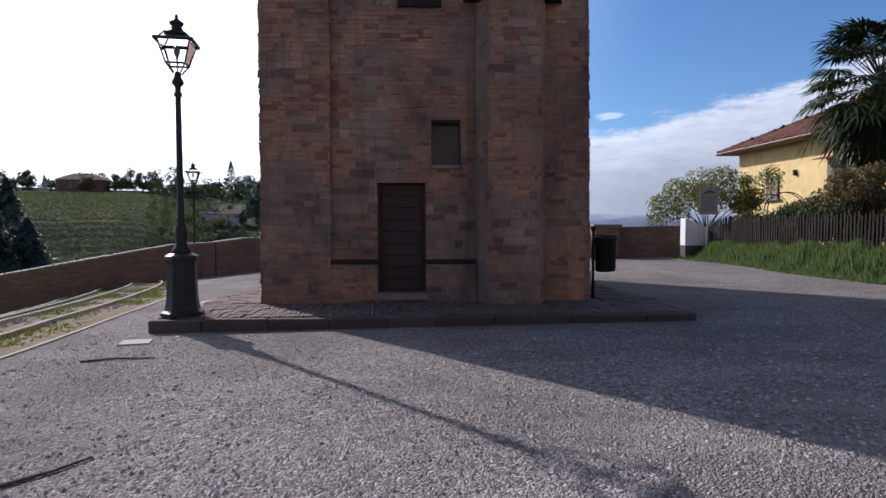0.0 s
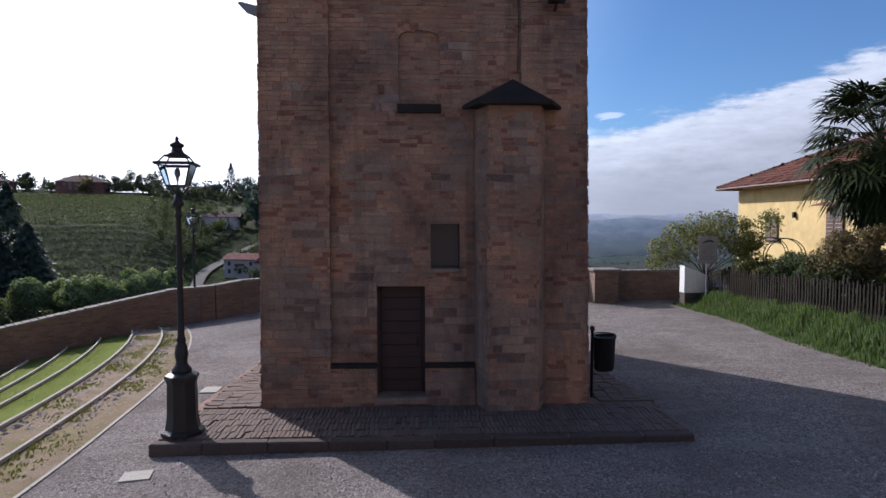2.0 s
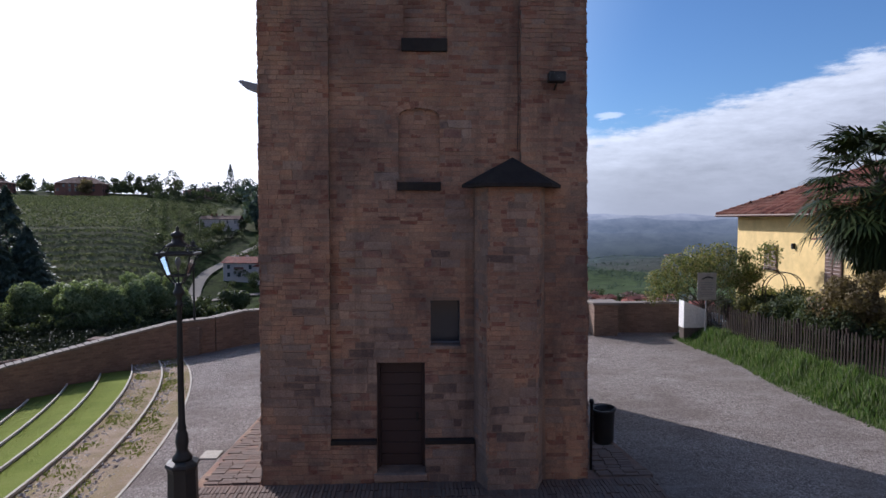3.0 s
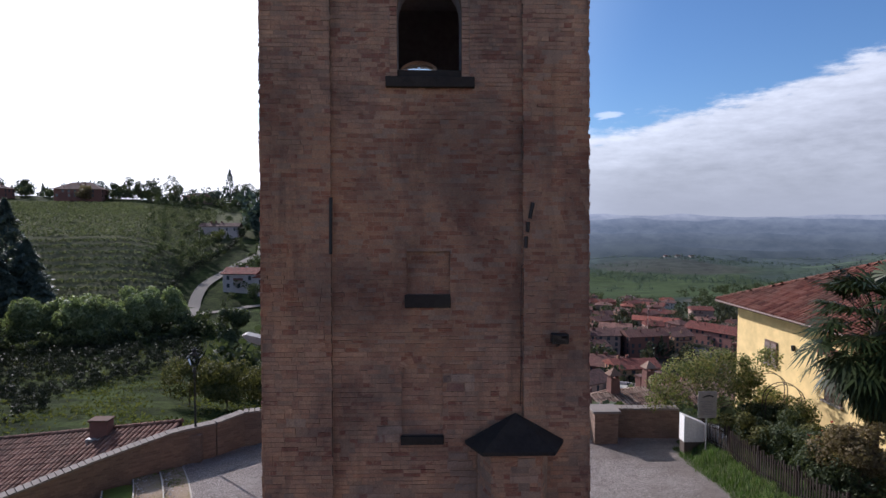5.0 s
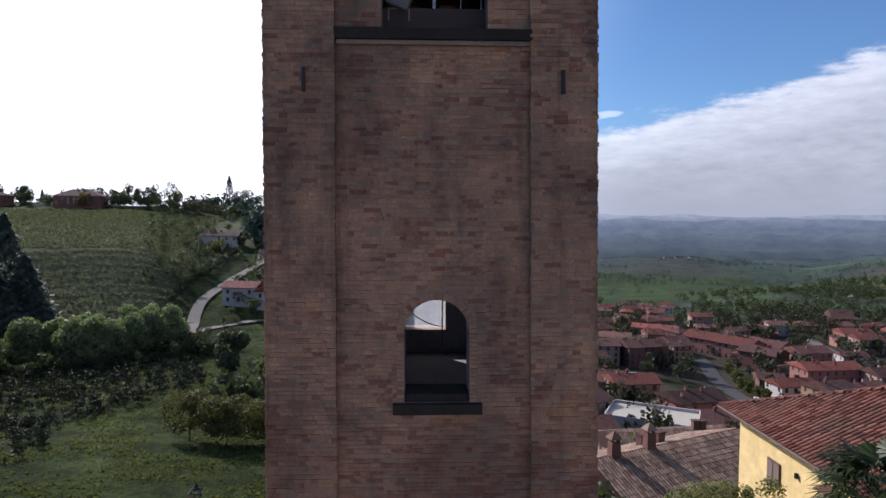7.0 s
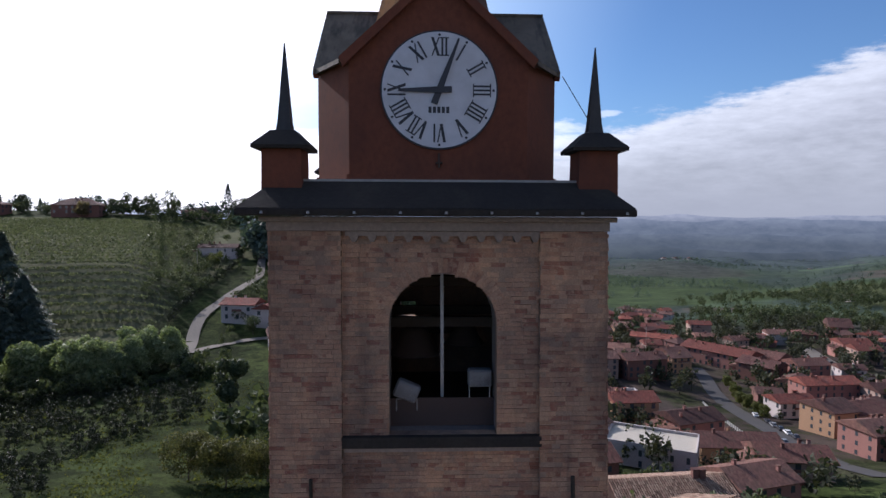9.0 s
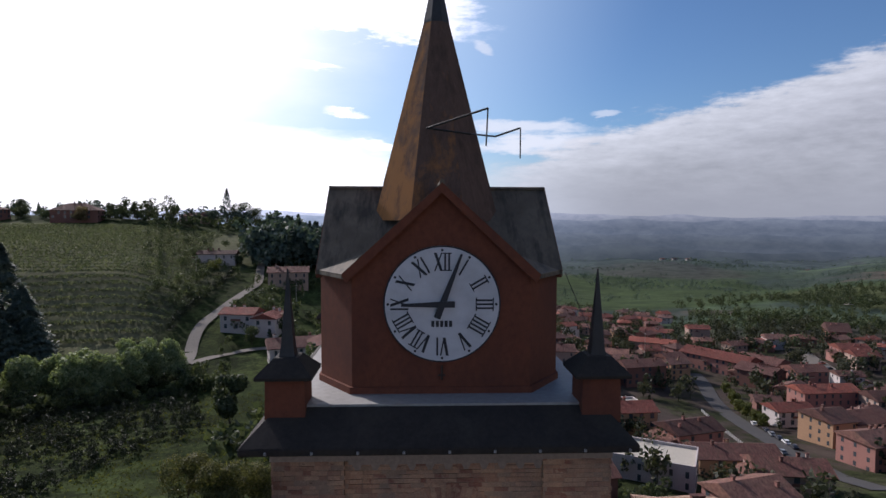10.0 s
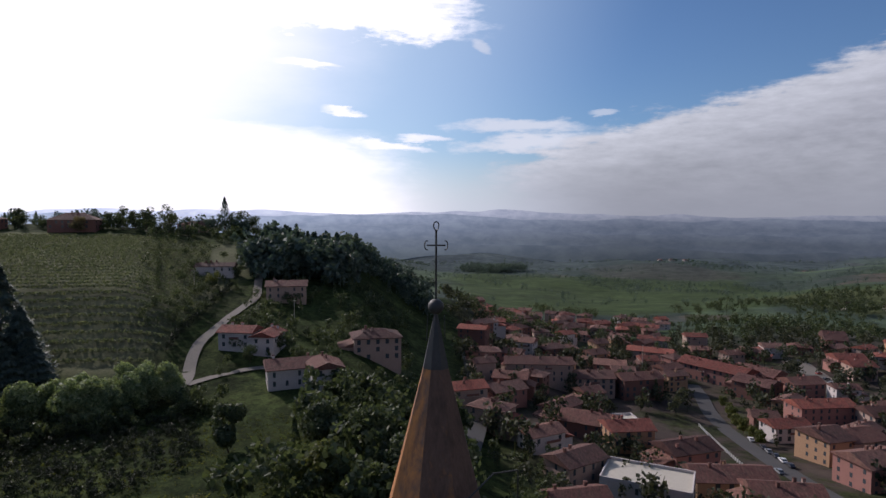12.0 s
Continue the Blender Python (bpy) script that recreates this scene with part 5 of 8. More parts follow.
def build_fixings():
    # iron tie bars, a floodlight, the lamp on the side, a cable
    for x0, z0, x1, z1 in ((-1.72, 8.78, -1.71, 9.78), (-2.24, 17.25, -2.24, 17.65), (2.16, 17.25, 2.15, 17.65)):
        part("tie_bar", rods_bm([((x0, 0.05 + 0.004 * z0, z0), (x1, 0.05 + 0.004 * z1, z1))], 0.034), IRON, tower, "black iron tie bar")
    for i, (x0, z0, x1, z1) in enumerate(((1.85, 9.7, 1.80, 9.42), (1.77, 9.36, 1.76, 9.18), (1.74, 9.1, 1.73, 8.9))):
        part("tie_bar", rods_bm([((x0, 0.05, z0), (x1, 0.06, z1))], 0.032), IRON, tower, "broken iron tie bar")
    f = part("floodlight", box_bm(2.16, 2.46, -0.22, -0.06, 7.22, 7.4, bevel=0.015), IRON, tower, "small black floodlight on the front")
    part("lens", box_bm(2.2, 2.42, -0.226, -0.221, 7.25, 7.37), GLASS, f)
    part("bracket", rods_bm([((2.31, -0.06, 7.3), (2.31, 0.1, 7.3)), ((2.31, -0.14, 7.2), (2.31, 0.1, 7.12))], 0.015), IRON, f)
    s = part("side_lamp", prism_bm([(-2.98, 7.16), (-3.05, 7.12), (-3.26, 7.2), (-3.36, 7.3), (-3.3, 7.32), (-3.05, 7.26), (-2.98, 7.25)], 0.3, 0.55), GREYMETAL, tower, "grey wall lamp on the side")
    cable = [(1.66, 0.06, z) for z in np.linspace(6.05, 8.6, 14)]
    part("cable", rods_bm([((a[0] + 0.006 * math.sin(3 * a[2]), *a[1:]), (b[0] + 0.006 * math.sin(3 * b[2]), *b[1:])) for a, b in zip(cable, cable[1:])], 0.007), RUST, tower)


build_fixings()


# belfry: bells and what stands there
def build_belfry():
    post = part("post", shaft(box_bm(0.03, 0.09, 0.75, 0.81, 18.345, 21.1)), GREYMETAL, tower, "grey upright post in the belfry opening")
    part("parapet_board", shaft(box_bm(BELFRY.x0, BELFRY.x1, 0.56, 0.62, 18.345, 18.84)), OLDWOOD, tower, "dark wooden parapet board")
    for z in (19.75, 20.6):
        for y in (2.6, 4.2):
            part("bell_beam", shaft(box_bm(-2.19, 2.19, y - 0.1, y + 0.1, z, z + 0.2)), BEAM, tower)
    for x, y, s in ((-0.55, 2.9, 0.55), (0.55, 3.4, 0.45), (0.05, 4.6, 0.4)):
        prof = [(s * r, 19.7 - s * (1.05 - h)) for r, h in ((1.0, 0.0), (0.93, 0.08), (0.72, 0.35), (0.58, 0.7), (0.5, 0.95), (0.2, 1.05))]
        part("bell", lathe_bm(prof, x, y, 20), RUST, tower, "dark bronze bell on its beam", True)
    for x, y, z, w, h, tilt, label in ((-0.66, 0.68, 18.98, 0.42, 0.3, 22, "pale floodlight tilted on its bracket"), (0.62, 0.7, 19.2, 0.42, 0.3, 0, "pale floodlight on a metal stand")):
        m = pose(x, y, z, 0, tilt, 0)
        bm = bmesh.new()
        add_box(bm, -w / 2, w / 2, -0.12, 0.12, -h / 2, h / 2, bevel=0.03, m=m)
        f = part("floodlight", bm, LAMPBOX, tower, label)
        bm = bmesh.new()
        add_box(bm, -w / 2 + 0.04, w / 2 - 0.04, -0.126, -0.121, -h / 2 + 0.04, h / 2 - 0.1, m=m)
        part("lens", bm, GLASS, f)
        part("stand", rods_bm([((x - 0.18, y, z - h / 2), (x - 0.18, y, 18.62)), ((x + 0.18, y, z - h / 2), (x + 0.18, y, 18.62)), ((x - 0.18, y, z - h / 2), (x + 0.18, y, z - h / 2))], 0.012), GREYMETAL, f)
    xs = np.linspace(-0.78, 0.34, 14)
    zz = 12.25 + 0.62 * ((0.34 - xs) / 1.12) ** 2
    part("hanging_cable", rods_bm([((a, 5.6, p), (b, 5.6, q)) for a, b, p, q in zip(xs, xs[1:], zz, zz[1:])], 0.014), IRON, tower, "black cable hanging inside")
    pane = part("back_pane", shaft(box_bm(BACK_W.x0 - 0.02, BACK_W.x1 + 0.02, DEPTH - 0.4, DEPTH - 0.394, BACK_W.z0 - 0.02, BACK_W.z1 - 0.02)), DUSTY, tower, "clouded old window glass")
    pane.visible_shadow = False
    part("inner_frame", rods_bm([((0.3, 5.9, 11.6), (0.3, 5.9, 13.9))], 0.02), GREYMETAL, tower)


build_belfry()


# cornice, pinnacles
def frustum(x0, x1, y0, y1, z0, u0, u1, v0, v1, z1):
    bm = bmesh.new()
    a = [bm.verts.new(p) for p in ((x0, y0, z0), (x1, y0, z0), (x1, y1, z0), (x0, y1, z0))]
    b = [bm.verts.new(p) for p in ((u0, v0, z1), (u1, v0, z1), (u1, v1, z1), (u0, v1, z1))]
    bm.faces.new(a[::-1])
    bm.faces.new(b)
    for i in range(4):
        bm.faces.new((a[i], a[(i + 1) % 4], b[(i + 1) % 4], b[i]))
    return bm


def build_cornice():
    part("fascia", box_bm(-2.93, 2.71, 0.14, 6.56, 21.785, 21.93), FASCIA, tower, "pale plaster fascia under the eaves")
    part("fascia", box_bm(-3.03, 2.81, 0.04, 6.66, 21.933, 22.02, bevel=0.02), FASCIA, tower)
    n = 11
    for i in range(n):
        x = -1.52 + 3.0 * i / (n - 1)
        bm = prism_bm([(x - 0.075, 21.78), (x - 0.07, 21.68), (x - 0.03, 21.6), (x + 0.03, 21.6), (x + 0.07, 21.68), (x + 0.075, 21.78)], 0.205, 0.3)
        part("corbel", bm, FASCIA, tower)
    part("corbel_band", box_bm(-1.66, 1.62, 0.2, 0.3, 21.70, 21.779), FASCIA, tower)
    part("gutter", box_bm(-3.33, 3.03, -0.24, 6.94, 22.025, 22.15, bevel=0.02), SLATE, tower, "dark slate eaves edge")
    part("cornice_roof", frustum(-3.32, 3.02, -0.23, 6.93, 22.152, -2.86, 2.60, 0.42, 6.3, 22.6), SLATE, tower, "dark slate skirt roof of the cornice")
    part("terrace_flashing", box_bm(-2.86, 2.60, 0.42, 6.3, 22.602, 22.64), PALE, tower, "pale metal flashing round the clock house")
    for k in range(9):
        x = -2.9 + 0.72 * k
        part("bolt", lathe_bm([(0.025, 22.06), (0.02, 22.1)], x, -0.255, 6), GREYMETAL, tower)
    for x, y in ((-2.70, 0.58), (2.54, 0.58), (-2.70, 6.3), (2.54, 6.3)):
        p = part("pinnacle", frustum(x - 0.33, x + 0.33, y - 0.33, y + 0.33, 22.35, x - 0.32, x + 0.32, y - 0.32, y + 0.32, 23.13), PLASTER, tower, "red plastered pinnacle with a dark spike")
        part("cap", frustum(x - 0.47, x + 0.47, y - 0.47, y + 0.47, 23.17, x - 0.2, x + 0.2, y - 0.2, y + 0.2, 23.44), SLATE, p, "dark slate cap")
        part("cap_edge", box_bm(x - 0.46, x + 0.46, y - 0.46, y + 0.46, 23.12, 23.168), SLATE, p)
        part("spike", lathe_bm([(0.19, 23.42), (0.15, 23.6), (0.012, 24.9)], x, y, 4, math.pi / 4), LEAD, p, "dark metal spike")


build_cornice()
CX = -0.11
HALF_X, HALF_Y = 2.27, 2.48


def build_clock_house():
    house = part("clock_house", plan_prism([(CX - 1.58, MID_Y - HALF_Y), (CX + 1.58, MID_Y - HALF_Y), (CX + HALF_X, MID_Y - 1.55), (CX + HALF_X, MID_Y + 1.55), (CX + 1.58, MID_Y + HALF_Y), (CX - 1.58, MID_Y + HALF_Y), (CX - HALF_X, MID_Y + 1.55), (CX - HALF_X, MID_Y - 1.55)], 22.63, 24.8), PLASTER, tower, "terracotta plastered clock house with four gables")
    part("plinth", plan_prism([(CX - 1.62, MID_Y - HALF_Y - 0.04), (CX + 1.62, MID_Y - HALF_Y - 0.04), (CX + HALF_X + 0.04, MID_Y - 1.58), (CX + HALF_X + 0.04, MID_Y + 1.58), (CX + 1.62, MID_Y + HALF_Y + 0.04), (CX - 1.62, MID_Y + HALF_Y + 0.04), (CX - HALF_X - 0.04, MID_Y + 1.58), (CX - HALF_X - 0.04, MID_Y - 1.58)], 22.641, 22.76), PLASTER, house)
    ridge = 26.32
    # gables
    for turn in range(4):
        half = HALF_Y if turn % 2 == 0 else HALF_X
        side = 1.58 if turn % 2 == 0 else 1.55
        m = pose(CX, MID_Y, 0, 0, 0, 90 * turn)
        bm = prism_bm([(-side, 24.801), (side, 24.801), (0.0, ridge - 0.08)], -half, -half + 0.3)
        bm.transform(m)
        part("gable", bm, PLASTER, house)
        # two roof slopes of each wing, cut to the valley lines
        over = 0.13 if turn % 2 == 0 else 0.06
        for s in (-1, 1):
            bm = bmesh.new()
            e, zi = side + 0.16, 24.72
            k = (ridge - zi) / e
            pts = [(0, -half - over, ridge), (s * e, -half - over, zi), (s * e, -e * 0.98, zi), (0, 0, ridge)]
            top = [bm.verts.new((x, y, z + 0.06)) for x, y, z in pts]
            bot = [bm.verts.new((x, y, z - 0.03)) for x, y, z in pts]
            bm.faces.new(top)
            bm.faces.new(bot[::-1])
            for i in range(4):
                bm.faces.new((top[i], bot[i], bot[(i + 1) % 4], top[(i + 1) % 4]))
            bm.transform(m)
            part("roof_slope", bm, SHEET, house, "stained weathered roof slope")
    # plastered moulding along the edges of the gables
    for turn in range(4):
        half = (HALF_Y + 0.13 if turn % 2 == 0 else HALF_X + 0.06) + 0.012
        e = (1.58 if turn % 2 == 0 else 1.55) + 0.16
        for side in (-1, 1):
            bm = prism_bm([(0, ridge + 0.05), (side * e, 24.77), (side * (e - 0.07), 24.62), (0, ridge - 0.13)], -half, -half + 0.1)
            bm.transform(pose(CX, MID_Y, 0, 0, 0, 90 * turn))
            part("gable_moulding", bm, PLASTER, house)
    for sx in (-1, 1):
        for sy in (-1, 1):
            bm = bmesh.new()
            x1, x2, y1, y2 = 1.5, HALF_X + 0.1, 1.45, HALF_Y + 0.12
            pts = [(x1, y1, 25.0), (x1 + 0.2, y2, 24.72), (x2, y1 + 0.12, 24.72)]
            top = [bm.verts.new((CX + sx * x, MID_Y + sy * y, z + 0.05)) for x, y, z in pts]
            bot = [bm.verts.new((CX + sx * x, MID_Y + sy * y, z - 0.03)) for x, y, z in pts]
            bm.faces.new(top)
            bm.faces.new(bot[::-1])
            for i in range(3):
                bm.faces.new((top[i], bot[i], bot[(i + 1) % 3], top[(i + 1) % 3]))
            part("corner_eave", bm, SHEET, house)
    for turn in range(4):
        half = HALF_Y if turn % 2 == 0 else HALF_X
        bm = bmesh.new()
        add_rod(bm, (0, -half - (0.13 if turn % 2 == 0 else 0.06), ridge + 0.06), (0, -0.6, ridge + 0.06), 0.05, sides=8)
        bm.transform(pose(CX, MID_Y, 0, 0, 0, 90 * turn))
        part("ridge_cap", bm, SHEET, house)
    # spire
    cx, cy = CX - 0.04, MID_Y
    sp = part("spire", lathe_bm([(1.4, 25.7), (0.28, 29.9)], cx, cy, 8, math.pi / 8), SPIRE, tower, "octagonal spire with orange lichen and painted sunlight")
    part("spire_tip", lathe_bm([(0.295, 29.86), (0.285, 29.92), (0.04, 31.04)], cx, cy, 8, math.pi / 8), LEAD, sp, "dark lead tip")
    part("ball", lathe_bm([(0.17 * math.sin(a) + 0.004, 31.19 - 0.17 * math.cos(a)) for a in np.linspace(0, math.pi, 11)], cx, cy, 18), LEAD, sp, "dark metal ball", True)
    for dx in (-0.2, 0.2):
        part("tip_rod", rods_bm([((cx + dx, cy - 0.05, 30.45), (cx + dx * 0.9, cy - 0.05, 31.0)), ((cx + dx, cy - 0.05, 30.5), (cx, cy, 30.52))], 0.01), IRON, sp)
    cross = part("cross", rods_bm([((cx, cy, 31.34), (cx, cy, 32.86))], 0.022, 8), IRON, sp, "wrought iron cross")
    part("cross_arm", rods_bm([((cx - 0.2, cy, 32.52), (cx + 0.2, cy, 32.52))], 0.017), IRON, cross)
    for s in (-1, 1):
        bm = bmesh.new()
        loop = [(cx + s * (0.2 + 0.05 * math.cos(a)), cy, 32.52 + 0.1 * math.sin(a)) for a in np.linspace(-2.0, 2.0, 9)]
        for a, b in zip(loop, loop[1:]):
            add_rod(bm, a, b, 0.013)
        part("scroll", bm, IRON, cross)
    bm = bmesh.new()
    drop = [(cx + 0.055 * math.sin(a) * (1 - 0.3 * math.cos(a)), cy, 32.93 - 0.1 * math.cos(a)) for a in np.linspace(0, 2 * math.pi, 13)]
    for a, b in zip(drop, drop[1:]):
        add_rod(bm, a, b, 0.014)
    part("finial", bm, IRON, cross)
    # aerial on its brackets
    a1, a2, a3, a4 = (-0.36, 2.15, 27.48), (0.72, 1.3, 27.72), (1.12, 3.4, 27.5), (1.63, 3.2, 27.66)
    ant = part("aerial", rods_bm([(a1, a2), (a1, (0.5, 2.45, 27.42)), ((0.5, 2.45, 27.42), a3), (a3, a4)], 0.02), IRON, sp, "bent iron aerial on the spire")
    part("aerial_rod", rods_bm([(a2, (a2[0] - 0.03, a2[1], 27.05))], 0.014), IRON, ant)
    part("aerial_rod", rods_bm([(a4, (a4[0], a4[1], 27.02))], 0.014), IRON, ant)
    part("stay_wire", rods_bm([((2.3, 1.9, 24.72), (2.56, 0.75, 23.6))], 0.008), IRON, tower)
    return house


build_clock_house()


# clock
def roman(text, h):
    """A painted roman numeral, upright in x and z: strokes, and bars that tie its ones together."""
    bm = bmesh.new()
    wide = {"I": 0.07, "V": 0.17, "X": 0.17}
    x = -sum(wide[c] for c in text) / 2
    k = 0

    def stroke(xa, za, xb, zb, w):
        nonlocal k
        y = -0.0006 * k
        k += 1
        prism_bm([(xa - w, za), (xa + w, za), (xb + w, zb), (xb - w, zb)], y, 0.006, bm)

    for i, c in enumerate(text):
        w, lo, hi = wide[c], -h / 2, h / 2
        if c == "I":
            stroke(x + w / 2, lo, x + w / 2, hi, 0.016)
            if (i and text[i - 1] == "I") or (i + 1 < len(text) and text[i + 1] == "I"):
                for z in (lo, hi - 0.02):
                    stroke(x + w / 2, z, x + w / 2, z + 0.02, w / 2 + 0.012)
        elif c == "X":
            stroke(x + 0.03, hi, x + w - 0.03, lo, 0.025)
            stroke(x + w - 0.025, hi, x + 0.025, lo, 0.012)
        else:
            stroke(x + 0.025, hi, x + w / 2, lo, 0.025)
            stroke(x + w - 0.025, hi, x + w / 2, lo, 0.012)
        x += w
    return bm


def build_clock():
    cx, cz, R, y = -0.10, 24.24, 1.035, MID_Y - HALF_Y

    def disc(r0, r1, ya, yb, n=64):
        bm = bmesh.new()
        ring = [bm.verts.new((cx + r0 * math.sin(2 * math.pi * i / n), ya, cz + r0 * math.cos(2 * math.pi * i / n))) for i in range(n)]
        rim = [bm.verts.new((cx + r1 * math.sin(2 * math.pi * i / n), yb, cz + r1 * math.cos(2 * math.pi * i / n))) for i in range(n)]
        bm.faces.new(ring)
        for i in range(n):
            bm.faces.new((ring[i], rim[i], rim[(i + 1) % n], ring[(i + 1) % n]))
        return bm

    clock = part("clock", disc(R, R, y - 0.05, y + 0.02), INK, tower, "large white clock with black roman numerals")
    part("dial", disc(R - 0.028, R - 0.028, y - 0.058, y - 0.049), DIAL, clock, "white enamel dial")
    for i, text in enumerate(("XII", "I", "II", "III", "IIII", "V", "VI", "VII", "VIII", "IX", "X", "XI")):
        a = 2 * math.pi * i / 12
        ob = part("numeral", roman(text, 0.32), INK, clock)
        ob.matrix_basis = Matrix.Translation((cx + 0.75 * math.sin(a), y - 0.066, cz + 0.75 * math.cos(a))) @ Matrix.Rotation(a, 4, "Y")
        part("hour_dot", lathe_dot(cx + 0.955 * math.sin(a), y - 0.064, cz + 0.955 * math.cos(a), 0.024), INK, clock)

    def pointer(angle, long, tail, w0, w1, off):
        bm = prism_bm([(-w0, -tail), (w0, -tail), (w0, 0.0), (w1, long), (-w1, long), (-w0, 0.0)], -0.008, 0.008)
        bm.transform(Matrix.Translation((cx, y - off, cz)) @ Matrix.Rotation(angle, 4, "Y"))
        return bm

    part("minute_pointer", pointer(math.radians(-91), 0.72, 0.22, 0.055, 0.022, 0.1), INK, clock)
    part("hour_pointer", pointer(math.radians(21), 0.95, 0.26, 0.06, 0.018, 0.085), INK, clock)
    for k in range(5):
        part("maker_mark", box_bm(cx - 0.19 + 0.078 * k, cx - 0.135 + 0.078 * k, y - 0.064, y - 0.059, cz - 0.4, cz - 0.29), INK, clock, "plain dark bar")
    part("hook", rods_bm([((cx + 0.0, y - 0.03, cz - 1.35), (cx, y - 0.03, cz - 1.1)), ((cx - 0.06, y - 0.03, cz - 1.27), (cx + 0.06, y - 0.03, cz - 1.27))], 0.02), RUST, clock)


def lathe_dot(x, y, z, r):
    bm = bmesh.new()
    ring = [bm.verts.new((x + r * math.cos(2 * math.pi * i / 10), y, z + r * math.sin(2 * math.pi * i / 10))) for i in range(10)]
    bm.faces.new(ring)
    return bm


build_clock()


# ---- the stone platform and its paving ----
def build_platform():
    outline = [(-4.2, -1.62), (4.2, -1.62), (4.2, 0.6), (3.3, 8.2), (-4.1, 8.2), (-4.2, 0.5)]
    platform = tagged(new("platform"), "low stone platform round the foot of the tower", "platform", kind="structure")
    bm = bmesh.new()
    bot = [bm.verts.new((x, y, -0.9)) for x, y in outline]
    top = [bm.verts.new((x, y, 0.02 + 0.008 * x - 0.035 * max(0, y) * (1 if x < 0 else 0.3))) for x, y in outline]
    n = len(outline)
    bm.faces.new(top)
    for i in range(n):
        bm.faces.new((bot[i], bot[(i + 1) % n], top[(i + 1) % n], top[i]))
    part("platform_bed", bm, MORTAR, platform)
    x = -4.22
    while x < 4.2:
        L = 0.7 + 0.5 * rng.random()
        x1 = min(x + L, 4.22)
        bm = box_bm(x + 0.004, x1 - 0.004, -1.66, -1.48, -0.5, 0.03 + 0.012 * rng.random() + 0.008 * x, bevel=0.02)
        part("edge_stone", bm, RIM, platform, "worn edge stone, toned dark for its shaded front")
        x = x1
    return platform


platform = build_platform()


def build_paving():
    """Bricks on edge between the platform's rim and the wall, and beside the tower."""
    made, verts, faces = 0, [], []
    box = [(0, 1, 3, 2), (4, 6, 7, 5), (0, 4, 5, 1), (2, 3, 7, 6), (0, 2, 6, 4), (1, 5, 7, 3)]
    spots = []
    y = -1.47
    while y < -0.12:
        x = -4.18 + 0.04 * rng.random()
        while x < 4.15:
            spots.append((x, y, 0.056 + 0.008 * rng.random(), 0.27))
            x += 0.074
        y += 0.29
    y = 0.1
    while y < 8.0:
        x = -4.1 + 0.1 * rng.random()
        while x < -3.12:
            spots.append((x, y, 0.24, 0.1))
            x += 0.258
        y += 0.118
    y = 0.1
    while y < 6.0:
        x = 3.2 + 0.1 * rng.random()
        while x < 4.05 - 0.1 * y:
            spots.append((x, y, 0.24, 0.1))
            x += 0.258
        y += 0.118
    for x, y, w, d in spots:
        z = 0.022 + 0.008 * x - 0.035 * max(0, y) * (1 if x < 0 else 0.3)
        t = z + 0.012 + 0.016 * rng.random()
        if rng.random() < 0.05:
            t -= 0.02
        p = [(x + i * w, y + j * d, (t if k else z - 0.05)) for k in (0, 1) for j in (0, 1) for i in (0, 1)]
        if made < 280 and -1.0 < x < 2.6 and y < 0:
            made += 1
            mpart("paving_brick", mesh_of("paving_brick", p, box, PAVER), platform)
        else:
            k = len(verts)
            verts += p
            faces += [tuple(k + q for q in f) for f in box]
    tagged(mpart("brick_paving", mesh_of("brick_paving", verts, faces, PAVER), platform), kind="stuff")


slab = thing("drain_cover", "pale stone drain cover set in the ground", "drain cover", (-4.58, 2.02, sq(-4.58, 2.02)))
part("cover", box_bm(-0.19, 0.19, -0.22, 0.22, -0.05, 0.03, bevel=0.008), KERB, slab)
slab = thing("manhole_cover", "light stone slab flush in the gravel", "manhole cover", (-4.06, -2.35, sq(-4.06, -2.35)), 12)
part("cover", box_bm(-0.2, 0.2, -0.16, 0.16, -0.05, 0.02, bevel=0.008), KERB, slab)


def fallen_twig(points):
    """A thin dry stick lying on the gravel."""
    x0, y0 = points[0]
    t = thing("twig", "thin dry twig lying on the gravel", "twig", (x0, y0, sq(x0, y0)))
    bm = bmesh.new()
    at = [Vector((x - x0, y - y0, sq(x, y) - sq(x0, y0) + 0.014)) for x, y in points]
    for k, (a, b) in enumerate(zip(at, at[1:])):
        add_rod(bm, a, b, 0.014 - 0.003 * k, 0.011 - 0.003 * k, 6)
    part("stick", bm, BARK, t)


fallen_twig([(-4.17, -3.49), (-3.82, -3.36), (-3.34, -3.38)])
fallen_twig([(-2.72, -6.93), (-2.52, -6.72), (-2.38, -6.49)])


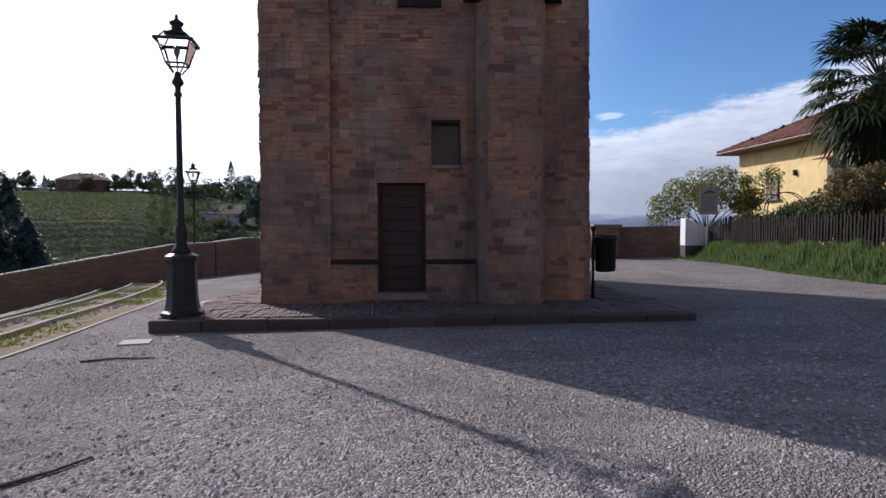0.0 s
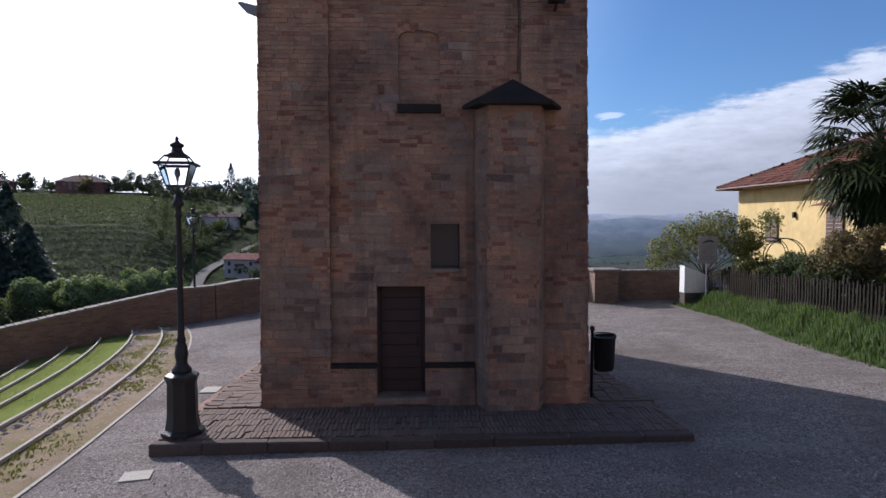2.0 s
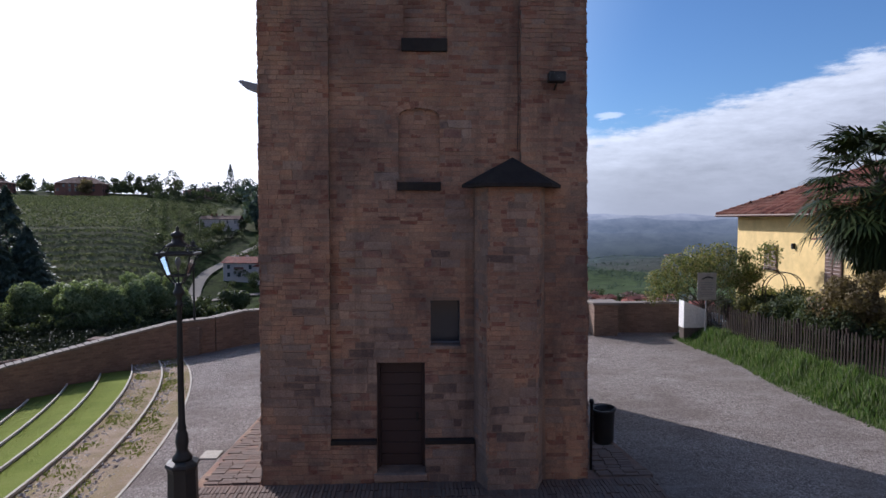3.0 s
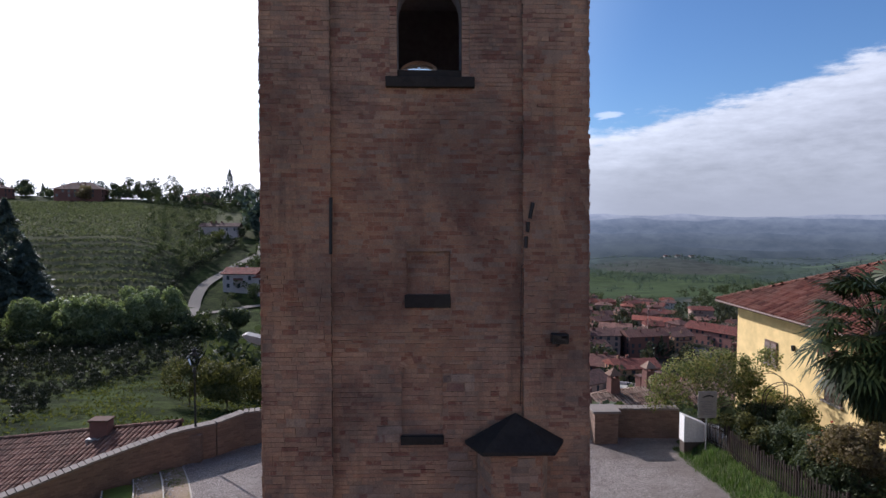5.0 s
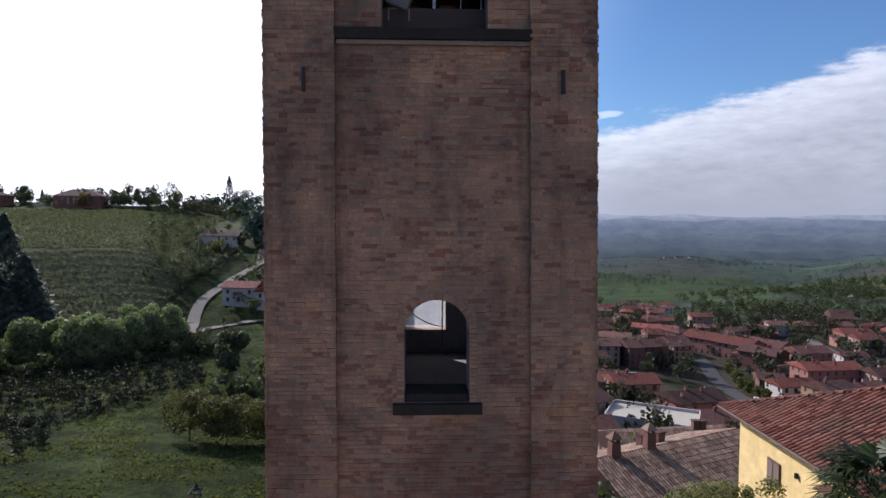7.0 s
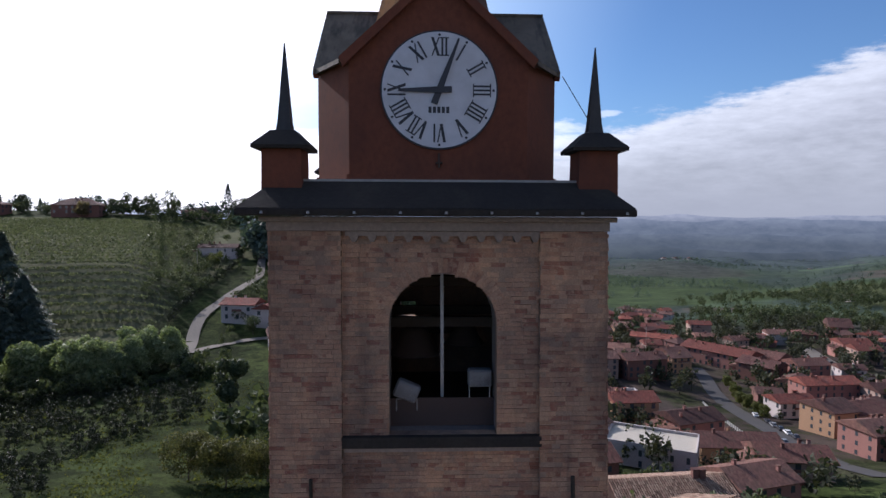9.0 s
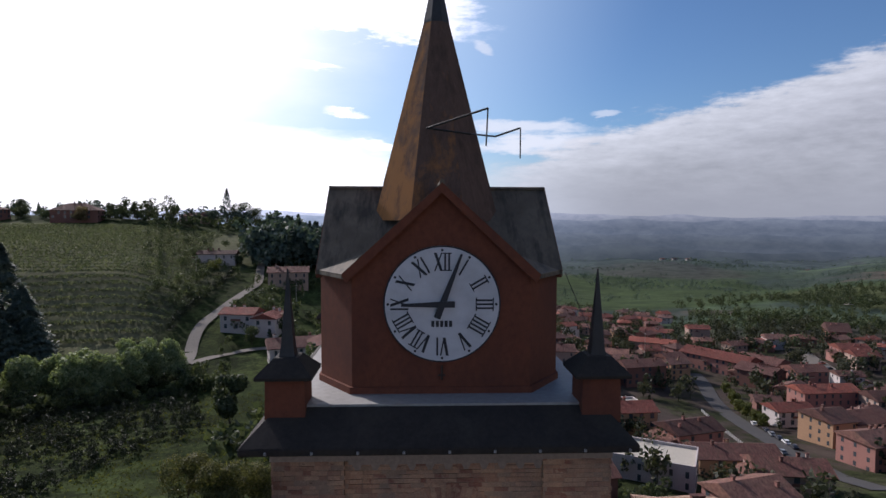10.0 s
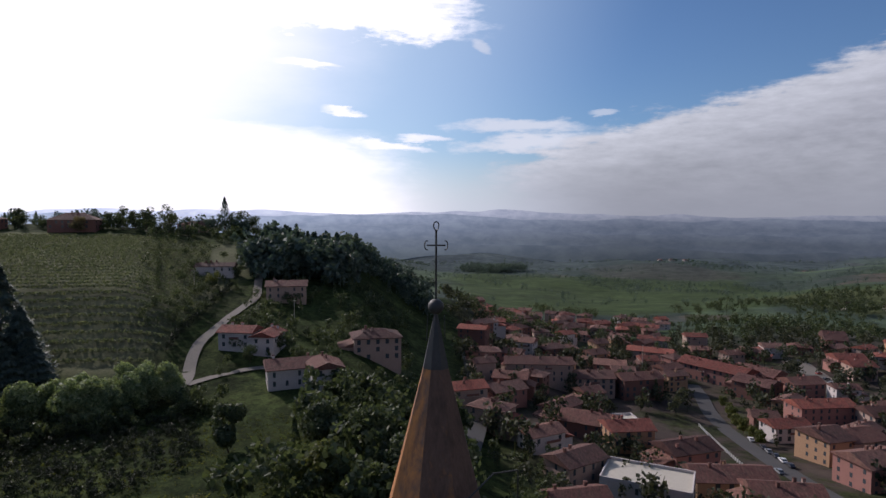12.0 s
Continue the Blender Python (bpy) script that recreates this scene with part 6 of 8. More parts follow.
# ---- street lamps ----
def street_lamp(at, pedestal):
    """A cast iron lamp with a four-sided lantern; `pedestal` is the height of its stone-like foot."""
    lamp = thing("street_lamp", "black cast iron street lamp with a glazed lantern" + (" on a pedestal" if pedestal else " on the parapet"), "street lamp", at, 9, "old street lamps")
    z = 0.0
    if pedestal:
        part("pedestal", lathe_bm([(0.33, 0), (0.33, 0.05), (0.27, 0.09), (0.25, 0.18), (0.235, 0.3), (0.225, 0.8), (0.24, 0.86), (0.265, 0.9), (0.25, 0.94), (0.17, 0.98)], sides=8, phase=math.pi / 8), IRON, lamp, "heavy black pedestal")
        z = 0.97
    part("shaft", lathe_bm([(0.15, z), (0.155, z + 0.05), (0.1, z + 0.12), (0.085, z + 0.18), (0.105, z + 0.3), (0.09, z + 0.42), (0.06, z + 0.48), (0.075, z + 0.52), (0.055, z + 0.58), (0.048, z + 1.4), (0.042, z + 2.2), (0.04, 3.42), (0.06, 3.44), (0.062, 3.47), (0.042, 3.5), (0.045, 3.58), (0.09, 3.63), (0.085, 3.66), (0.055, 3.72), (0.05, 3.8)], sides=14), IRON, lamp, "", True)
    b, t = 0.14, 0.235
    z0, z1, z2 = 3.92, 4.26, 4.38
    lan = part("lantern", rods_bm([((sx * b, sy * b, z0), (sx * t, sy * t, z1)) for sx in (-1, 1) for sy in (-1, 1)], 0.013), IRON, lamp, "four-sided glazed lantern")
    for zz, h, r in ((z0, b, 0.015), (z1, t + 0.035, 0.024), (z2, 0.15, 0.014)):
        part("rail", rods_bm([((-h, -h, zz), (h, -h, zz)), ((h, -h, zz), (h, h, zz)), ((h, h, zz), (-h, h, zz)), ((-h, h, zz), (-h, -h, zz))], r), IRON, lan)
    part("top_rib", rods_bm([((sx * t, sy * t, z1), (sx * 0.15, sy * 0.15, z2)) for sx in (-1, 1) for sy in (-1, 1)], 0.012), IRON, lan)
    part("crown", lathe_bm([(0.19, z2), (0.1, z2 + 0.06), (0.07, z2 + 0.13), (0.1, z2 + 0.15), (0.11, z2 + 0.18), (0.05, z2 + 0.22), (0.02, z2 + 0.25), (0.03, z2 + 0.27), (0.012, z2 + 0.31)], sides=12), IRON, lan, "", True)
    part("cradle", rods_bm([((sx * b, sy * b, z0), (sx * 0.05, sy * 0.05, 3.78)) for sx in (-1, 1) for sy in (-1, 1)] + [((0, 0, 3.78), (0, 0, 4.0))], 0.012), IRON, lan)
    for k in range(4):
        bm = bmesh.new()
        vs = [bm.verts.new(p) for p in ((-b + 0.015, -b, z0 + 0.01), (b - 0.015, -b, z0 + 0.01), (t - 0.015, -t, z1 - 0.02), (-t + 0.015, -t, z1 - 0.02))]
        bm.faces.new(vs)
        bm.transform(pose(0, 0, 0, 0, 0, 90 * k))
        ob = part("pane", bm, GLASS, lan, "clear glass pane")
        ob.visible_shadow = False
    part("bulb", lathe_bm([(0.018, 4.0), (0.02, 4.04), (0.045, 4.1), (0.045, 4.16), (0.02, 4.21)], sides=12), LAMPBOX, lan, "pale bulb", True)
    return lamp


street_lamp((-3.87, -1.2, 0.02), 1)
street_lamp((-9.78, 14.75, -0.72), 0)
pier = tagged(new("wall_11", None), "brick pier that carries a lamp", "wall", kind="structure")
part("pier", box_bm(-10.05, -9.5, 14.5, 15.02, -1.3, 0.22), PARAPET_BRICK, pier)


# ---- litter bin ----
def litter_bin(at):
    b = thing("litter_bin", "dark metal litter bin on a post beside the tower", "litter bin", at)
    part("post", lathe_bm([(0.028, -0.3), (0.028, 1.28), (0.045, 1.3), (0.05, 1.34), (0.03, 1.38)], -0.2, -0.05, 10), IRON, b, "black post with a ball top", True)
    bm = bmesh.new()
    n = 18
    prof = [(0.17, 0.52), (0.19, 0.56), (0.205, 1.12), (0.225, 1.14), (0.225, 1.18), (0.19, 1.18), (0.18, 0.6)]
    rings = [[bm.verts.new((0.05 + r * math.cos(2 * math.pi * i / n), r * math.sin(2 * math.pi * i / n), z + 0.05 * (r * math.cos(2 * math.pi * i / n)))) for i in range(n)] for r, z in prof]
    for a, c in zip(rings, rings[1:]):
        for i in range(n):
            bm.faces.new((a[i], a[(i + 1) % n], c[(i + 1) % n], c[i]))
    bm.faces.new(rings[0][::-1])
    bm.faces.new(rings[-1])
    part("bucket", bm, IRON, b, "dark metal bucket", True)
    for z in (0.75, 1.05):
        part("bracket", rods_bm([((-0.2, -0.05, z), (-0.1, 0, z))], 0.014), IRON, b)
    part("rim_hoop", rods_bm([((0.05 + 0.21 * math.cos(a), 0.21 * math.sin(a), 1.2), (0.05 + 0.21 * math.cos(a + 0.5), 0.21 * math.sin(a + 0.5), 1.2)) for a in np.arange(0, 6.2, 0.5)], 0.012), IRON, b)


litter_bin((3.38, 0.5, 0.02))

# ---- right side: pier, white block, sign, bank, fence ----
pier = tagged(new("wall_12"), "square brick pier at the end of the parapet", "wall", kind="structure")
part("pier_body", box_bm(7.15, 8.15, 13.9, 14.75, -0.5, 1.22), PARAPET_BRICK, pier)
part("pier_cap", box_bm(7.05, 8.25, 13.8, 14.85, 1.223, 1.33, bevel=0.02), COPING, pier, "pale stone cap")
for ob in bpy.data.objects:
    if ob.name.startswith(("pier_body", "pier")) and ob.type == "MESH" and not ob.data.uv_layers:
        lay = ob.data.uv_layers.new()
        for poly in ob.data.polygons:
            for li in poly.loop_indices:
                v = ob.data.vertices[ob.data.loops[li].vertex_index].co
                lay.data[li].uv = (v.x + v.y, v.z)

block = thing("white_wall_end", "white plastered end of a garden wall", "garden wall", (11.0, 12.7, -0.3))
part("wall_end", prism_bm([(-0.66, 0.8), (0.95, 0.8), (0.95, 1.3), (0.45, 1.42), (-0.66, 1.88)], -0.2, 0.25), WHITEWALL, block)
part("wall_foot", box_bm(-0.64, 0.93, -0.18, 0.23, 0.0, 0.798), RIM, block, "dark stained foot")
part("step_block", box_bm(0.3, 0.98, -0.62, -0.203, 0, 1.12, bevel=0.02), WHITEWALL, block)


def info_sign():
    s = thing("sign", "grey information board on a thin metal post", "sign", (10.9, 11.8, 0.15))
    part("post", lathe_bm([(0.03, -0.3), (0.03, 2.6)], 0, 0.03, 8), GREYMETAL, s)
    b = part("board", box_bm(-0.37, 0.37, -0.02, 0.0, 1.57, 2.62, bevel=0.006), BOARD, s, "pale board with faded print")
    bm = bmesh.new()
    for k in range(7):
        t = k / 6
        add_box(bm, -0.2 + 0.36 * t, -0.13 + 0.36 * t, -0.024, -0.0205, 2.36 + 0.06 * math.sin(2.6 * t), 2.40 + 0.08 * math.sin(2.6 * t))
    part("emblem", bm, IRON, b, "dark faded emblem")
    for k in range(9):
        w = 0.28 - 0.05 * ((k * 7) % 3)
        part("print_bar", box_bm(-w, w, -0.023, -0.0205, 2.22 - 0.065 * k, 2.245 - 0.065 * k), GREYMETAL, b)


info_sign()


def bank_z(x, y):
    """The grassy bank that rises from the square to the garden fence."""
    k = float(smooth_step((x - 10.35 - 0.1 * math.sin(y * 0.9)) / 1.1))
    far = float(smooth_step((13.4 - y) / 2.5))
    return sq(10.3, y) - 0.06 + (0.80 - 0.012 * (y + 2)) * k * (0.55 + 0.45 * far)


def build_bank():
    xs, ys = np.concatenate([np.arange(9.9, 12.2, 0.2), np.arange(12.2, 30, 1.5)]), np.arange(-14, 14.2, 0.5)
    verts = [(x, y, bank_z(x, y)) for y in ys for x in xs]
    n = len(xs)
    faces = [(j * n + i, j * n + i + 1, (j + 1) * n + i + 1, (j + 1) * n + i) for j in range(len(ys) - 1) for i in range(n - 1)]
    tagged(new("grass_bank", mesh_of("grass_bank", verts, faces, BANK, True)), "grassy bank under the garden fence", "ground", kind="structure")
    pts = []
    for i in range(34000):
        y = -2 + 15.2 * rng.random()
        x = 10.22 + 0.12 * math.sin(y * 0.9) + 1.25 * rng.random() ** 0.8
        if rng.random() < 0.15:
            x -= 0.12 * rng.random()
        z = max(bank_z(x, y), sq(x, y)) - 0.01
        clump = 0.55 + 0.9 * max(0.0, 0.5 + noise.noise((x * 1.7, y * 1.7, 5.0)))
        tall = (0.08 + 0.24 * rng.random() ** 1.5) * clump * (0.4 + 0.6 * min(1, (x - 10.2) / 0.6))
        a, lean_x, lean_y = rng.random() * 6.28, 0.35 * (rng.random() - 0.5), 0.35 * (rng.random() - 0.5)
        w = 0.005 + 0.008 * rng.random() + (0.02 if rng.random() < 0.04 else 0)
        dx, dy = w * math.cos(a), w * math.sin(a)
        mx, my = x + lean_x * tall * 0.4, y + lean_y * tall * 0.4
        tx, ty = x + lean_x * tall * 1.4, y + lean_y * tall * 1.4
        pts.append([(x - dx, y - dy, z), (x + dx, y + dy, z), (tx + dx * 0.2, ty + dy * 0.2, z + tall), (mx - dx, my - dy, z + tall * 0.55)])
    tagged(new("long_grass", quads_mesh("long_grass", np.array(pts), GRASS)), "long green grass on the bank", "grass", kind="stuff")
    # terraces and the wall's foot: short tufts
    pts = []
    for i in range(30000):
        y = -6 + 20 * rng.random()
        off = 2.1 + 6 * rng.random()
        x = float(terrace_edge(y)) - off
        if beyond_parapet(x, y):
            continue
        k = max(q for q in range(len(STEP_AT)) if STEP_AT[q] <= off)
        z = sq(float(terrace_edge(y)), y) - STEP_DOWN[k] - 0.05
        tall, a, w = 0.015 + 0.03 * rng.random(), rng.random() * 6.28, 0.006
        dx, dy = w * math.cos(a), w * math.sin(a)
        pts.append([(x - dx, y - dy, z), (x + dx, y + dy, z), (x + dx * 1.3, y + 0.02, z + tall), (x - dx * 1.3, y + 0.01, z + tall * 0.8)])
    tagged(new("lawn_grass", quads_mesh("lawn_grass", np.array(pts), MOWN)), "short mown grass on the steps", "grass", kind="stuff")


build_bank()


def build_fence():
    f = thing("fence", "dark brown wooden picket fence round the garden", "fence")
    path = [(11.25, 12.9), (11.35, 9.0), (11.75, 5.0), (12.3, 0.5), (12.9, -4.0)]
    pts = [Vector(p) for p in path]
    slat_mesh = {}
    s, k = 0.0, 0
    total = sum((b - a).length for a, b in zip(pts, pts[1:]))

    def at(s):
        for a, b in zip(pts, pts[1:]):
            L = (b - a).length
            if s <= L:
                return a + (b - a) * (s / L), (b - a).normalized()
            s -= L
        return pts[-1], (pts[-1] - pts[-2]).normalized()

    for v in range(4):
        bm = bmesh.new()
        h = 0.98 + 0.04 * v
        prism_bm([(-0.025, 0.05), (0.025, 0.05), (0.024, h - 0.04), (0.0, h), (-0.024, h - 0.04)], -0.011, 0.011, bm)
        me = bpy.data.meshes.new("slat")
        bm.to_mesh(me)
        bm.free()
        me.materials.append(FENCEWOOD)
        slat_mesh[v] = me
    rails = {0: bmesh.new(), 1: bmesh.new()}
    while s < total:
        p, d = at(s)
        ob = mpart("slat", slat_mesh[k % 4], f)
        ob.matrix_basis = Matrix.Translation((p.x, p.y, bank_z(p.x, p.y))) @ Matrix.Rotation(math.atan2(d.y, d.x), 4, "Z") @ pose(0, 0, 0, 0, 2.5 * (rng.random() - 0.5), 0)
        if k % 16 == 0:
            part("post", box_bm(p.x + 0.02, p.x + 0.1, p.y - 0.04, p.y + 0.04, bank_z(p.x, p.y) - 0.3, bank_z(p.x, p.y) + 1.12, bevel=0.008), FENCEWOOD, f)
        q, _ = at(min(total, s + 0.118))
        for r, h in ((0, 0.28), (1, 0.82)):
            add_rod(rails[r], (p.x + 0.03, p.y, bank_z(p.x, p.y) + h), (q.x + 0.03, q.y, bank_z(q.x, q.y) + h), 0.026, sides=4)
        s += 0.118
        k += 1
    for r in rails:
        part("rail", rails[r], FENCEWOOD, f)


build_fence()


# ---- plants ----
def leaf_cloud(centres, radii, count, size, seed=0, squash=0.8, droop=0.0):
    """Loose leaves gathered in clumps: (n, 4, 3) corners."""
    g = np.random.default_rng(seed)
    centres, radii = np.asarray(centres, float), np.asarray(radii, float)
    pick = g.choice(len(centres), count, p=radii**2 / (radii**2).sum())
    d = g.normal(size=(count, 3))
    d /= np.linalg.norm(d, axis=1)[:, None]
    r = radii[pick] * (0.55 + 0.5 * g.random(count) ** 0.6)
    c = centres[pick] + d * r[:, None] * np.array([1, 1, squash])
    u = g.normal(size=(count, 3))
    u -= (u * d).sum(1)[:, None] * d * 0.6
    u /= np.linalg.norm(u, axis=1)[:, None]
    v = np.cross(u, d + 0.5 * g.normal(size=(count, 3)))
    v /= np.linalg.norm(v, axis=1)[:, None]
    s = size * (0.6 + 0.8 * g.random(count))[:, None]
    u, v = u * s, v * s * 0.6
    u[:, 2] -= droop * s[:, 0]
    return np.stack([c - u, c - v, c + u, c + v], 1)


def limbs_bm(trunk_h, r, tips, seed=0):
    g = random.Random(seed)
    bm = bmesh.new()
    prev, pr = Vector((0, 0, -0.3)), r
    for i in range(4):
        nxt = Vector((g.uniform(-0.06, 0.06) * trunk_h, g.uniform(-0.06, 0.06) * trunk_h, trunk_h * (i + 1) / 4))
        add_rod(bm, prev, nxt, pr, pr * 0.86, 8)
        prev, pr = nxt, pr * 0.86
    for t in tips:
        t = Vector(t)
        mid = prev.lerp(t, 0.5) + Vector((g.uniform(-0.1, 0.1), g.uniform(-0.1, 0.1), 0.08)) * (t - prev).length
        add_rod(bm, prev, mid, pr * 0.55, pr * 0.32, 5)
        add_rod(bm, mid, t, pr * 0.32, pr * 0.08, 5)
    return bm


def broad_tree(name, label, at, height, spread_r, trunk_h, leaves, size, material, seed, clumps=14, squash=0.85, group="", turn=0.0):
    g = np.random.default_rng(seed)
    tree = thing(name, label, "tree" if "tree" in name else "shrub", at, turn, group)
    cs, rs = [], []
    for i in range(clumps):
        a, q = g.random() * 6.28, g.random() ** 0.6
        z = trunk_h + (height - trunk_h) * (0.12 + 0.76 * g.random())
        k = 1 - abs((z - trunk_h) / (height - trunk_h) - 0.45) * 1.1
        cs.append((math.cos(a) * spread_r * 0.7 * q * k, math.sin(a) * spread_r * 0.7 * q * k, z))
        rs.append(spread_r * (0.25 + 0.22 * g.random()))
    part("trunk", limbs_bm(trunk_h, max(0.03, height * 0.022), cs[: min(9, clumps)], seed), BARK, tree)
    mpart("crown", quads_mesh("crown", leaf_cloud(cs, rs, leaves, size, seed, squash), material), tree)
    return tree


def conifer(name, label, at, height, spread_r, leaves, size, material, seed, group=""):
    g = np.random.default_rng(seed)
    tree = thing(name, label, "tree", at, 0, group)
    t = g.random(leaves) ** 0.75
    a = g.random(leaves) * 6.283
    tier = 0.78 + 0.22 * np.sin(t * 40 + 2 * np.sin(a * 3))
    r = spread_r * (1 - t) ** 0.85 * tier * (0.45 + 0.6 * g.random(leaves) ** 0.5) + 0.05
    z = height * (0.08 + 0.92 * t) - r * 0.22
    c = np.stack([r * np.cos(a), r * np.sin(a), z], 1)
    out = np.stack([np.cos(a), np.sin(a), -0.35 + 0 * a], 1)
    u = (out + 0.35 * g.normal(size=out.shape)) * size
    v = np.stack([-np.sin(a), np.cos(a), 0 * a], 1) * size * 0.45 + 0.1 * size * g.normal(size=out.shape)
    part("trunk", lathe_bm([(height * 0.02, -0.3), (0.02, height * 0.93)], sides=7), BARK, tree)
    mpart("crown", quads_mesh("crown", np.stack([c - u, c - v, c + u, c + v], 1), material), tree)
    return tree


def palm(at):
    p = thing("palm_tree", "fan palm with a shaggy trunk in the garden", "tree", at)
    part("trunk", lathe_bm([(0.2, -0.3), (0.17, 0.5), (0.15, 2.2), (0.2, 3.4), (0.27, 4.75), (0.12, 5.45)], sides=12), BARK, p, "shaggy brown trunk")
    g = np.random.default_rng(21)
    count = 120
    for i in range(count):
        a = i * 2.399 + 0.35 * g.random()
        lift = 1.3 - 2.5 * (i / count) ** 0.95 + 0.25 * (g.random() - 0.5)
        old = max(0.0, (i / count - 0.5) / 0.5)
        stem = (1.25 + 0.6 * g.random()) * (1.0 - 0.6 * old)
        base = Vector((0, 0, 5.45 - 0.014 * i))
        d = Vector((math.cos(a) * math.cos(lift), math.sin(a) * math.cos(lift), math.sin(lift)))
        hub = base + d * stem + Vector((0, 0, -0.1 * stem))
        side = Vector((-math.sin(a), math.cos(a), 0))
        tilt = lift - 0.35 - 0.3 * g.random()
        d = Vector((math.cos(a) * math.cos(tilt), math.sin(a) * math.cos(tilt), math.sin(tilt)))
        up = d.cross(side).normalized()
        quads = []
        n = 24
        for k in range(n):
            t = (k / (n - 1) - 0.5) * 4.3
            ray = (d * math.cos(t) + side * math.sin(t)).normalized()
            long = (0.9 + 0.25 * g.random()) * (0.72 + 0.28 * math.cos(t)) * (1.0 - 0.3 * old)
            w = (side * math.cos(t) - d * math.sin(t)) * 0.05
            fold = up * (0.025 if k % 2 else -0.025)
            mid = hub + ray * long * 0.6 + fold + Vector((0, 0, -0.04))
            end = hub + ray * long + Vector((0, 0, -0.3 * long)) * (0.4 + g.random())
            quads.append([hub - w * 0.3, mid - w, end, mid + w])
        bm = bmesh.new()
        add_rod(bm, base, hub, 0.018, 0.01, 4)
        part("frond_stem", bm, LEAF_PALM, p)
        mpart("frond", quads_mesh("frond", np.array([[tuple(v) for v in q] for q in quads]), LEAF_PALM), p)
    q = leaf_cloud([(0, 0, z) for z in (4.3, 3.8, 3.3, 2.8, 2.3)], [0.5, 0.5, 0.42, 0.36, 0.3], 1700, 0.2, 5, 1.2, 0.8)
    mpart("dead_fronds", quads_mesh("dead_fronds", q, LEAF_DRY), p, "dry hanging frond skirt")


palm((14.45, 7.9, 0.75))


def garden():
    # the spreading shrub behind the sign
    cs = [(-1.7, 0, 2.1), (-1.0, 0.2, 2.6), (-0.2, 0, 2.95), (0.6, 0.2, 3.0), (1.4, 0, 2.8), (-1.3, -0.4, 1.7), (0.0, -0.5, 2.3), (1.0, -0.5, 2.3), (2.0, 0, 2.3), (-2.1, 0, 1.6), (0.3, 0.8, 2.5), (1.6, -0.4, 1.7), (2.9, 0.2, 3.1), (2.6, 0, 1.3)]
    rs = [0.6, 0.7, 0.75, 0.75, 0.75, 0.5, 0.65, 0.6, 0.6, 0.42, 0.7, 0.6, 0.55, 0.6]
    s = thing("shrub", "spreading loose shrub with yellowish green leaves", "shrub", (12.1, 14.6, 0.1))
    part("trunk", limbs_bm(0.9, 0.09, [(c[0], c[1], c[2]) for c in cs], 4), BARK, s)
    mpart("crown", quads_mesh("crown", leaf_cloud(cs + [(c[0] * 1.12 + 0.3 * math.sin(i * 5.1), c[1] + 0.4 * math.cos(i * 3.3), c[2] + 0.35 * math.sin(i * 2.7)) for i, c in enumerate(cs)], [r * 1.1 for r in rs] + [0.5] * len(cs), 11000, 0.052, 3, 0.85), LEAF_SHRUB), s)
    for x, y, z, h, r, mat_, seed, label, size, count in (
        (13.15, 6.8, 0.6, 2.6, 1.45, LEAF_DRY, 8, "rounded brownish hedge bush", 0.05, 7000),
        (15.2, 12.9, 0.4, 1.5, 1.0, LEAF_SHRUB, 9, "low rose bush with sparse leaves", 0.05, 2200),
        (13.2, 10.2, 0.5, 1.5, 0.9, LEAF, 10, "tangled green garden bush", 0.05, 2400),
        (14.0, 14.8, 0.2, 3.6, 0.75, LEAF_SHRUB, 11, "tall climbing plant on a post", 0.06, 1500),
        (15.9, 16.2, 0.2, 1.5, 0.8, LEAF_SHRUB, 12, "bush against the yellow wall", 0.05, 1500)):
        broad_tree("shrub", label, (x, y, z), h, r, h * 0.3, count, size, mat_, seed, 12)
    g = np.random.default_rng(90)
    for k in range(20):
        y = 6.2 + 7.6 * (k + 0.6 * g.random()) / 20
        x = 12.5 + 3.2 * g.random() - 0.05 * (y - 6)
        tall = 0.9 + 0.8 * g.random()
        broad_tree("shrub", "low dense garden bush behind the fence", (x, y, bank_z(x, y) - 0.05), tall, 0.75 + 0.3 * g.random(), tall * 0.15, 1500, 0.05, LEAF if k % 3 else LEAF_BUSH, 200 + k, 9)
    hedge = thing("hedge", "dark clipped hedge beside the garden arch", "hedge", (14.3, 13.7, bank_z(14.3, 13.7)))
    part("stems", limbs_bm(0.5, 0.04, [(-0.6, 0, 0.9), (0, 0, 1.0), (0.6, 0, 0.9)], 3), BARK, hedge)
    mpart("leaves", quads_mesh("leaves", leaf_cloud([(-0.8 + 0.27 * q, 0.1 * math.sin(q * 3), z) for q in range(7) for z in (0.3, 0.75, 1.15)], [0.33] * 21, 5200, 0.05, 91, 0.9), LEAF), hedge)
    rose = thing("rose_bush", "rose bush with red blooms", "shrub", (13.6, 8.9, 0.5))
    g = np.random.default_rng(31)
    part("stems", limbs_bm(0.5, 0.03, [tuple(v) for v in g.normal(size=(9, 3)) * (0.5, 0.5, 0.25) + (0, 0, 1.3)], 6), BARK, rose)
    mpart("leaves", quads_mesh("leaves", leaf_cloud(g.normal(size=(9, 3)) * (0.55, 0.55, 0.3) + (0, 0, 1.2), [0.3] * 9, 1400, 0.045, 6), LEAF), rose)
    for k in range(14):
        c = g.normal(size=3) * (0.6, 0.6, 0.3) + (0, 0, 1.5)
        mpart("bloom", quads_mesh("bloom", leaf_cloud([tuple(c)], [0.05], 16, 0.04, k), PETAL), rose)
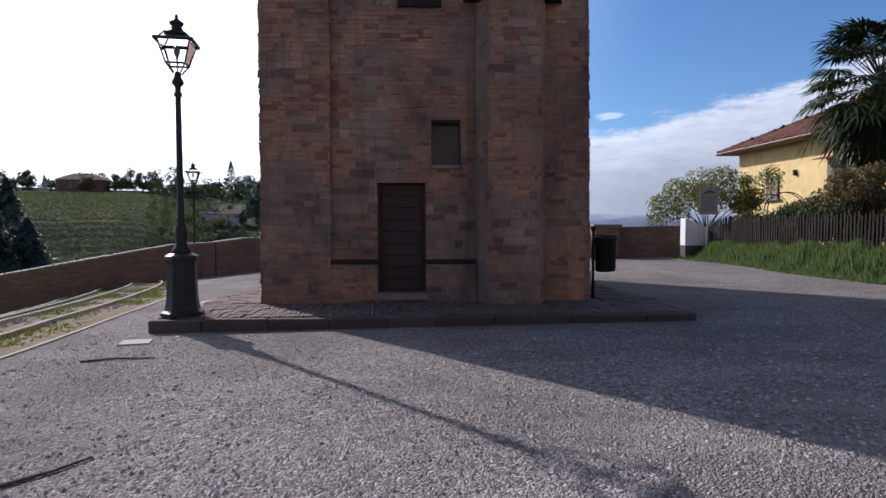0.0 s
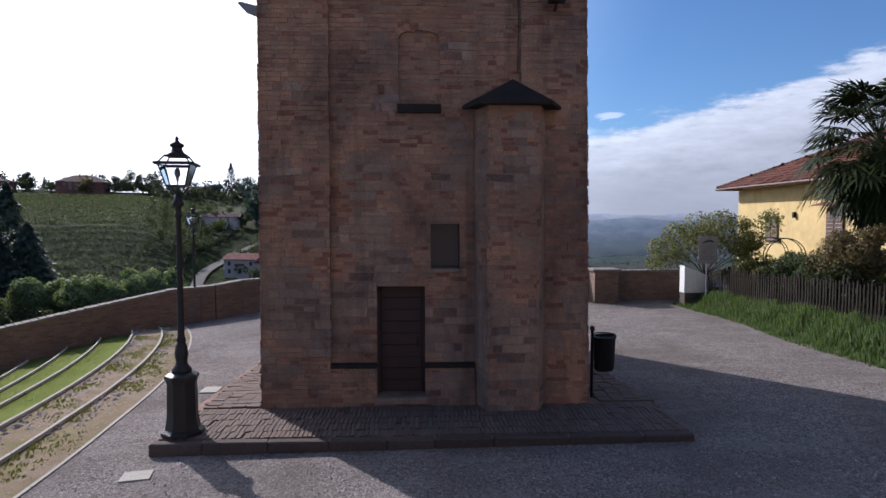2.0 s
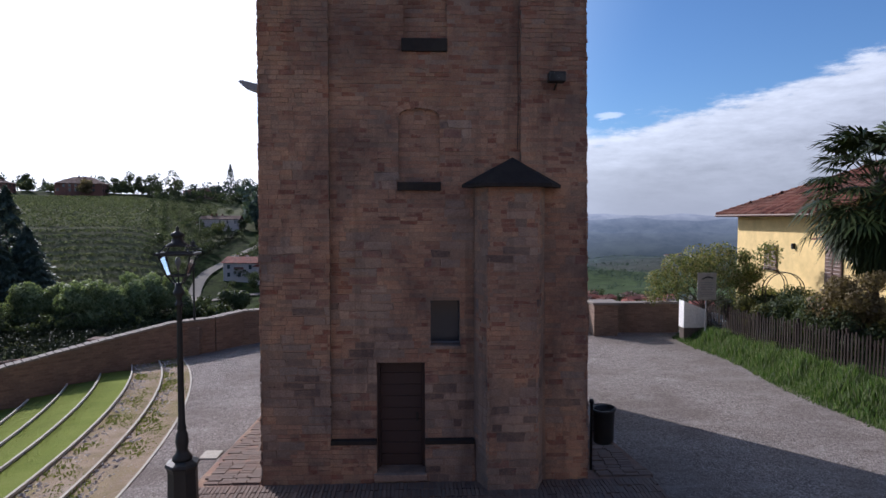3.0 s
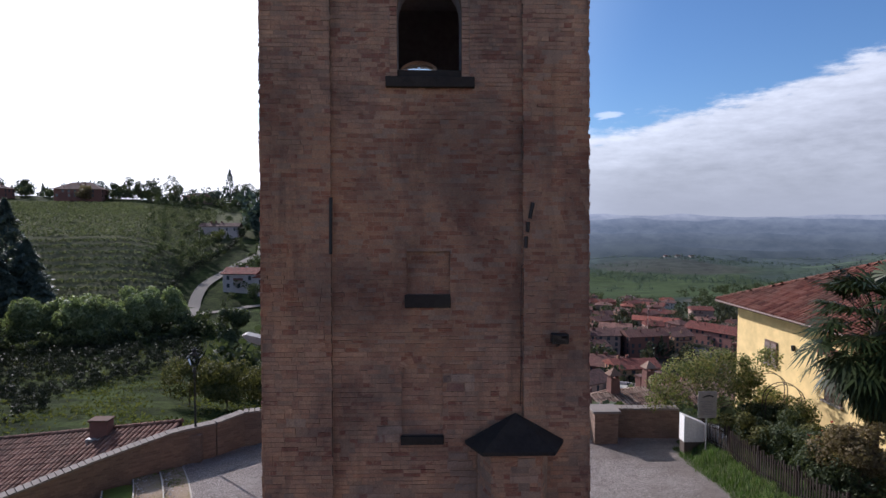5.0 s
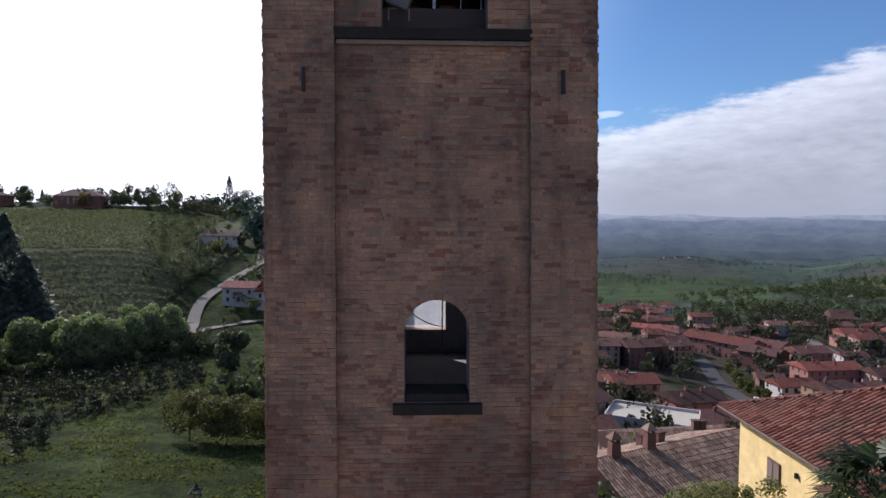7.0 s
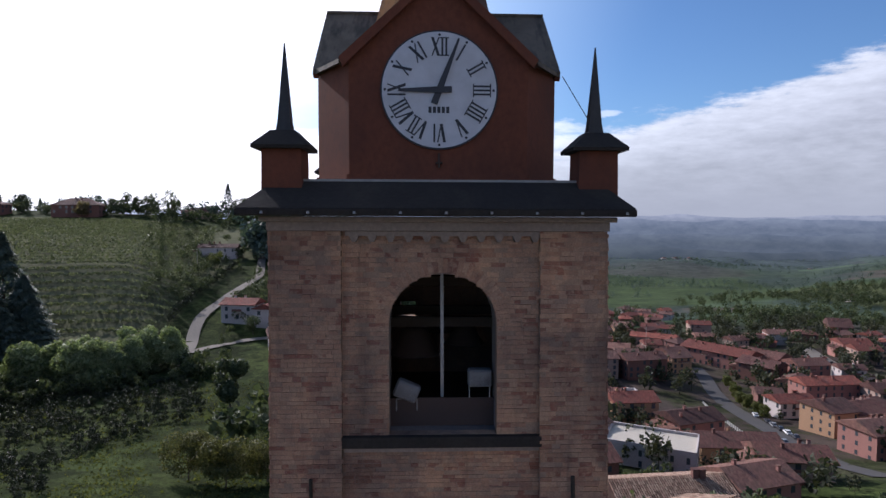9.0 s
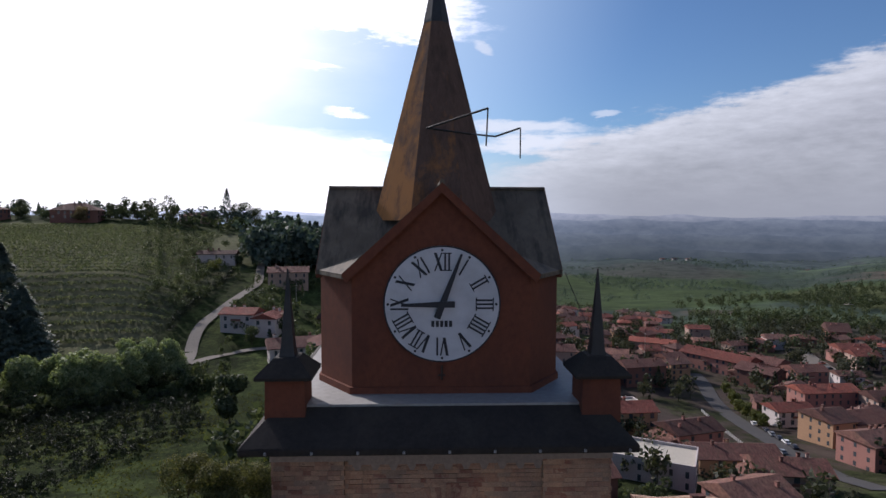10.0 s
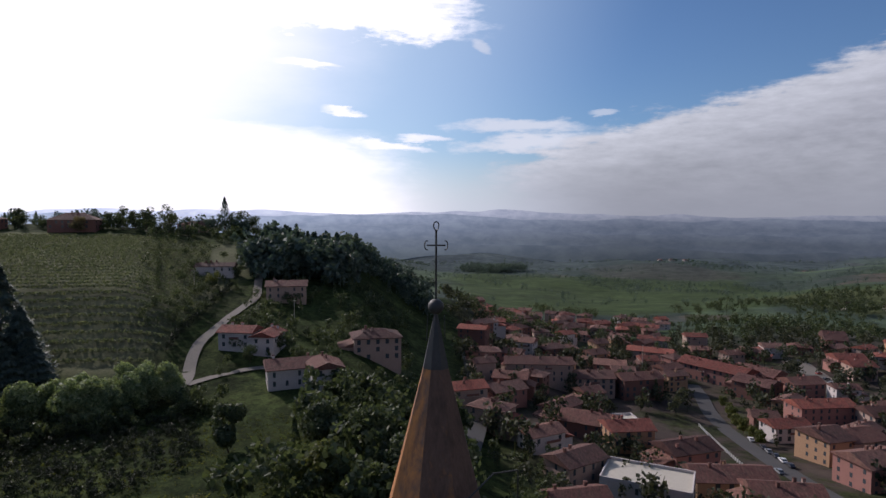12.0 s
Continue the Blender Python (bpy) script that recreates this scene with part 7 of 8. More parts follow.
    # iron arches over the path
    for x, y in ((15.2, 15.0), (14.8, 13.2)):
        arch = thing("garden_arch", "thin rusty iron garden arch", "garden arch", (x, y, 0.2), -12)
        for off in (-0.18, 0.18):
            prof = [(-0.75, off, 0), (-0.75, off, 1.7)] + [(0.75 * -math.cos(a), off, 1.7 + 0.75 * math.sin(a)) for a in np.linspace(0, math.pi, 13)] + [(0.75, off, 0)]
            part("hoop", rods_bm(list(zip(prof, prof[1:])), 0.018), RUST, arch)
        part("rungs", rods_bm([((-0.75 * math.cos(a), -0.18, 1.7 + 0.75 * math.sin(a)), (-0.75 * math.cos(a), 0.18, 1.7 + 0.75 * math.sin(a))) for a in np.linspace(0, math.pi, 9)], 0.01), RUST, arch)


garden()


# ---- tiled roofs seen near ----
def tiled_slope(origin, along, up, width, rise, left=0.0, right=0.0, pitch=0.25, course=0.38, amp=0.085):
    """Rows of half-round tiles on one slope; left and right: how much the slope narrows towards its top on each side."""
    o, a, u = Vector(origin), Vector(along).normalized(), Vector(up).normalized()
    n = a.cross(u).normalized()
    if n.z < 0:
        n = -n
    verts, faces = [], []
    rows = max(1, int(rise / course))
    cols = int(width / pitch)
    for c in range(cols):
        for r in range(rows):
            v0, v1 = r * course, (r + 1) * course + 0.05
            s = (c + 0.5) * pitch
            if s < left * v0 / rise or s > width - right * v0 / rise:
                continue
            tilt = 0.012 * (rng.random() - 0.5)
            k = len(verts)
            for v, h, w in ((v0, 0.03, 0.44), (v1, 0.0, 0.36)):
                for i in range(5):
                    q = math.pi * i / 4
                    p = o + a * (s - math.cos(q) * pitch * w + tilt) + u * min(v, rise) + n * (math.sin(q) * amp + h)
                    verts.append(tuple(p))
            for i in range(4):
                faces.append((k + i, k + i + 1, k + 6 + i, k + 5 + i))
            faces.append((k, k + 4, k + 3, k + 2, k + 1))
    return verts, faces


def villa():
    v = thing("villa", "yellow plastered villa with a hipped red tile roof", "house")
    x0, x1, y0, y1, z0, ze = 16.6, 27.0, 5.0, 20.2, -1.5, 4.95
    walls = part("wall", box_bm(x0, x1, y0, y1, z0, ze), YELLOW, v, "smooth yellow plaster walls")
    o = 0.78
    part("eave_board", box_bm(x0 - o, x1 + o, y0 - o, y1 + o, ze + 0.003, ze + 0.09), EAVES, v, "brown boarded eaves")
    e, run = ze + 0.1, (x1 - x0) / 2 + o
    tan = 0.46
    top = e + run * tan
    bm = bmesh.new()
    q = [bm.verts.new(p) for p in ((x0 - o, y0 - o, e), (x1 + o, y0 - o, e), (x1 + o, y1 + o, e), (x0 - o, y1 + o, e), ((x0 + x1) / 2, y0 - o + run, top), ((x0 + x1) / 2, y1 + o - run, top))]
    for f in ((0, 4, 5, 3), (0, 1, 4), (1, 2, 5, 4), (2, 3, 5), (3, 2, 1, 0)):
        bm.faces.new([q[i] for i in f])
    roof = part("roof", bm, GAP_SHADE, v, "hipped roof of red clay tiles")
    rise = run * math.hypot(1, tan)
    W = y1 - y0 + 2 * o
    vs, fs = tiled_slope((x0 - o, y1 + o, e), (0, -1, 0), (1, 0, tan), W, rise, run, run)
    tagged(mpart("roof_tiles", mesh_of("roof_tiles", vs, fs, TILE), roof), kind="stuff")
    for at, along, up, wide in (((x0 - o, y0 - o, e), (1, 0, 0), (0, 1, tan), x1 - x0 + 2 * o), ((x1 + o, y0 - o, e), (0, 1, 0), (-1, 0, tan), W), ((x1 + o, y1 + o, e), (-1, 0, 0), (0, -1, tan), x1 - x0 + 2 * o)):
        vs, fs = tiled_slope(at, along, up, wide, rise, run, run)
        tagged(mpart("roof_tiles", mesh_of("roof_tiles", vs, fs, TILE), roof), kind="stuff")
    hx = (Vector((x0 - o, y1 + o, e)), Vector(((x0 + x1) / 2, y1 + o - run, top)))
    for k in range(24):
        a, b = hx[0].lerp(hx[1], k / 24), hx[0].lerp(hx[1], (k + 1.12) / 24)
        bm = bmesh.new()
        add_rod(bm, a + Vector((0, 0, 0.06)), b + Vector((0, 0, 0.04)), 0.11, 0.09, 8)
        part("ridge_tile", bm, TILE, roof)
    rd = (Vector(((x0 + x1) / 2, y1 + o - run, top)), Vector(((x0 + x1) / 2, y0 - o + run, top)))
    for k in range(8):
        a, b = rd[0].lerp(rd[1], k / 8), rd[0].lerp(rd[1], (k + 1.1) / 8)
        bm = bmesh.new()
        add_rod(bm, a + Vector((0, 0, 0.06)), b + Vector((0, 0, 0.04)), 0.11, 0.09, 8)
        part("ridge_tile", bm, TILE, roof)
    part("gutter", rods_bm([((x0 - o - 0.05, y0 - o, ze + 0.07), (x0 - o - 0.05, y1 + o, ze + 0.07))], 0.06, 8), SHUTTER, v, "brown metal gutter")
    for y, z, w, h, open_ in ((17.1, 2.5, 1.0, 1.1, False), (12.75, 1.95, 1.0, 1.95, True), (8.6, 1.95, 1.0, 1.95, False)):
        win = part("window", box_bm(x0 - 0.03, x0 - 0.004, y - w / 2, y + w / 2, z, z + h), PANE, v, "window with brown shutters")
        for k in (0, 1):
            ya = y - w / 2 + k * w / 2
            sh = part("shutter", box_bm(x0 - 0.075, x0 - 0.032, ya + 0.01, ya + w / 2 - 0.01, z, z + h, bevel=0.006), SHUTTER, win)
            for j in range(12):
                zz = z + 0.08 + (h - 0.16) * j / 12
                bm = bmesh.new()
                add_box(bm, -0.012, 0.012, -w / 4 + 0.06, w / 4 - 0.06, 0, 0.07, m=Matrix.Translation((x0 - 0.082, ya + w / 4, zz)) @ pose(0, 0, 0, 0, 25, 0))
                part("slat", bm, SHUTTER, win)
        part("sill", box_bm(x0 - 0.16, x0 - 0.003, y - w / 2 - 0.1, y + w / 2 + 0.1, z - 0.08, z - 0.004, bevel=0.008), COPING, win)
    part("awning", prism_bm([(x0 - 0.6, 3.98), (x0 - 0.6, 4.02), (x0 - 0.003, 4.15), (x0 - 0.003, 4.05)], 12.05, 13.45), TILE, v, "small tiled hood over the window")
    part("wall_lamp", box_bm(x0 - 0.14, x0 - 0.003, 15.3, 15.42, 3.5, 3.75, bevel=0.01), IRON, v)


villa()


def low_house():
    """The old house below the wall on the slope side, of which the roof shows."""
    h = thing("hillside_house", "old stone house whose tile roof shows over the wall", "house")
    a, b = Vector((-13.4, 22.28, -1.86)), Vector((-33.0, 27.6, -5.25))
    along = (b - a).normalized()
    down = Vector((along.y, -along.x, 0)).normalized()
    if down.y > 0:
        down = -down
    slope = (down + Vector((0, 0, -0.36))).normalized()
    W, R = (b - a).length, 5.2
    low = a + slope * R
    corners = [a, b, b + slope * R, a + slope * R]
    bm = bmesh.new()
    v = [bm.verts.new(p) for p in corners] + [bm.verts.new(p - Vector((0, 0, 0.12))) for p in corners]
    for f in ((0, 1, 2, 3), (7, 6, 5, 4), (0, 4, 5, 1), (1, 5, 6, 2), (2, 6, 7, 3), (3, 7, 4, 0)):
        bm.faces.new([v[i] for i in f])
    roof = part("roof", bm, GAP_SHADE, h, "weathered curved clay tiles")
    vs, fs = tiled_slope(low, along, -slope, W, R, pitch=0.36, course=0.5, amp=0.1)
    tagged(mpart("roof_tiles", mesh_of("roof_tiles", vs, fs, TILE_MID), roof), kind="stuff")
    for k in range(46):
        p, q = a.lerp(b, k / 46), a.lerp(b, (k + 1.1) / 46)
        bm = bmesh.new()
        add_rod(bm, p + Vector((0, 0, 0.08)), q + Vector((0, 0, 0.06)), 0.12, 0.1, 8)
        part("ridge_tile", bm, TILE_MID, roof)
    foot = [c - Vector((0, 0, 0.14)) for c in corners]
    bm = bmesh.new()
    t = [bm.verts.new(p) for p in foot]
    g = [bm.verts.new((p.x, p.y, -11)) for p in foot]
    for i in range(4):
        bm.faces.new((t[i], t[(i + 1) % 4], g[(i + 1) % 4], g[i]))
    bm.faces.new(t)
    part("wall", bm, TOWN_WALLS[4], h)
    ch = a.lerp(b, 0.24) + slope * 0.5
    c = part("chimney", box_bm(ch.x - 0.5, ch.x + 0.5, ch.y - 0.35, ch.y + 0.35, ch.z - 0.8, ch.z + 0.85, bevel=0.02), TOWN_WALLS[4], roof, "square brick chimney")
    part("chimney_cap", box_bm(ch.x - 0.58, ch.x + 0.58, ch.y - 0.43, ch.y + 0.43, ch.z + 0.853, ch.z + 0.95, bevel=0.02), TILE_MID, roof)
    part("flashing", box_bm(ch.x - 0.6, ch.x + 0.6, ch.y - 0.6, ch.y + 0.4, ch.z - 0.25, ch.z - 0.05), PALE, roof)


low_house()


# ---- far hills ----
def hill_range(name, dist, base, tops, low, high, seed, label):
    """One range of hills, drawn as a sheet that follows the horizon."""
    g = np.random.default_rng(seed)
    az = np.radians(np.linspace(-75, 75, 260))
    h = np.interp(np.degrees(az), np.linspace(-75, 75, len(tops)), tops)
    for k in range(1, 13):
        h = h + (11 / k) * np.sin(az * (9 * k + g.random() * 5) + g.random() * 6.28) * dist / 4000
    x, y = dist * np.sin(az), dist * np.cos(az)
    verts = np.concatenate([np.stack([x, y, 0 * x + base], 1), np.stack([x, y, base + (h - base) * 0.5], 1), np.stack([x * 1.02, y * 1.02, h], 1)])
    n = len(az)
    faces = [(r * n + i, r * n + i + 1, (r + 1) * n + i + 1, (r + 1) * n + i) for r in (0, 1) for i in range(n - 1)]
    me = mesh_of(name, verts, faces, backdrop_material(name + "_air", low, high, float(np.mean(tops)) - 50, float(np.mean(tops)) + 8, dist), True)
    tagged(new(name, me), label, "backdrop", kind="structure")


# aerial haze is in the colours: farther ranges glow paler and bluer
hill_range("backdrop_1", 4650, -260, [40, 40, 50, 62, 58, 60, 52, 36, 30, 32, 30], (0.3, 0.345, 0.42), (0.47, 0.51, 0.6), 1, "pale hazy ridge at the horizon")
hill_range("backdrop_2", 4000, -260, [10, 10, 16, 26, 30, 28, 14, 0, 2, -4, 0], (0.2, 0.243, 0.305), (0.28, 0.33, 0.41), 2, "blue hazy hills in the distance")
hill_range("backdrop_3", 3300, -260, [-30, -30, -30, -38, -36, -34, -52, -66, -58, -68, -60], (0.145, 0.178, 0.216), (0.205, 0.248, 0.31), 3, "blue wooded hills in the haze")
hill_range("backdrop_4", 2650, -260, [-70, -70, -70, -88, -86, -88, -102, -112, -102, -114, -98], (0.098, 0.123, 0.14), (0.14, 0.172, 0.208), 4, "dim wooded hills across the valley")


# ---- roads ----
def road(name, pts, width, material, label, lift=0.25):
    dense = []
    for (xa, ya), (xb, yb) in zip(pts, pts[1:]):
        n = max(2, int(math.hypot(xb - xa, yb - ya) / 3))
        dense += [(xa + (xb - xa) * i / n, ya + (yb - ya) * i / n) for i in range(n)]
    dense.append(pts[-1])
    d = np.array(dense, float)
    for _ in range(6):
        d[1:-1] = 0.5 * d[1:-1] + 0.25 * (d[:-2] + d[2:])
    t = np.gradient(d, axis=0)
    t /= np.linalg.norm(t, axis=1)[:, None]
    nrm = np.stack([-t[:, 1], t[:, 0]], 1)
    verts, faces = [], []
    for p, n in zip(d, nrm):
        z = hill_at(*p) + lift
        for s in (-1, 1):
            verts.append((p[0] + n[0] * s * width / 2, p[1] + n[1] * s * width / 2, max(z, hill_at(p[0] + n[0] * s * width / 2, p[1] + n[1] * s * width / 2) + 0.1)))
    for i in range(len(d) - 1):
        faces.append((2 * i, 2 * i + 1, 2 * i + 3, 2 * i + 2))
    tagged(new(name, mesh_of(name, verts, faces, material, True)), label, "road", kind="structure")
    return d


road("road", [(-120, 148), (-90, 163), (-83, 172), (-77, 187), (-83, 206), (-86, 222), (-84, 250), (-80, 285), (-88, 318), (-91, 335)], 4.2, ASPHALT, "pale country road winding up the hill")
road("lane", [(-77, 187), (-68, 201), (-50, 206), (-30, 205)], 4.0, ASPHALT, "pale lane to the white houses")
road("valley_road", [(10, 140), (14.7, 162), (23, 208), (26, 259), (28, 340)], 7, TARMAC, "dark road in the valley")
street_line = road("street", [(160, 326), (155, 305), (143, 271), (133, 221), (128.5, 195), (125.5, 169), (124, 140)], 7.5, TARMAC, "tarmac street through the village")
road("yard", [(232, 300), (250, 345), (266, 395)], 14, ASPHALT, "pale paved yard between houses")


# ---- houses of the village and the hill ----
WINDOW_BM = {}


def window_mesh(w, h):
    key = (round(w, 2), round(h, 2))
    if key not in WINDOW_BM:
        me = bpy.data.meshes.new("window")
        bm = box_bm(-w / 2, w / 2, -0.06, 0.02, 0, h)
        bm.to_mesh(me)
        bm.free()
        me.materials.append(PANE)
        WINDOW_BM[key] = me
    return WINDOW_BM[key]


def town_house(x, y, w, d, h, turn, roof_i, wall_i, hip=False, label="", flat=False, z=None, rise=0.36, tiles=False):
    g = np.random.default_rng(int(abs(x * 13 + y * 7)))
    wall_words = ("cream plastered", "white plastered", "pink plastered", "ochre plastered", "brick")[wall_i]
    roof_words = ("red tiled", "brown tiled", "faded tiled")[roof_i]
    shape = "flat roofed" if flat else roof_words
    hs = thing("house", label or "%s house, %s, in the village" % (wall_words, shape), "house", (x, y, hill_at(x, y) if z is None else z), turn, "houses of the village")
    walls = part("wall", box_bm(-w / 2, w / 2, -d / 2, d / 2, -6, h), TOWN_WALLS[wall_i], hs)
    o = 0.75
    if flat:
        bm = bmesh.new()
        for a in ((-w / 2, w / 2, -d / 2, -d / 2 + 0.4), (-w / 2, w / 2, d / 2 - 0.4, d / 2), (-w / 2, -w / 2 + 0.4, -d / 2, d / 2), (w / 2 - 0.4, w / 2, -d / 2, d / 2)):
            add_box(bm, *a, h + 0.01, h + 1.0)
        part("roof_parapet", bm, TOWN_WALLS[1], hs)
        part("roof", box_bm(-w / 2 + 0.4, w / 2 - 0.4, -d / 2 + 0.4, d / 2 - 0.4, h + 0.01, h + 0.2), KERB, hs)
    else:
        r = (d / 2 + o) * rise
        bm = bmesh.new()
        X, Y = w / 2 + o, d / 2 + o
        k = min(X * 0.95, Y) if hip else 0.0
        v = [bm.verts.new(p) for p in ((-X, -Y, h), (X, -Y, h), (X, Y, h), (-X, Y, h), (-X + k, 0, h + r), (X - k, 0, h + r), (-X, -Y, h - 0.22), (X, -Y, h - 0.22), (X, Y, h - 0.22), (-X, Y, h - 0.22))]
        for f in ((0, 1, 5, 4), (2, 3, 4, 5), (1, 2, 5), (3, 0, 4), (6, 7, 1, 0), (7, 8, 2, 1), (8, 9, 3, 2), (9, 6, 0, 3), (9, 8, 7, 6)):
            bm.faces.new([v[i] for i in f])
        roof = part("roof", bm, GAP_SHADE if tiles else TOWN_ROOFS[roof_i], hs)
        if tiles:
            for sy in (-1, 1):
                vs, fs = tiled_slope((-X, sy * Y, h), (1, 0, 0), (0, -sy * Y, r), 2 * X, math.hypot(Y, r), pitch=0.34, course=0.6, amp=0.1)
                tagged(mpart("roof_tiles", mesh_of("roof_tiles", vs, fs, TILE_OLD), roof), kind="stuff")
        if not hip:
            for s in (-1, 1):
                bm = bmesh.new()
                q = [bm.verts.new(p) for p in ((s * (w / 2 + 0.01), -d / 2, h - 0.05), (s * (w / 2 + 0.01), d / 2, h - 0.05), (s * (w / 2 + 0.01), 0, h + d / 2 * rise))]
                bm.faces.new(q)
                part("gable_wall", bm, TOWN_WALLS[wall_i], hs)
        for c in range(1 + int(w / 9)):
            cx, cy = (g.random() - 0.5) * w * 0.75, (g.random() - 0.5) * d * 0.5
            zt = h + r * (1 - abs(cy) / Y)
            ch = part("chimney", box_bm(cx - 0.4, cx + 0.4, cy - 0.35, cy + 0.35, zt - 0.9, zt + 1.1), TOWN_WALLS[4 if g.random() < 0.5 else wall_i], roof)
            part("chimney_cap", box_bm(cx - 0.5, cx + 0.5, cy - 0.45, cy + 0.45, zt + 1.103, zt + 1.25), TOWN_ROOFS[roof_i], roof)
        if g.random() < 0.5 and w < 22:
            # a lower wing with its own roof
            s, ww, wd, wh = (1 if g.random() < 0.5 else -1), 3 + 3 * g.random(), d * (0.55 + 0.25 * g.random()), h * 0.62
            xa, xb = sorted((s * (w / 2 + 0.003), s * (w / 2 + ww)))
            part("wing_wall", box_bm(xa, xb, -wd / 2, wd / 2, -6, wh), TOWN_WALLS[wall_i], hs)
            bm = bmesh.new()
            xo = s * (w / 2 + ww + 0.5)
            xi = s * (w / 2 + 0.004)
            q = [bm.verts.new(p) for p in ((xi, -wd / 2 - 0.5, wh + 1.5), (xo, -wd / 2 - 0.5, wh + 0.02), (xo, wd / 2 + 0.5, wh + 0.02), (xi, wd / 2 + 0.5, wh + 1.5), (xi, -wd / 2 - 0.5, wh - 0.1), (xo, -wd / 2 - 0.5, wh - 0.16), (xo, wd / 2 + 0.5, wh - 0.16), (xi, wd / 2 + 0.5, wh - 0.1))]
            for f in ((0, 1, 2, 3), (0, 4, 5, 1), (1, 5, 6, 2), (2, 6, 7, 3), (7, 6, 5, 4)):
                bm.faces.new([q[i] for i in f])
            part("wing_roof", bm, TOWN_ROOFS[(roof_i + 1) % 3], hs)
        if h > 5.5 and g.random() < 0.6:
            bw, bx = min(w * 0.5, 3 + 4 * g.random()), (g.random() - 0.5) * w * 0.4
            bal = part("balcony", box_bm(bx - bw / 2, bx + bw / 2, -d / 2 - 1.2, -d / 2 - 0.003, h - 2.7, h - 2.52), KERB, hs)
            part("balcony_rail", box_bm(bx - bw / 2, bx + bw / 2, -d / 2 - 1.2, -d / 2 - 1.12, h - 2.517, h - 1.6), TOWN_WALLS[4], bal)
    floors = max(1, int(h / 3.0))
    me = window_mesh(*((1.15, 1.6), (1.0, 1.45), (1.4, 1.9), (0.9, 1.7))[int(4 * g.random())])
    for f in range(floors):
        zb = h - 2.45 - 3.0 * f
        for side, length, off, ang in ((0, w, -d / 2, 0), (1, d, -w / 2, -90), (2, d, -w / 2, 90)):
            n = int(length / 3.6)
            for i in range(n):
                if g.random() < 0.25:
                    continue
                s = (i + 0.5) / n * length - length / 2
                m = pose(0, 0, 0, 0, 0, ang) @ Matrix.Translation((s, off, zb))
                ob = mpart("window", me, hs)
                ob.matrix_basis = m
    return hs


# the hill's own houses
for a in ((-70, 223, 13, 10, 6.5, -8, 0, 1), (-58.5, 221, 13, 9, 6.5, 82, 0, 1), (-43, 189, 16, 12, 6.5, 18, 1, 1), (-31, 184, 12, 10, 8, 108, 1, 1), (-18, 234, 19, 14, 9.5, 12, 1, 0)):
    town_house(*a, hip=a[0] == -18, label="white two-storey country house among trees")
town_house(-66, 288, 19, 12, 7.5, 10, 1, 0, label="plain plastered barn on the hillside")
town_house(-112, 322, 20, 9, 5.5, 5, 1, 1, label="low white farmhouse on the slope")
town_house(-238, 412, 29, 18, 7.5, 14, 1, 4, hip=True, rise=0.5, label="broad farmhouse with a low hipped roof on the hilltop")
town_house(-296, 408, 20, 15, 7, 0, 1, 4, hip=True, rise=0.42, label="dark farmhouse on the hilltop")
town_house(-168, 446, 24, 13, 5, 5, 1, 0, hip=True, label="low hilltop house behind trees")
# the village
for a in ((62, 292, 34, 13, 11, -6, 1, 0), (91, 293, 20, 14, 10, -2, 2, 0), (114, 290, 22, 13, 11, 10, 1, 4), (41, 184, 13, 9, 7, 25, 2, 1), (66, 218, 24, 15, 7, -30, 1, 4), (46, 160, 15, 11, 8, 30, 2, 0), (143, 313, 12, 10, 9, 10, 2, 3), (150, 336, 14, 11, 8, 20, 1, 4)):
    town_house(*a)
for a in ((164, 398, 30, 12, 8, -30, 0, 0), (190, 455, 24, 12, 8, -30, 0, 1), (222, 452, 16, 12, 9, -10, 0, 0), (181, 338, 42, 17, 9, -58, 0, 2), (203, 330, 24, 16, 8, -58, 1, 4), (184, 300, 20, 15, 9, -58, 1, 4), (92, 187, 18, 13, 8, 15, 1, 2), (206, 296, 18, 13, 10, 5, 1, 2)):
    town_house(*a)
for a in ((181, 246, 26, 12, 11, 3, 0, 2), (149, 198, 11, 15, 10, 12, 2, 3), (162, 200, 16, 14, 9, 12, 1, 0), (279, 360, 18, 14, 9, -8, 0, 2), (272, 340, 14, 13, 9, -8, 0, 0), (316, 424, 14, 26, 9, -25, 1, 2), (206, 234, 26, 14, 9, -4, 1, 0), (150, 172, 24, 14, 9, 10, 2, 2), (95, 164, 24, 13, 7, -5, 1, 3)):
    town_house(*a)
town_house(64, 150, 24, 15, 7, -28, 0, 1, label="white building with a flat roof terrace", flat=True)
town_house(84, 225, 9, 8, 6, 5, 0, 1, label="small white flat roofed house", flat=True)
town_house(23.2, 43.9, 17.5, 11, 4.5, 23, 2, 4, label="old brick house with a worn tile roof below the wall", z=-13.0, rise=0.4, tiles=True)
for a in ((34, 70, 16, 12, 6, 5, 1, 0), (18, 88, 14, 11, 6, -20, 2, 4), (50, 100, 16, 12, 6, -15, 2, 0), (38, 128, 14, 11, 6, 10, 1, 4), (75, 120, 16, 12, 6, 15, 2, 2), (98, 142, 18, 12, 7, -10, 1, 0)):
    town_house(*a, rise=0.4, tiles=a[1] < 105)


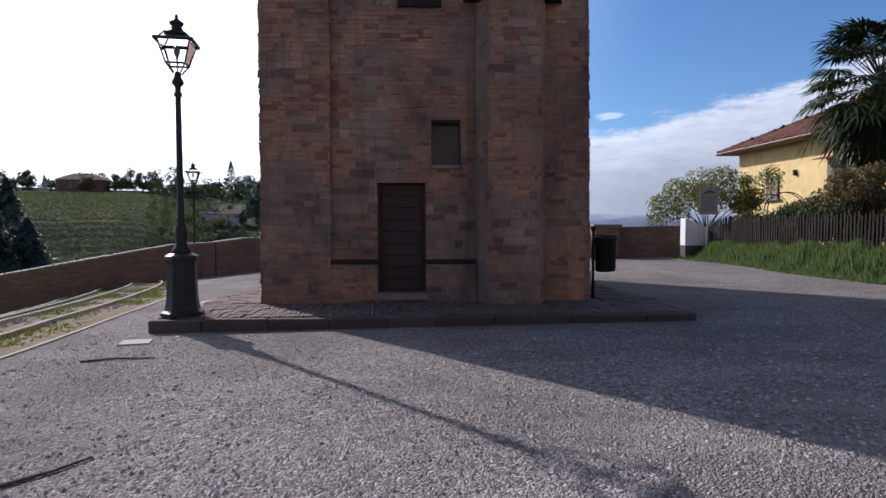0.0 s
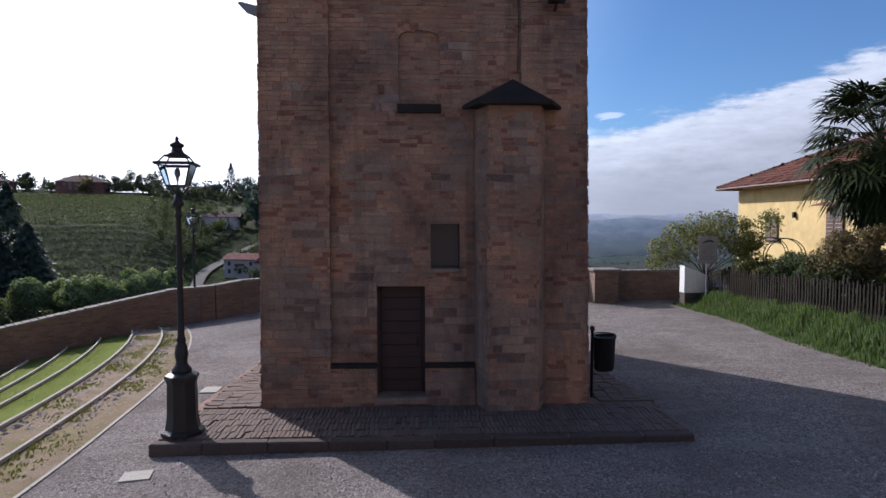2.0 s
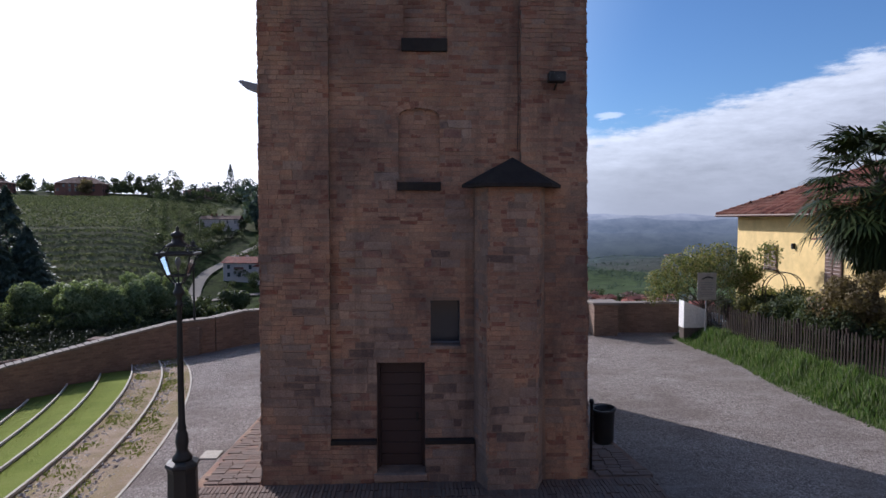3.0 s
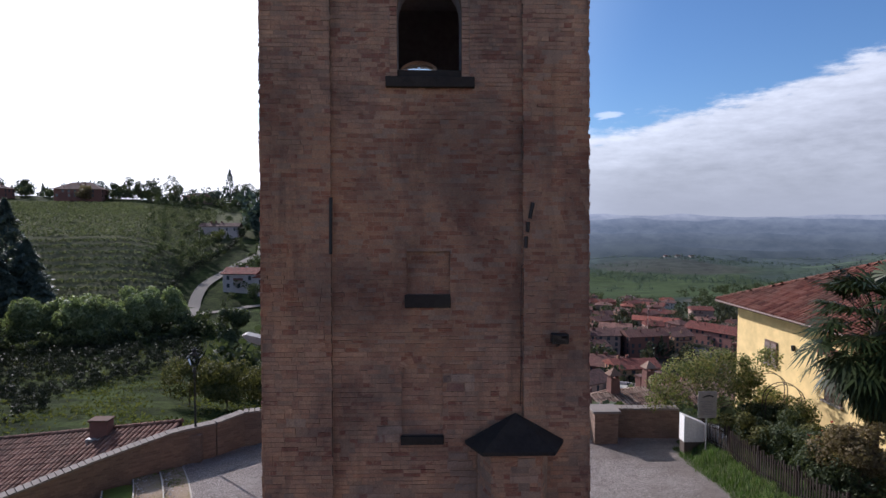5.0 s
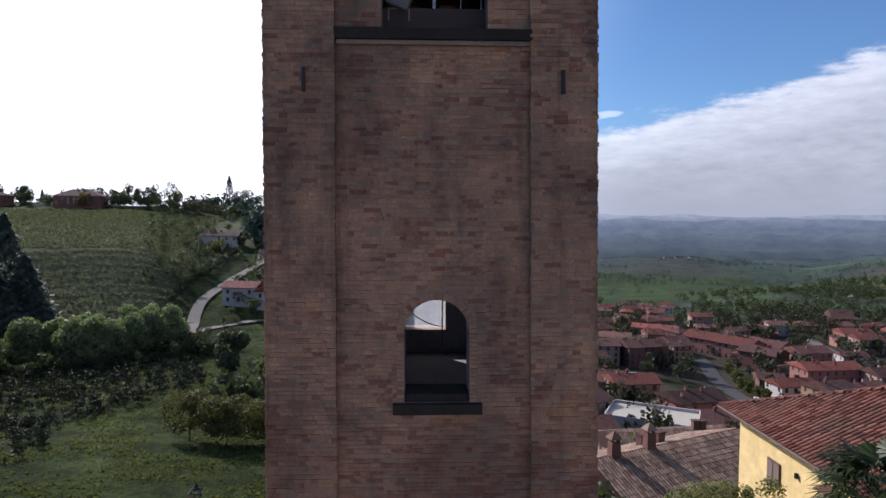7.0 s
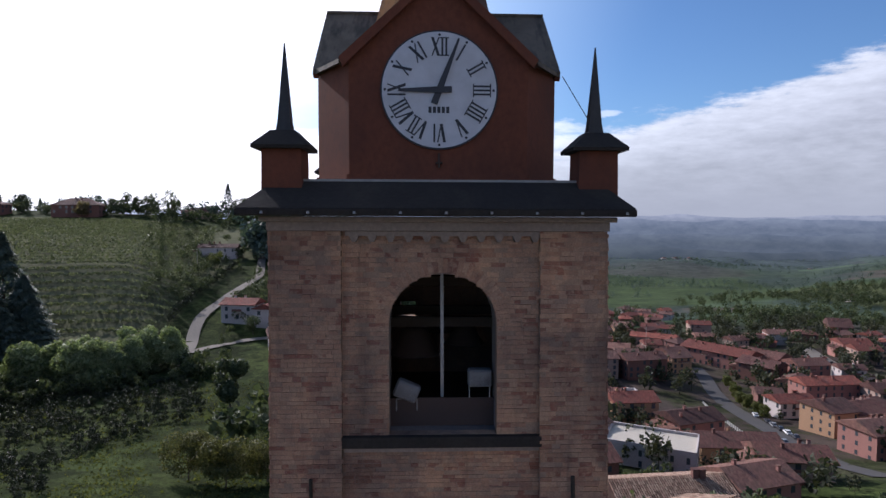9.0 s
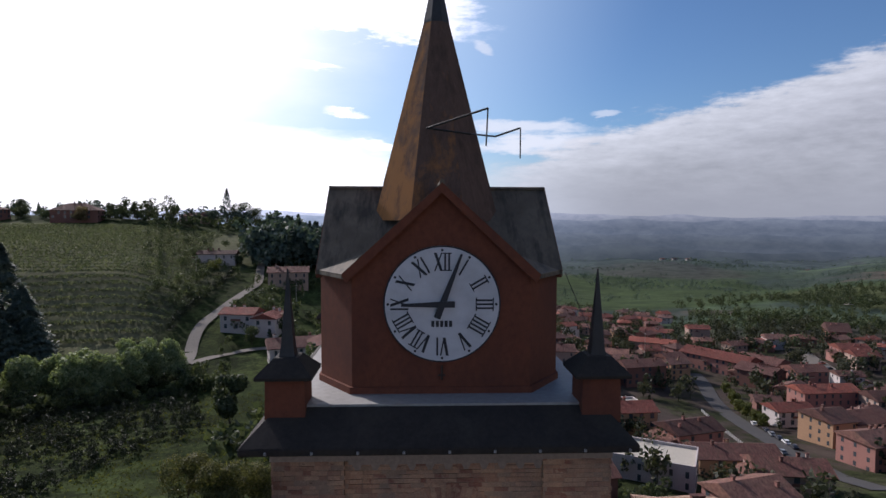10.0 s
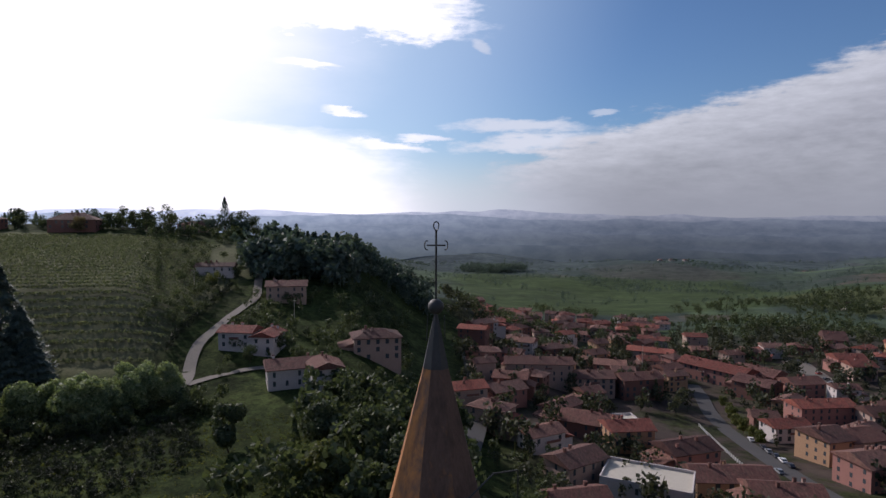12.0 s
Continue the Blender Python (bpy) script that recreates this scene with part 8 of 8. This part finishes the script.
def roof_chimney(x, y, z, tall):
    """A tall brick chimney with a small pointed cap."""
    c = thing("chimney_stack", "tall brick chimney with a pointed cap", "chimney", (x, y, z), 12)
    part("chimney_shaft", frustum(-0.5, 0.5, -0.45, 0.45, -2.0, -0.42, 0.42, -0.38, 0.38, tall), TOWN_WALLS[4], c)
    for sx in (-1, 1):
        part("cap_leg", box_bm(sx * 0.3 - 0.06, sx * 0.3 + 0.06, -0.3, 0.3, tall + 0.002, tall + 0.35), TOWN_WALLS[4], c)
    part("cap", frustum(-0.6, 0.6, -0.55, 0.55, tall + 0.352, -0.05, 0.05, -0.05, 0.05, tall + 0.95), TILE_OLD, c, "pointed tile cap")


for spot in ((16.9, 41.2, -6.1, 1.3), (20.7, 42.8, -6.1, 1.5)):
    roof_chimney(*spot)


def more_houses():
    """The rest of the village, scattered along the valley floor."""
    g = np.random.default_rng(12)
    taken = [(o.location.x, o.location.y) for o in bpy.data.objects if o.name.startswith("house")]
    made = 0
    for _ in range(2600):
        if made > 112:
            break
        y = 190 + 430 * g.random()
        az = radians(4 + 40 * g.random() if y < 420 else 5 + 18 * g.random())
        x = (y + 10) * math.tan(az)
        if min(math.hypot(x - a, y - b) for a, b in taken) < 16.5 or np.hypot(*(street_line - (x, y)).T).min() < 15:
            continue
        if 100 < x < 142 and 178 < y < 262:
            continue
        if 222 < x < 280 and 290 < y < 400:
            continue
        if 30 < x and y > 440 and x > 0.5 * y:
            continue
        taken.append((x, y))
        town_house(x, y, 10 + 8 * g.random(), 9 + 4 * g.random(), 6 + 4 * g.random(), -40 + 80 * g.random(), int(3 * g.random()), int(5 * g.random()), g.random() < 0.3)
        made += 1
    for x, y in ((500, 655), (545, 640), (868, 1975), (835, 1990), (915, 1970), (1290, 1900), (1340, 1930)):
        town_house(x, y, 16, 12, 6, 10, 1, 1, True, label="lone farmhouse among far fields")


more_houses()


# ---- woods, hedges, orchards ----
def forest(name, label, spots, material, leaves, conifer_share, seed):
    """Many trees as one mass: each a crown of leaves over a stem. spots: (x, y, height)."""
    g = np.random.default_rng(seed)
    allq = []
    for x, y, h in spots:
        z = hill_at(x, y)
        if g.random() < conifer_share:
            t, a = g.random(leaves) ** 0.7, g.random(leaves) * 6.283
            r = h * 0.2 * (1 - t) ** 0.8 * (0.5 + 0.6 * g.random(leaves))
            c = np.stack([x + r * np.cos(a), y + r * np.sin(a), z + h * (0.05 + 0.97 * t)], 1)
            s = h * 0.05
        else:
            n = 7
            cc = np.stack([g.normal(size=n) * h * 0.17, g.normal(size=n) * h * 0.17, h * (0.35 + 0.5 * g.random(n))], 1)
            k = g.integers(0, n, leaves)
            d = g.normal(size=(leaves, 3))
            d /= np.linalg.norm(d, axis=1)[:, None]
            c = cc[k] + d * h * (0.13 + 0.1 * g.random(leaves))[:, None] + (x, y, z)
            s = h * 0.07
        u, v = g.normal(size=(leaves, 3)), g.normal(size=(leaves, 3))
        u *= s / np.linalg.norm(u, axis=1)[:, None]
        v *= s / np.linalg.norm(v, axis=1)[:, None]
        allq.append(np.stack([c - u, c - v, c + u, c + v], 1))
        stem = h * 0.018
        allq.append(np.array([[(x - stem, y, z - 1), (x + stem, y, z - 1), (x + stem * 0.5, y, z + h * 0.6), (x - stem * 0.5, y, z + h * 0.6)], [(x, y - stem, z - 1), (x, y + stem, z - 1), (x, y + stem * 0.5, z + h * 0.6), (x, y - stem * 0.5, z + h * 0.6)]]))
    tagged(new(name, quads_mesh(name, np.concatenate(allq), material)), label, "woods", kind="stuff")


def spots_in(seed, n, x0, x1, y0, y1, h0, h1, keep=None):
    g = np.random.default_rng(seed)
    out = []
    while len(out) < n:
        x, y = x0 + (x1 - x0) * g.random(), y0 + (y1 - y0) * g.random()
        if keep is None or keep(x, y):
            out.append((x, y, h0 + (h1 - h0) * g.random()))
    return out


def clear_of_streets(x, y):
    return np.hypot(*(street_line - (x, y)).T).min() > 10 and not (102 < x < 140 and 165 < y < 258)


def ridge_wood(x, y):
    return -95 < x < -30 and y > 300 + 0.35 * (x + 95)


def in_thicket(x, y):
    """A band just below the country road, filled with bushes to stand in for shadow."""
    return 130 + 0.66 * (x + 110) < y < 150 + 0.66 * (x + 110)


def dark_bank(x, y):
    """Scrub added for the shade on the bank between the wood's edge and the meadow."""
    return x < -57 + 5 * math.sin(y * 0.11) - 0.1 * max(0, 110 - y) and y < 146 + 0.66 * (x + 110)


forest("dark_wood", "dense dark wood on the hilltop", spots_in(1, 150, -95, -38, 318, 400, 14, 24, ridge_wood), LEAF_DARK, 260, 0.45, 1)
forest("ridge_trees", "line of trees down the ridge", spots_in(2, 120, -50, 8, 380, 480, 8, 17), LEAF_DARK, 170, 0.35, 2)
forest("slope_bushes", "bushes and small trees on the hillside", spots_in(3, 90, -60, -5, 240, 360, 3, 8) + spots_in(4, 70, -125, -60, 235, 330, 2.5, 7, lambda x, y: abs(x + 88) > 6) + spots_in(5, 60, -70, 0, 195, 250, 3, 8, lambda x, y: y > 205 + 0.3 * x and (x + 18) ** 2 + (y - 226) ** 2 > 250), LEAF, 130, 0.1, 3)
forest("hill_bushes", "bushes on the upper slope", spots_in(41, 80, -200, -95, 290, 440, 2, 7, lambda x, y: x > -125 - 0.42 * (y - 260)) + spots_in(42, 60, -112, -92, 225, 300, 2, 4.5) + [(-118 - 0.42 * k * 2.2, 262 + k * 2.2, 1.8 + 0.7 * (k % 3)) for k in range(60)], LEAF, 130, 0.1, 41)
forest("crest_shrubs", "low shrubs along the hilltop", spots_in(43, 130, -300, -120, 414, 432, 3, 8), LEAF, 150, 0.0, 43)
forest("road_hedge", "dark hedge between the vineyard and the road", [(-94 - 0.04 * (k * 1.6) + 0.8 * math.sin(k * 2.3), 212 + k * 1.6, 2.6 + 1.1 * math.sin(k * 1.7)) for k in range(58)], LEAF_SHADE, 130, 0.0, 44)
forest("garden_trees", "garden trees between the village houses", spots_in(6, 640, 20, 360, 120, 500, 4, 13, clear_of_streets), LEAF_GARDEN, 150, 0.12, 4)
forest("hill_foot_trees", "bushes on the slope under the tower", spots_in(7, 90, -5, 60, 45, 190, 3, 7, lambda x, y: abs(x - 16) > 6 or y > 140), LEAF, 170, 0.05, 5)
forest("valley_trees", "trees along the valley beyond the village", spots_in(8, 430, 30, 680, 440, 820, 6, 15, lambda x, y: (math.sin(x * 0.02 + 1) * math.sin(y * 0.016) + 0.4 * math.sin(x * 0.047 + y * 0.031) > -0.05) and x < 0.85 * y and not (40 < x < 430 and 590 < y)), LEAF, 100, 0.1, 6)
forest("field_hedges", "hedges and copses among far fields", spots_in(9, 2200, -100, 1700, 820, 2300, 7, 13, lambda x, y: abs(math.sin(x * 0.0105 + 0.004 * y) * math.sin(y * 0.0068 + 0.7)) < 0.16 or math.sin(x * 0.006 + 2) * math.sin(y * 0.004) > 0.72), LEAF_DARK, 34, 0.0, 7)
forest("thicket", "thicket added in place of shadow below the country road", spots_in(61, 130, -130, -60, 100, 172, 2.5, 6, in_thicket), LEAF, 190, 0.0, 61)
forest("bank_scrub", "dark low scrub standing in for shade on the bank", spots_in(66, 1100, -112, -50, 66, 160, 1.0, 2.6, dark_bank), LEAF_SHADE, 130, 0.0, 66)
forest("tower_foot_wood", "dark trees on the slope below the tower", spots_in(62, 90, -34, 14, 96, 180, 7, 13), LEAF, 190, 0.1, 62)
forest("garden_thicket", "dark bushes behind the garden wall", spots_in(63, 26, 8.5, 16, 17.5, 30, 3, 4.6), LEAF, 260, 0.0, 63)
forest("pale_valley_trees", "lighter trees and copses in the valley", spots_in(64, 260, 40, 620, 380, 760, 5, 12, lambda x, y: x < 0.8 * y and math.sin(x * 0.033 + 2) * math.sin(y * 0.027 + 1) > 0.1), LEAF, 90, 0.0, 64)
forest("far_copse", "dark wooded knoll across the valley", spots_in(65, 420, 150, 370, 1900, 2080, 18, 30, lambda x, y: ((x - 260) / 110) ** 2 + ((y - 1990) / 90) ** 2 < 1), LEAF_DARK, 40, 0.0, 65)
forest("far_side_trees", "trees behind the hilltop", spots_in(10, 90, -330, -120, 430, 470, 6, 13), LEAF_DARK, 130, 0.25, 8)


def hillside_trees():
    g = np.random.default_rng(77)
    base = None
    for k in range(34):
        t = k / 33
        x, y = -132 + 56 * t + 2.5 * g.normal(), 138 + 37 * t + 3.5 * g.normal()
        h = 9.5 + 4 * g.random()
        if base is None:
            base = broad_tree("roadside_tree", "leafy roadside tree along the country road", (x, y, hill_at(x, y)), 9.5, 4.6, 1.6, 5200, 0.26, LEAF_ROAD, 50, 22, 0.9, "trees along the road")
        else:
            o = copy_thing(base, pose(x, y, hill_at(x, y), 0, 0, 360 * g.random()))
            o.scale = (h / 9.5,) * 3
    for x, y, h, r, m, n, label in ((-46.5, 133, 13, 5.2, LEAF, 4200, "single round tree on the meadow"), (-38.5, 87, 8, 4.8, LEAF_BUSH, 6500, "yellowish green bushy tree below the wall"), (-31.5, 84, 8.6, 5.2, LEAF_BUSH, 7500, "yellowish green bushy tree below the wall"), (-26, 88, 7.6, 4.8, LEAF_BUSH, 6000, "yellowish green bushy tree below the wall"), (-14, 130, 14, 8, LEAF, 4200, "dense tree on the slope under the tower"), (-24, 136, 12, 7, LEAF, 3800, "dense tree on the slope under the tower"), (-4, 118, 13, 7.5, LEAF, 3800, "dense tree on the slope under the tower"), (-20, 112, 11, 6.5, LEAF_LIGHT, 3600, "dense tree on the slope under the tower"), (-62, 208, 7, 4, LEAF, 1800, "tree beside the white house"), (-44, 205, 8, 4.5, LEAF, 1800, "tree beside the white house"), (-106, 300, 8, 5, LEAF_LIGHT, 1800, "pale round tree on the slope"), (-125, 322, 8, 5, LEAF, 1600, "round tree at the vineyard's edge"), (-231, 402, 12, 7, LEAF_DRY, 2600, "brownish tree before the hilltop farmhouse")):
        broad_tree("tree", label, (x, y, hill_at(x, y) - 0.3), h, r, h * 0.2, n, h * (0.022 if m is LEAF_BUSH else 0.034), m, int(abs(x * 3 + y)), 18, 0.85)
    # unseen trees left of the view, added to throw shadow on the bank
    for x, y, h, r in ((-138, 168, 30, 9), (-130, 156, 28, 8.5), (-122, 144, 28, 8), (-114, 133, 27, 8), (-107, 123, 26, 8), (-98, 113, 22, 7)):
        broad_tree("tree", "tall tree added out of view to shade the bank", (x, y, hill_at(x, y) - 0.3), h, r, h * 0.15, 3000, 0.7, LEAF_DARK, int(abs(x)), 20, 1.0, "tall trees below the vineyard")
    for x, y, h, r in ((-143, 197, 37, 15), (-160, 204, 36, 16), (-133, 192, 24, 12), (-127, 187, 15, 9), (-138, 184, 22, 13), (-152, 192, 31, 14), (-131, 180, 15, 10)):
        conifer("conifer", "tall dark conifer beside the vineyard", (x, y, hill_at(x, y) - 0.5), h, r, 5200, 0.8, LEAF_DARK, int(abs(x)), "dark conifers")
    for x, y, h, r in ((-147, 447, 27, 9),):
        conifer("conifer", "conifer against the sky on the hilltop", (x, y, hill_at(x, y) - 0.5), h, r, 1400, 0.7, LEAF_DARK, int(abs(x)), "hilltop conifers")
    for x, y, h, r in ((-140, 446, 18, 8), (-133, 447, 20, 8), (-126, 448, 15, 7), (-212, 424, 17, 7), (-204, 426, 14, 6), (-196, 426, 18, 7), (-180, 426, 24, 9), (-221, 422, 13, 6), (-282, 420, 15, 5)):
        broad_tree("tree", "tree on the hilltop against the sky", (x, y, hill_at(x, y) - 0.3), h, r, h * 0.1, 1300, 0.5, LEAF, int(abs(x)), 11, 0.9, "hilltop trees")


hillside_trees()


def vineyard():
    g = np.random.default_rng(4)
    quads = []
    for row in range(36):
        y0 = 196 + 5.6 * row
        xs = np.arange(-330, -96, 0.42)
        y = y0 + 0.10 * (xs + 180) + 1.5 * np.sin(xs * 0.03)
        left = -165 - 0.75 * (y0 - 196)
        right = -97 - 0.30 * np.maximum(0, y0 - 250)
        ok = (xs > left) & (xs < right) & (g.random(len(xs)) > 0.03)
        x, y = xs[ok], y[ok]
        if len(x) == 0:
            continue
        z = hill(x, y)
        for rep in range(3):
            c = np.stack([x + 0.25 * g.normal(size=len(x)), y + 0.18 * g.normal(size=len(x)), z + 0.4 + 1.2 * g.random(len(x))], 1)
            u, v = g.normal(size=c.shape), g.normal(size=c.shape)
            u *= 0.5 / np.linalg.norm(u, axis=1)[:, None]
            v *= 0.45 / np.linalg.norm(v, axis=1)[:, None]
            quads.append(np.stack([c - u, c - v, c + u, c + v], 1))
    tagged(new("vineyard", quads_mesh("vineyard", np.concatenate(quads), VINE)), "rows of green vines across the hillside", "vineyard", kind="stuff")
    # scrub and long grass on the near meadow
    n = 70000
    d = 22 + 150 * g.random(n) ** 1.2
    az = np.radians(-40 + 44 * g.random(n))
    x, y = d * np.tan(az), d - 10
    clump = np.sin(x * 0.31 + 1.7 * np.sin(y * 0.13)) + np.sin(y * 0.27 + 2.1 * np.sin(x * 0.17 + 1)) + 0.9 * g.normal(size=n)
    ok = (y > 24) & ~((np.abs(x + 20) < 16) & (y < 34)) & (clump > -0.2)
    x, y = x[ok], y[ok]
    z = hill(x, y)
    s = (0.1 + 0.22 * g.random(len(x)) ** 2)
    c = np.stack([x, y, z + s * 0.4], 1)
    u, v = g.normal(size=c.shape), g.normal(size=c.shape)
    v[:, 2] += 1.5
    u *= (s / np.linalg.norm(u, axis=1))[:, None]
    v *= (s / np.linalg.norm(v, axis=1))[:, None]
    tagged(new("meadow_scrub", quads_mesh("meadow_scrub", np.stack([c - u, c - v, c + u, c + v], 1), SCRUB)), "rough grass and scrub on the meadow", "grass", kind="stuff")


vineyard()


# ---- village details ----
def railing():
    r = thing("railing", "white post railing along the village street", "railing")
    for k in range(27):
        x, y = 127.2 - 12.8 * k / 26, 249 - 61 * k / 26
        part("post", box_bm(x - 0.17, x + 0.17, y - 0.17, y + 0.17, hill_at(x, y) - 0.5, hill_at(x, y) + 1.25), WHITEWALL, r)


railing()


def car(at, turn, paint):
    c = thing("car", "small %s car parked by the street" % ("white", "grey", "dark", "red")[paint], "car", at, turn, "parked cars")
    bm = prism_bm([(-2.05, 0.35), (2.05, 0.35), (2.1, 0.7), (1.95, 0.85), (1.1, 0.95), (-1.85, 0.98), (-2.1, 0.8)], -0.85, 0.85)
    part("body", bm, CAR_PAINTS[paint], c)
    bm = prism_bm([(1.05, 0.951), (0.35, 1.42), (-1.2, 1.45), (-1.8, 0.981)], -0.74, 0.74)
    part("cabin", bm, PANE, c, "dark glazed cabin")
    part("roof", prism_bm([(0.3, 1.43), (0.25, 1.48), (-1.15, 1.5), (-1.2, 1.455)], -0.7, 0.7), CAR_PAINTS[paint], c)
    for x in (-1.3, 1.3):
        for y in (-0.8, 0.8):
            bm = lathe_bm([(0.31, -0.1), (0.31, 0.1)], 0, 0, 12)
            bm.transform(Matrix.Translation((x, y, 0.31)) @ pose(0, 0, 0, 90, 0, 0))
            part("wheel", bm, RUBBER, c)


for k, (x, y, turn) in enumerate(((132.5, 196, 80), (131.5, 190, 80), (133.5, 202, 78), (134.5, 208, 78), (136, 214, 76), (138, 226, 74), (241, 318, 10), (246, 328, 12), (250, 338, 12), (255, 352, 14), (236, 308, 8), (123.5, 184, 85))):
    car((x, y, hill_at(x, y) + 0.3), turn, (0, 2, 2, 1, 2, 0, 0, 1, 2, 3, 0, 1)[k])


def street_trees():
    """A row of small trees beside the village street."""
    base = None
    for k, (x, y, h) in enumerate(STREET_TREES):
        if base is None:
            base = broad_tree("street_tree", "small yellowish green tree along the village street", (x, y, hill_at(x, y)), 7.0, 2.8, 1.6, 1500, 0.26, LEAF_LIGHT, 501, 12, 0.95, "trees along the village street")
        else:
            o = copy_thing(base, pose(x, y, hill_at(x, y), 0, 0, 77 * k))
            o.scale = (h / 7.0,) * 3


STREET_TREES = [(151, 268, 7), (147.5, 258, 8), (144, 248, 7.5), (141.5, 238, 8), (139, 228, 6.5), (137, 218, 7), (155, 280, 7)]
street_trees()


def poles():
    for x, y, h in ((-113, 292, 9), (-57, 262, 9), (78, 210, 12), (132, 330, 22)):
        p = thing("utility_pole", "thin wooden utility pole", "pole", (x, y, hill_at(x, y)))
        part("mast", lathe_bm([(0.16, -1), (0.1, h)], sides=7), KERB, p)
        part("crossarm", box_bm(-0.7, 0.7, -0.06, 0.06, h - 0.8, h - 0.65), KERB, p)


poles()
build_paving()


# ---- brickwork of the tower ----
SHADOW_L, SHADOW_R = straight_x(0.9, 2), straight_x(2.19, 2)
panel_open = OPEN


class FlueGap:
    def span(self, z):
        return (SHADOW_L, SHADOW_R) if z < 5.4 else None


lay_bricks(bricks_between(LES_L + 0.005, LES_R - 0.005, 0.8, TOP, RECESS, panel_open + [FlueGap()], low_stony), RECESS + FACE, lean_in, front, 260, (9.0, 10.6))
lay_bricks(bricks_between(-2.98, LES_L, 0.0, TOP, 0, [], low_stony), FACE, lean_in, front, 20, (9.4, 10.4))
lay_bricks(bricks_between(LES_R, 2.98, 0.0, TOP, 0, [FlueGap()], low_stony), FACE, lean_in, front, 20, (9.4, 10.4))
lay_bricks(bricks_between(LES_L, LES_R, 0.0, 0.72, 0, [DOOR, FlueGap()], low_stony), FACE, lean_in, front)


def flue_face(a, b):
    (xa, ya), (xb, yb) = a, b
    L = math.hypot(xb - xa, yb - ya)
    ux, uy = (xb - xa) / L, (yb - ya) / L

    def place(p):
        s, out, z = p
        return (xa + ux * s - uy * out, ya + uy * s + ux * out, z)

    return L, place


for a, b in zip(FLUE, FLUE[1:]):
    L, place = flue_face(a, b)
    lay_bricks(bricks_between(0, L, 0.0, 5.4, 0, [], low_stony), FACE, place, front)


def side_place(sign):
    def place(p):
        s, out, z = p
        return lean_in((sign * (2.98 - out), s if sign > 0 else s, z))

    return place


for sign, wall in ((-1, sides[0]), (1, sides[1])):
    lay_bricks(bricks_between(0, DEPTH, 0.0, TOP, 0, [], low_stony), FACE, side_place(sign), wall)
lay_bricks(bricks_between(-2.98, 2.98, 0.0, TOP, 0, [BACK_W, BACK_B, BACK_C], low_stony), FACE, lambda p: lean_in((p[0], DEPTH - p[1], p[2])), back)
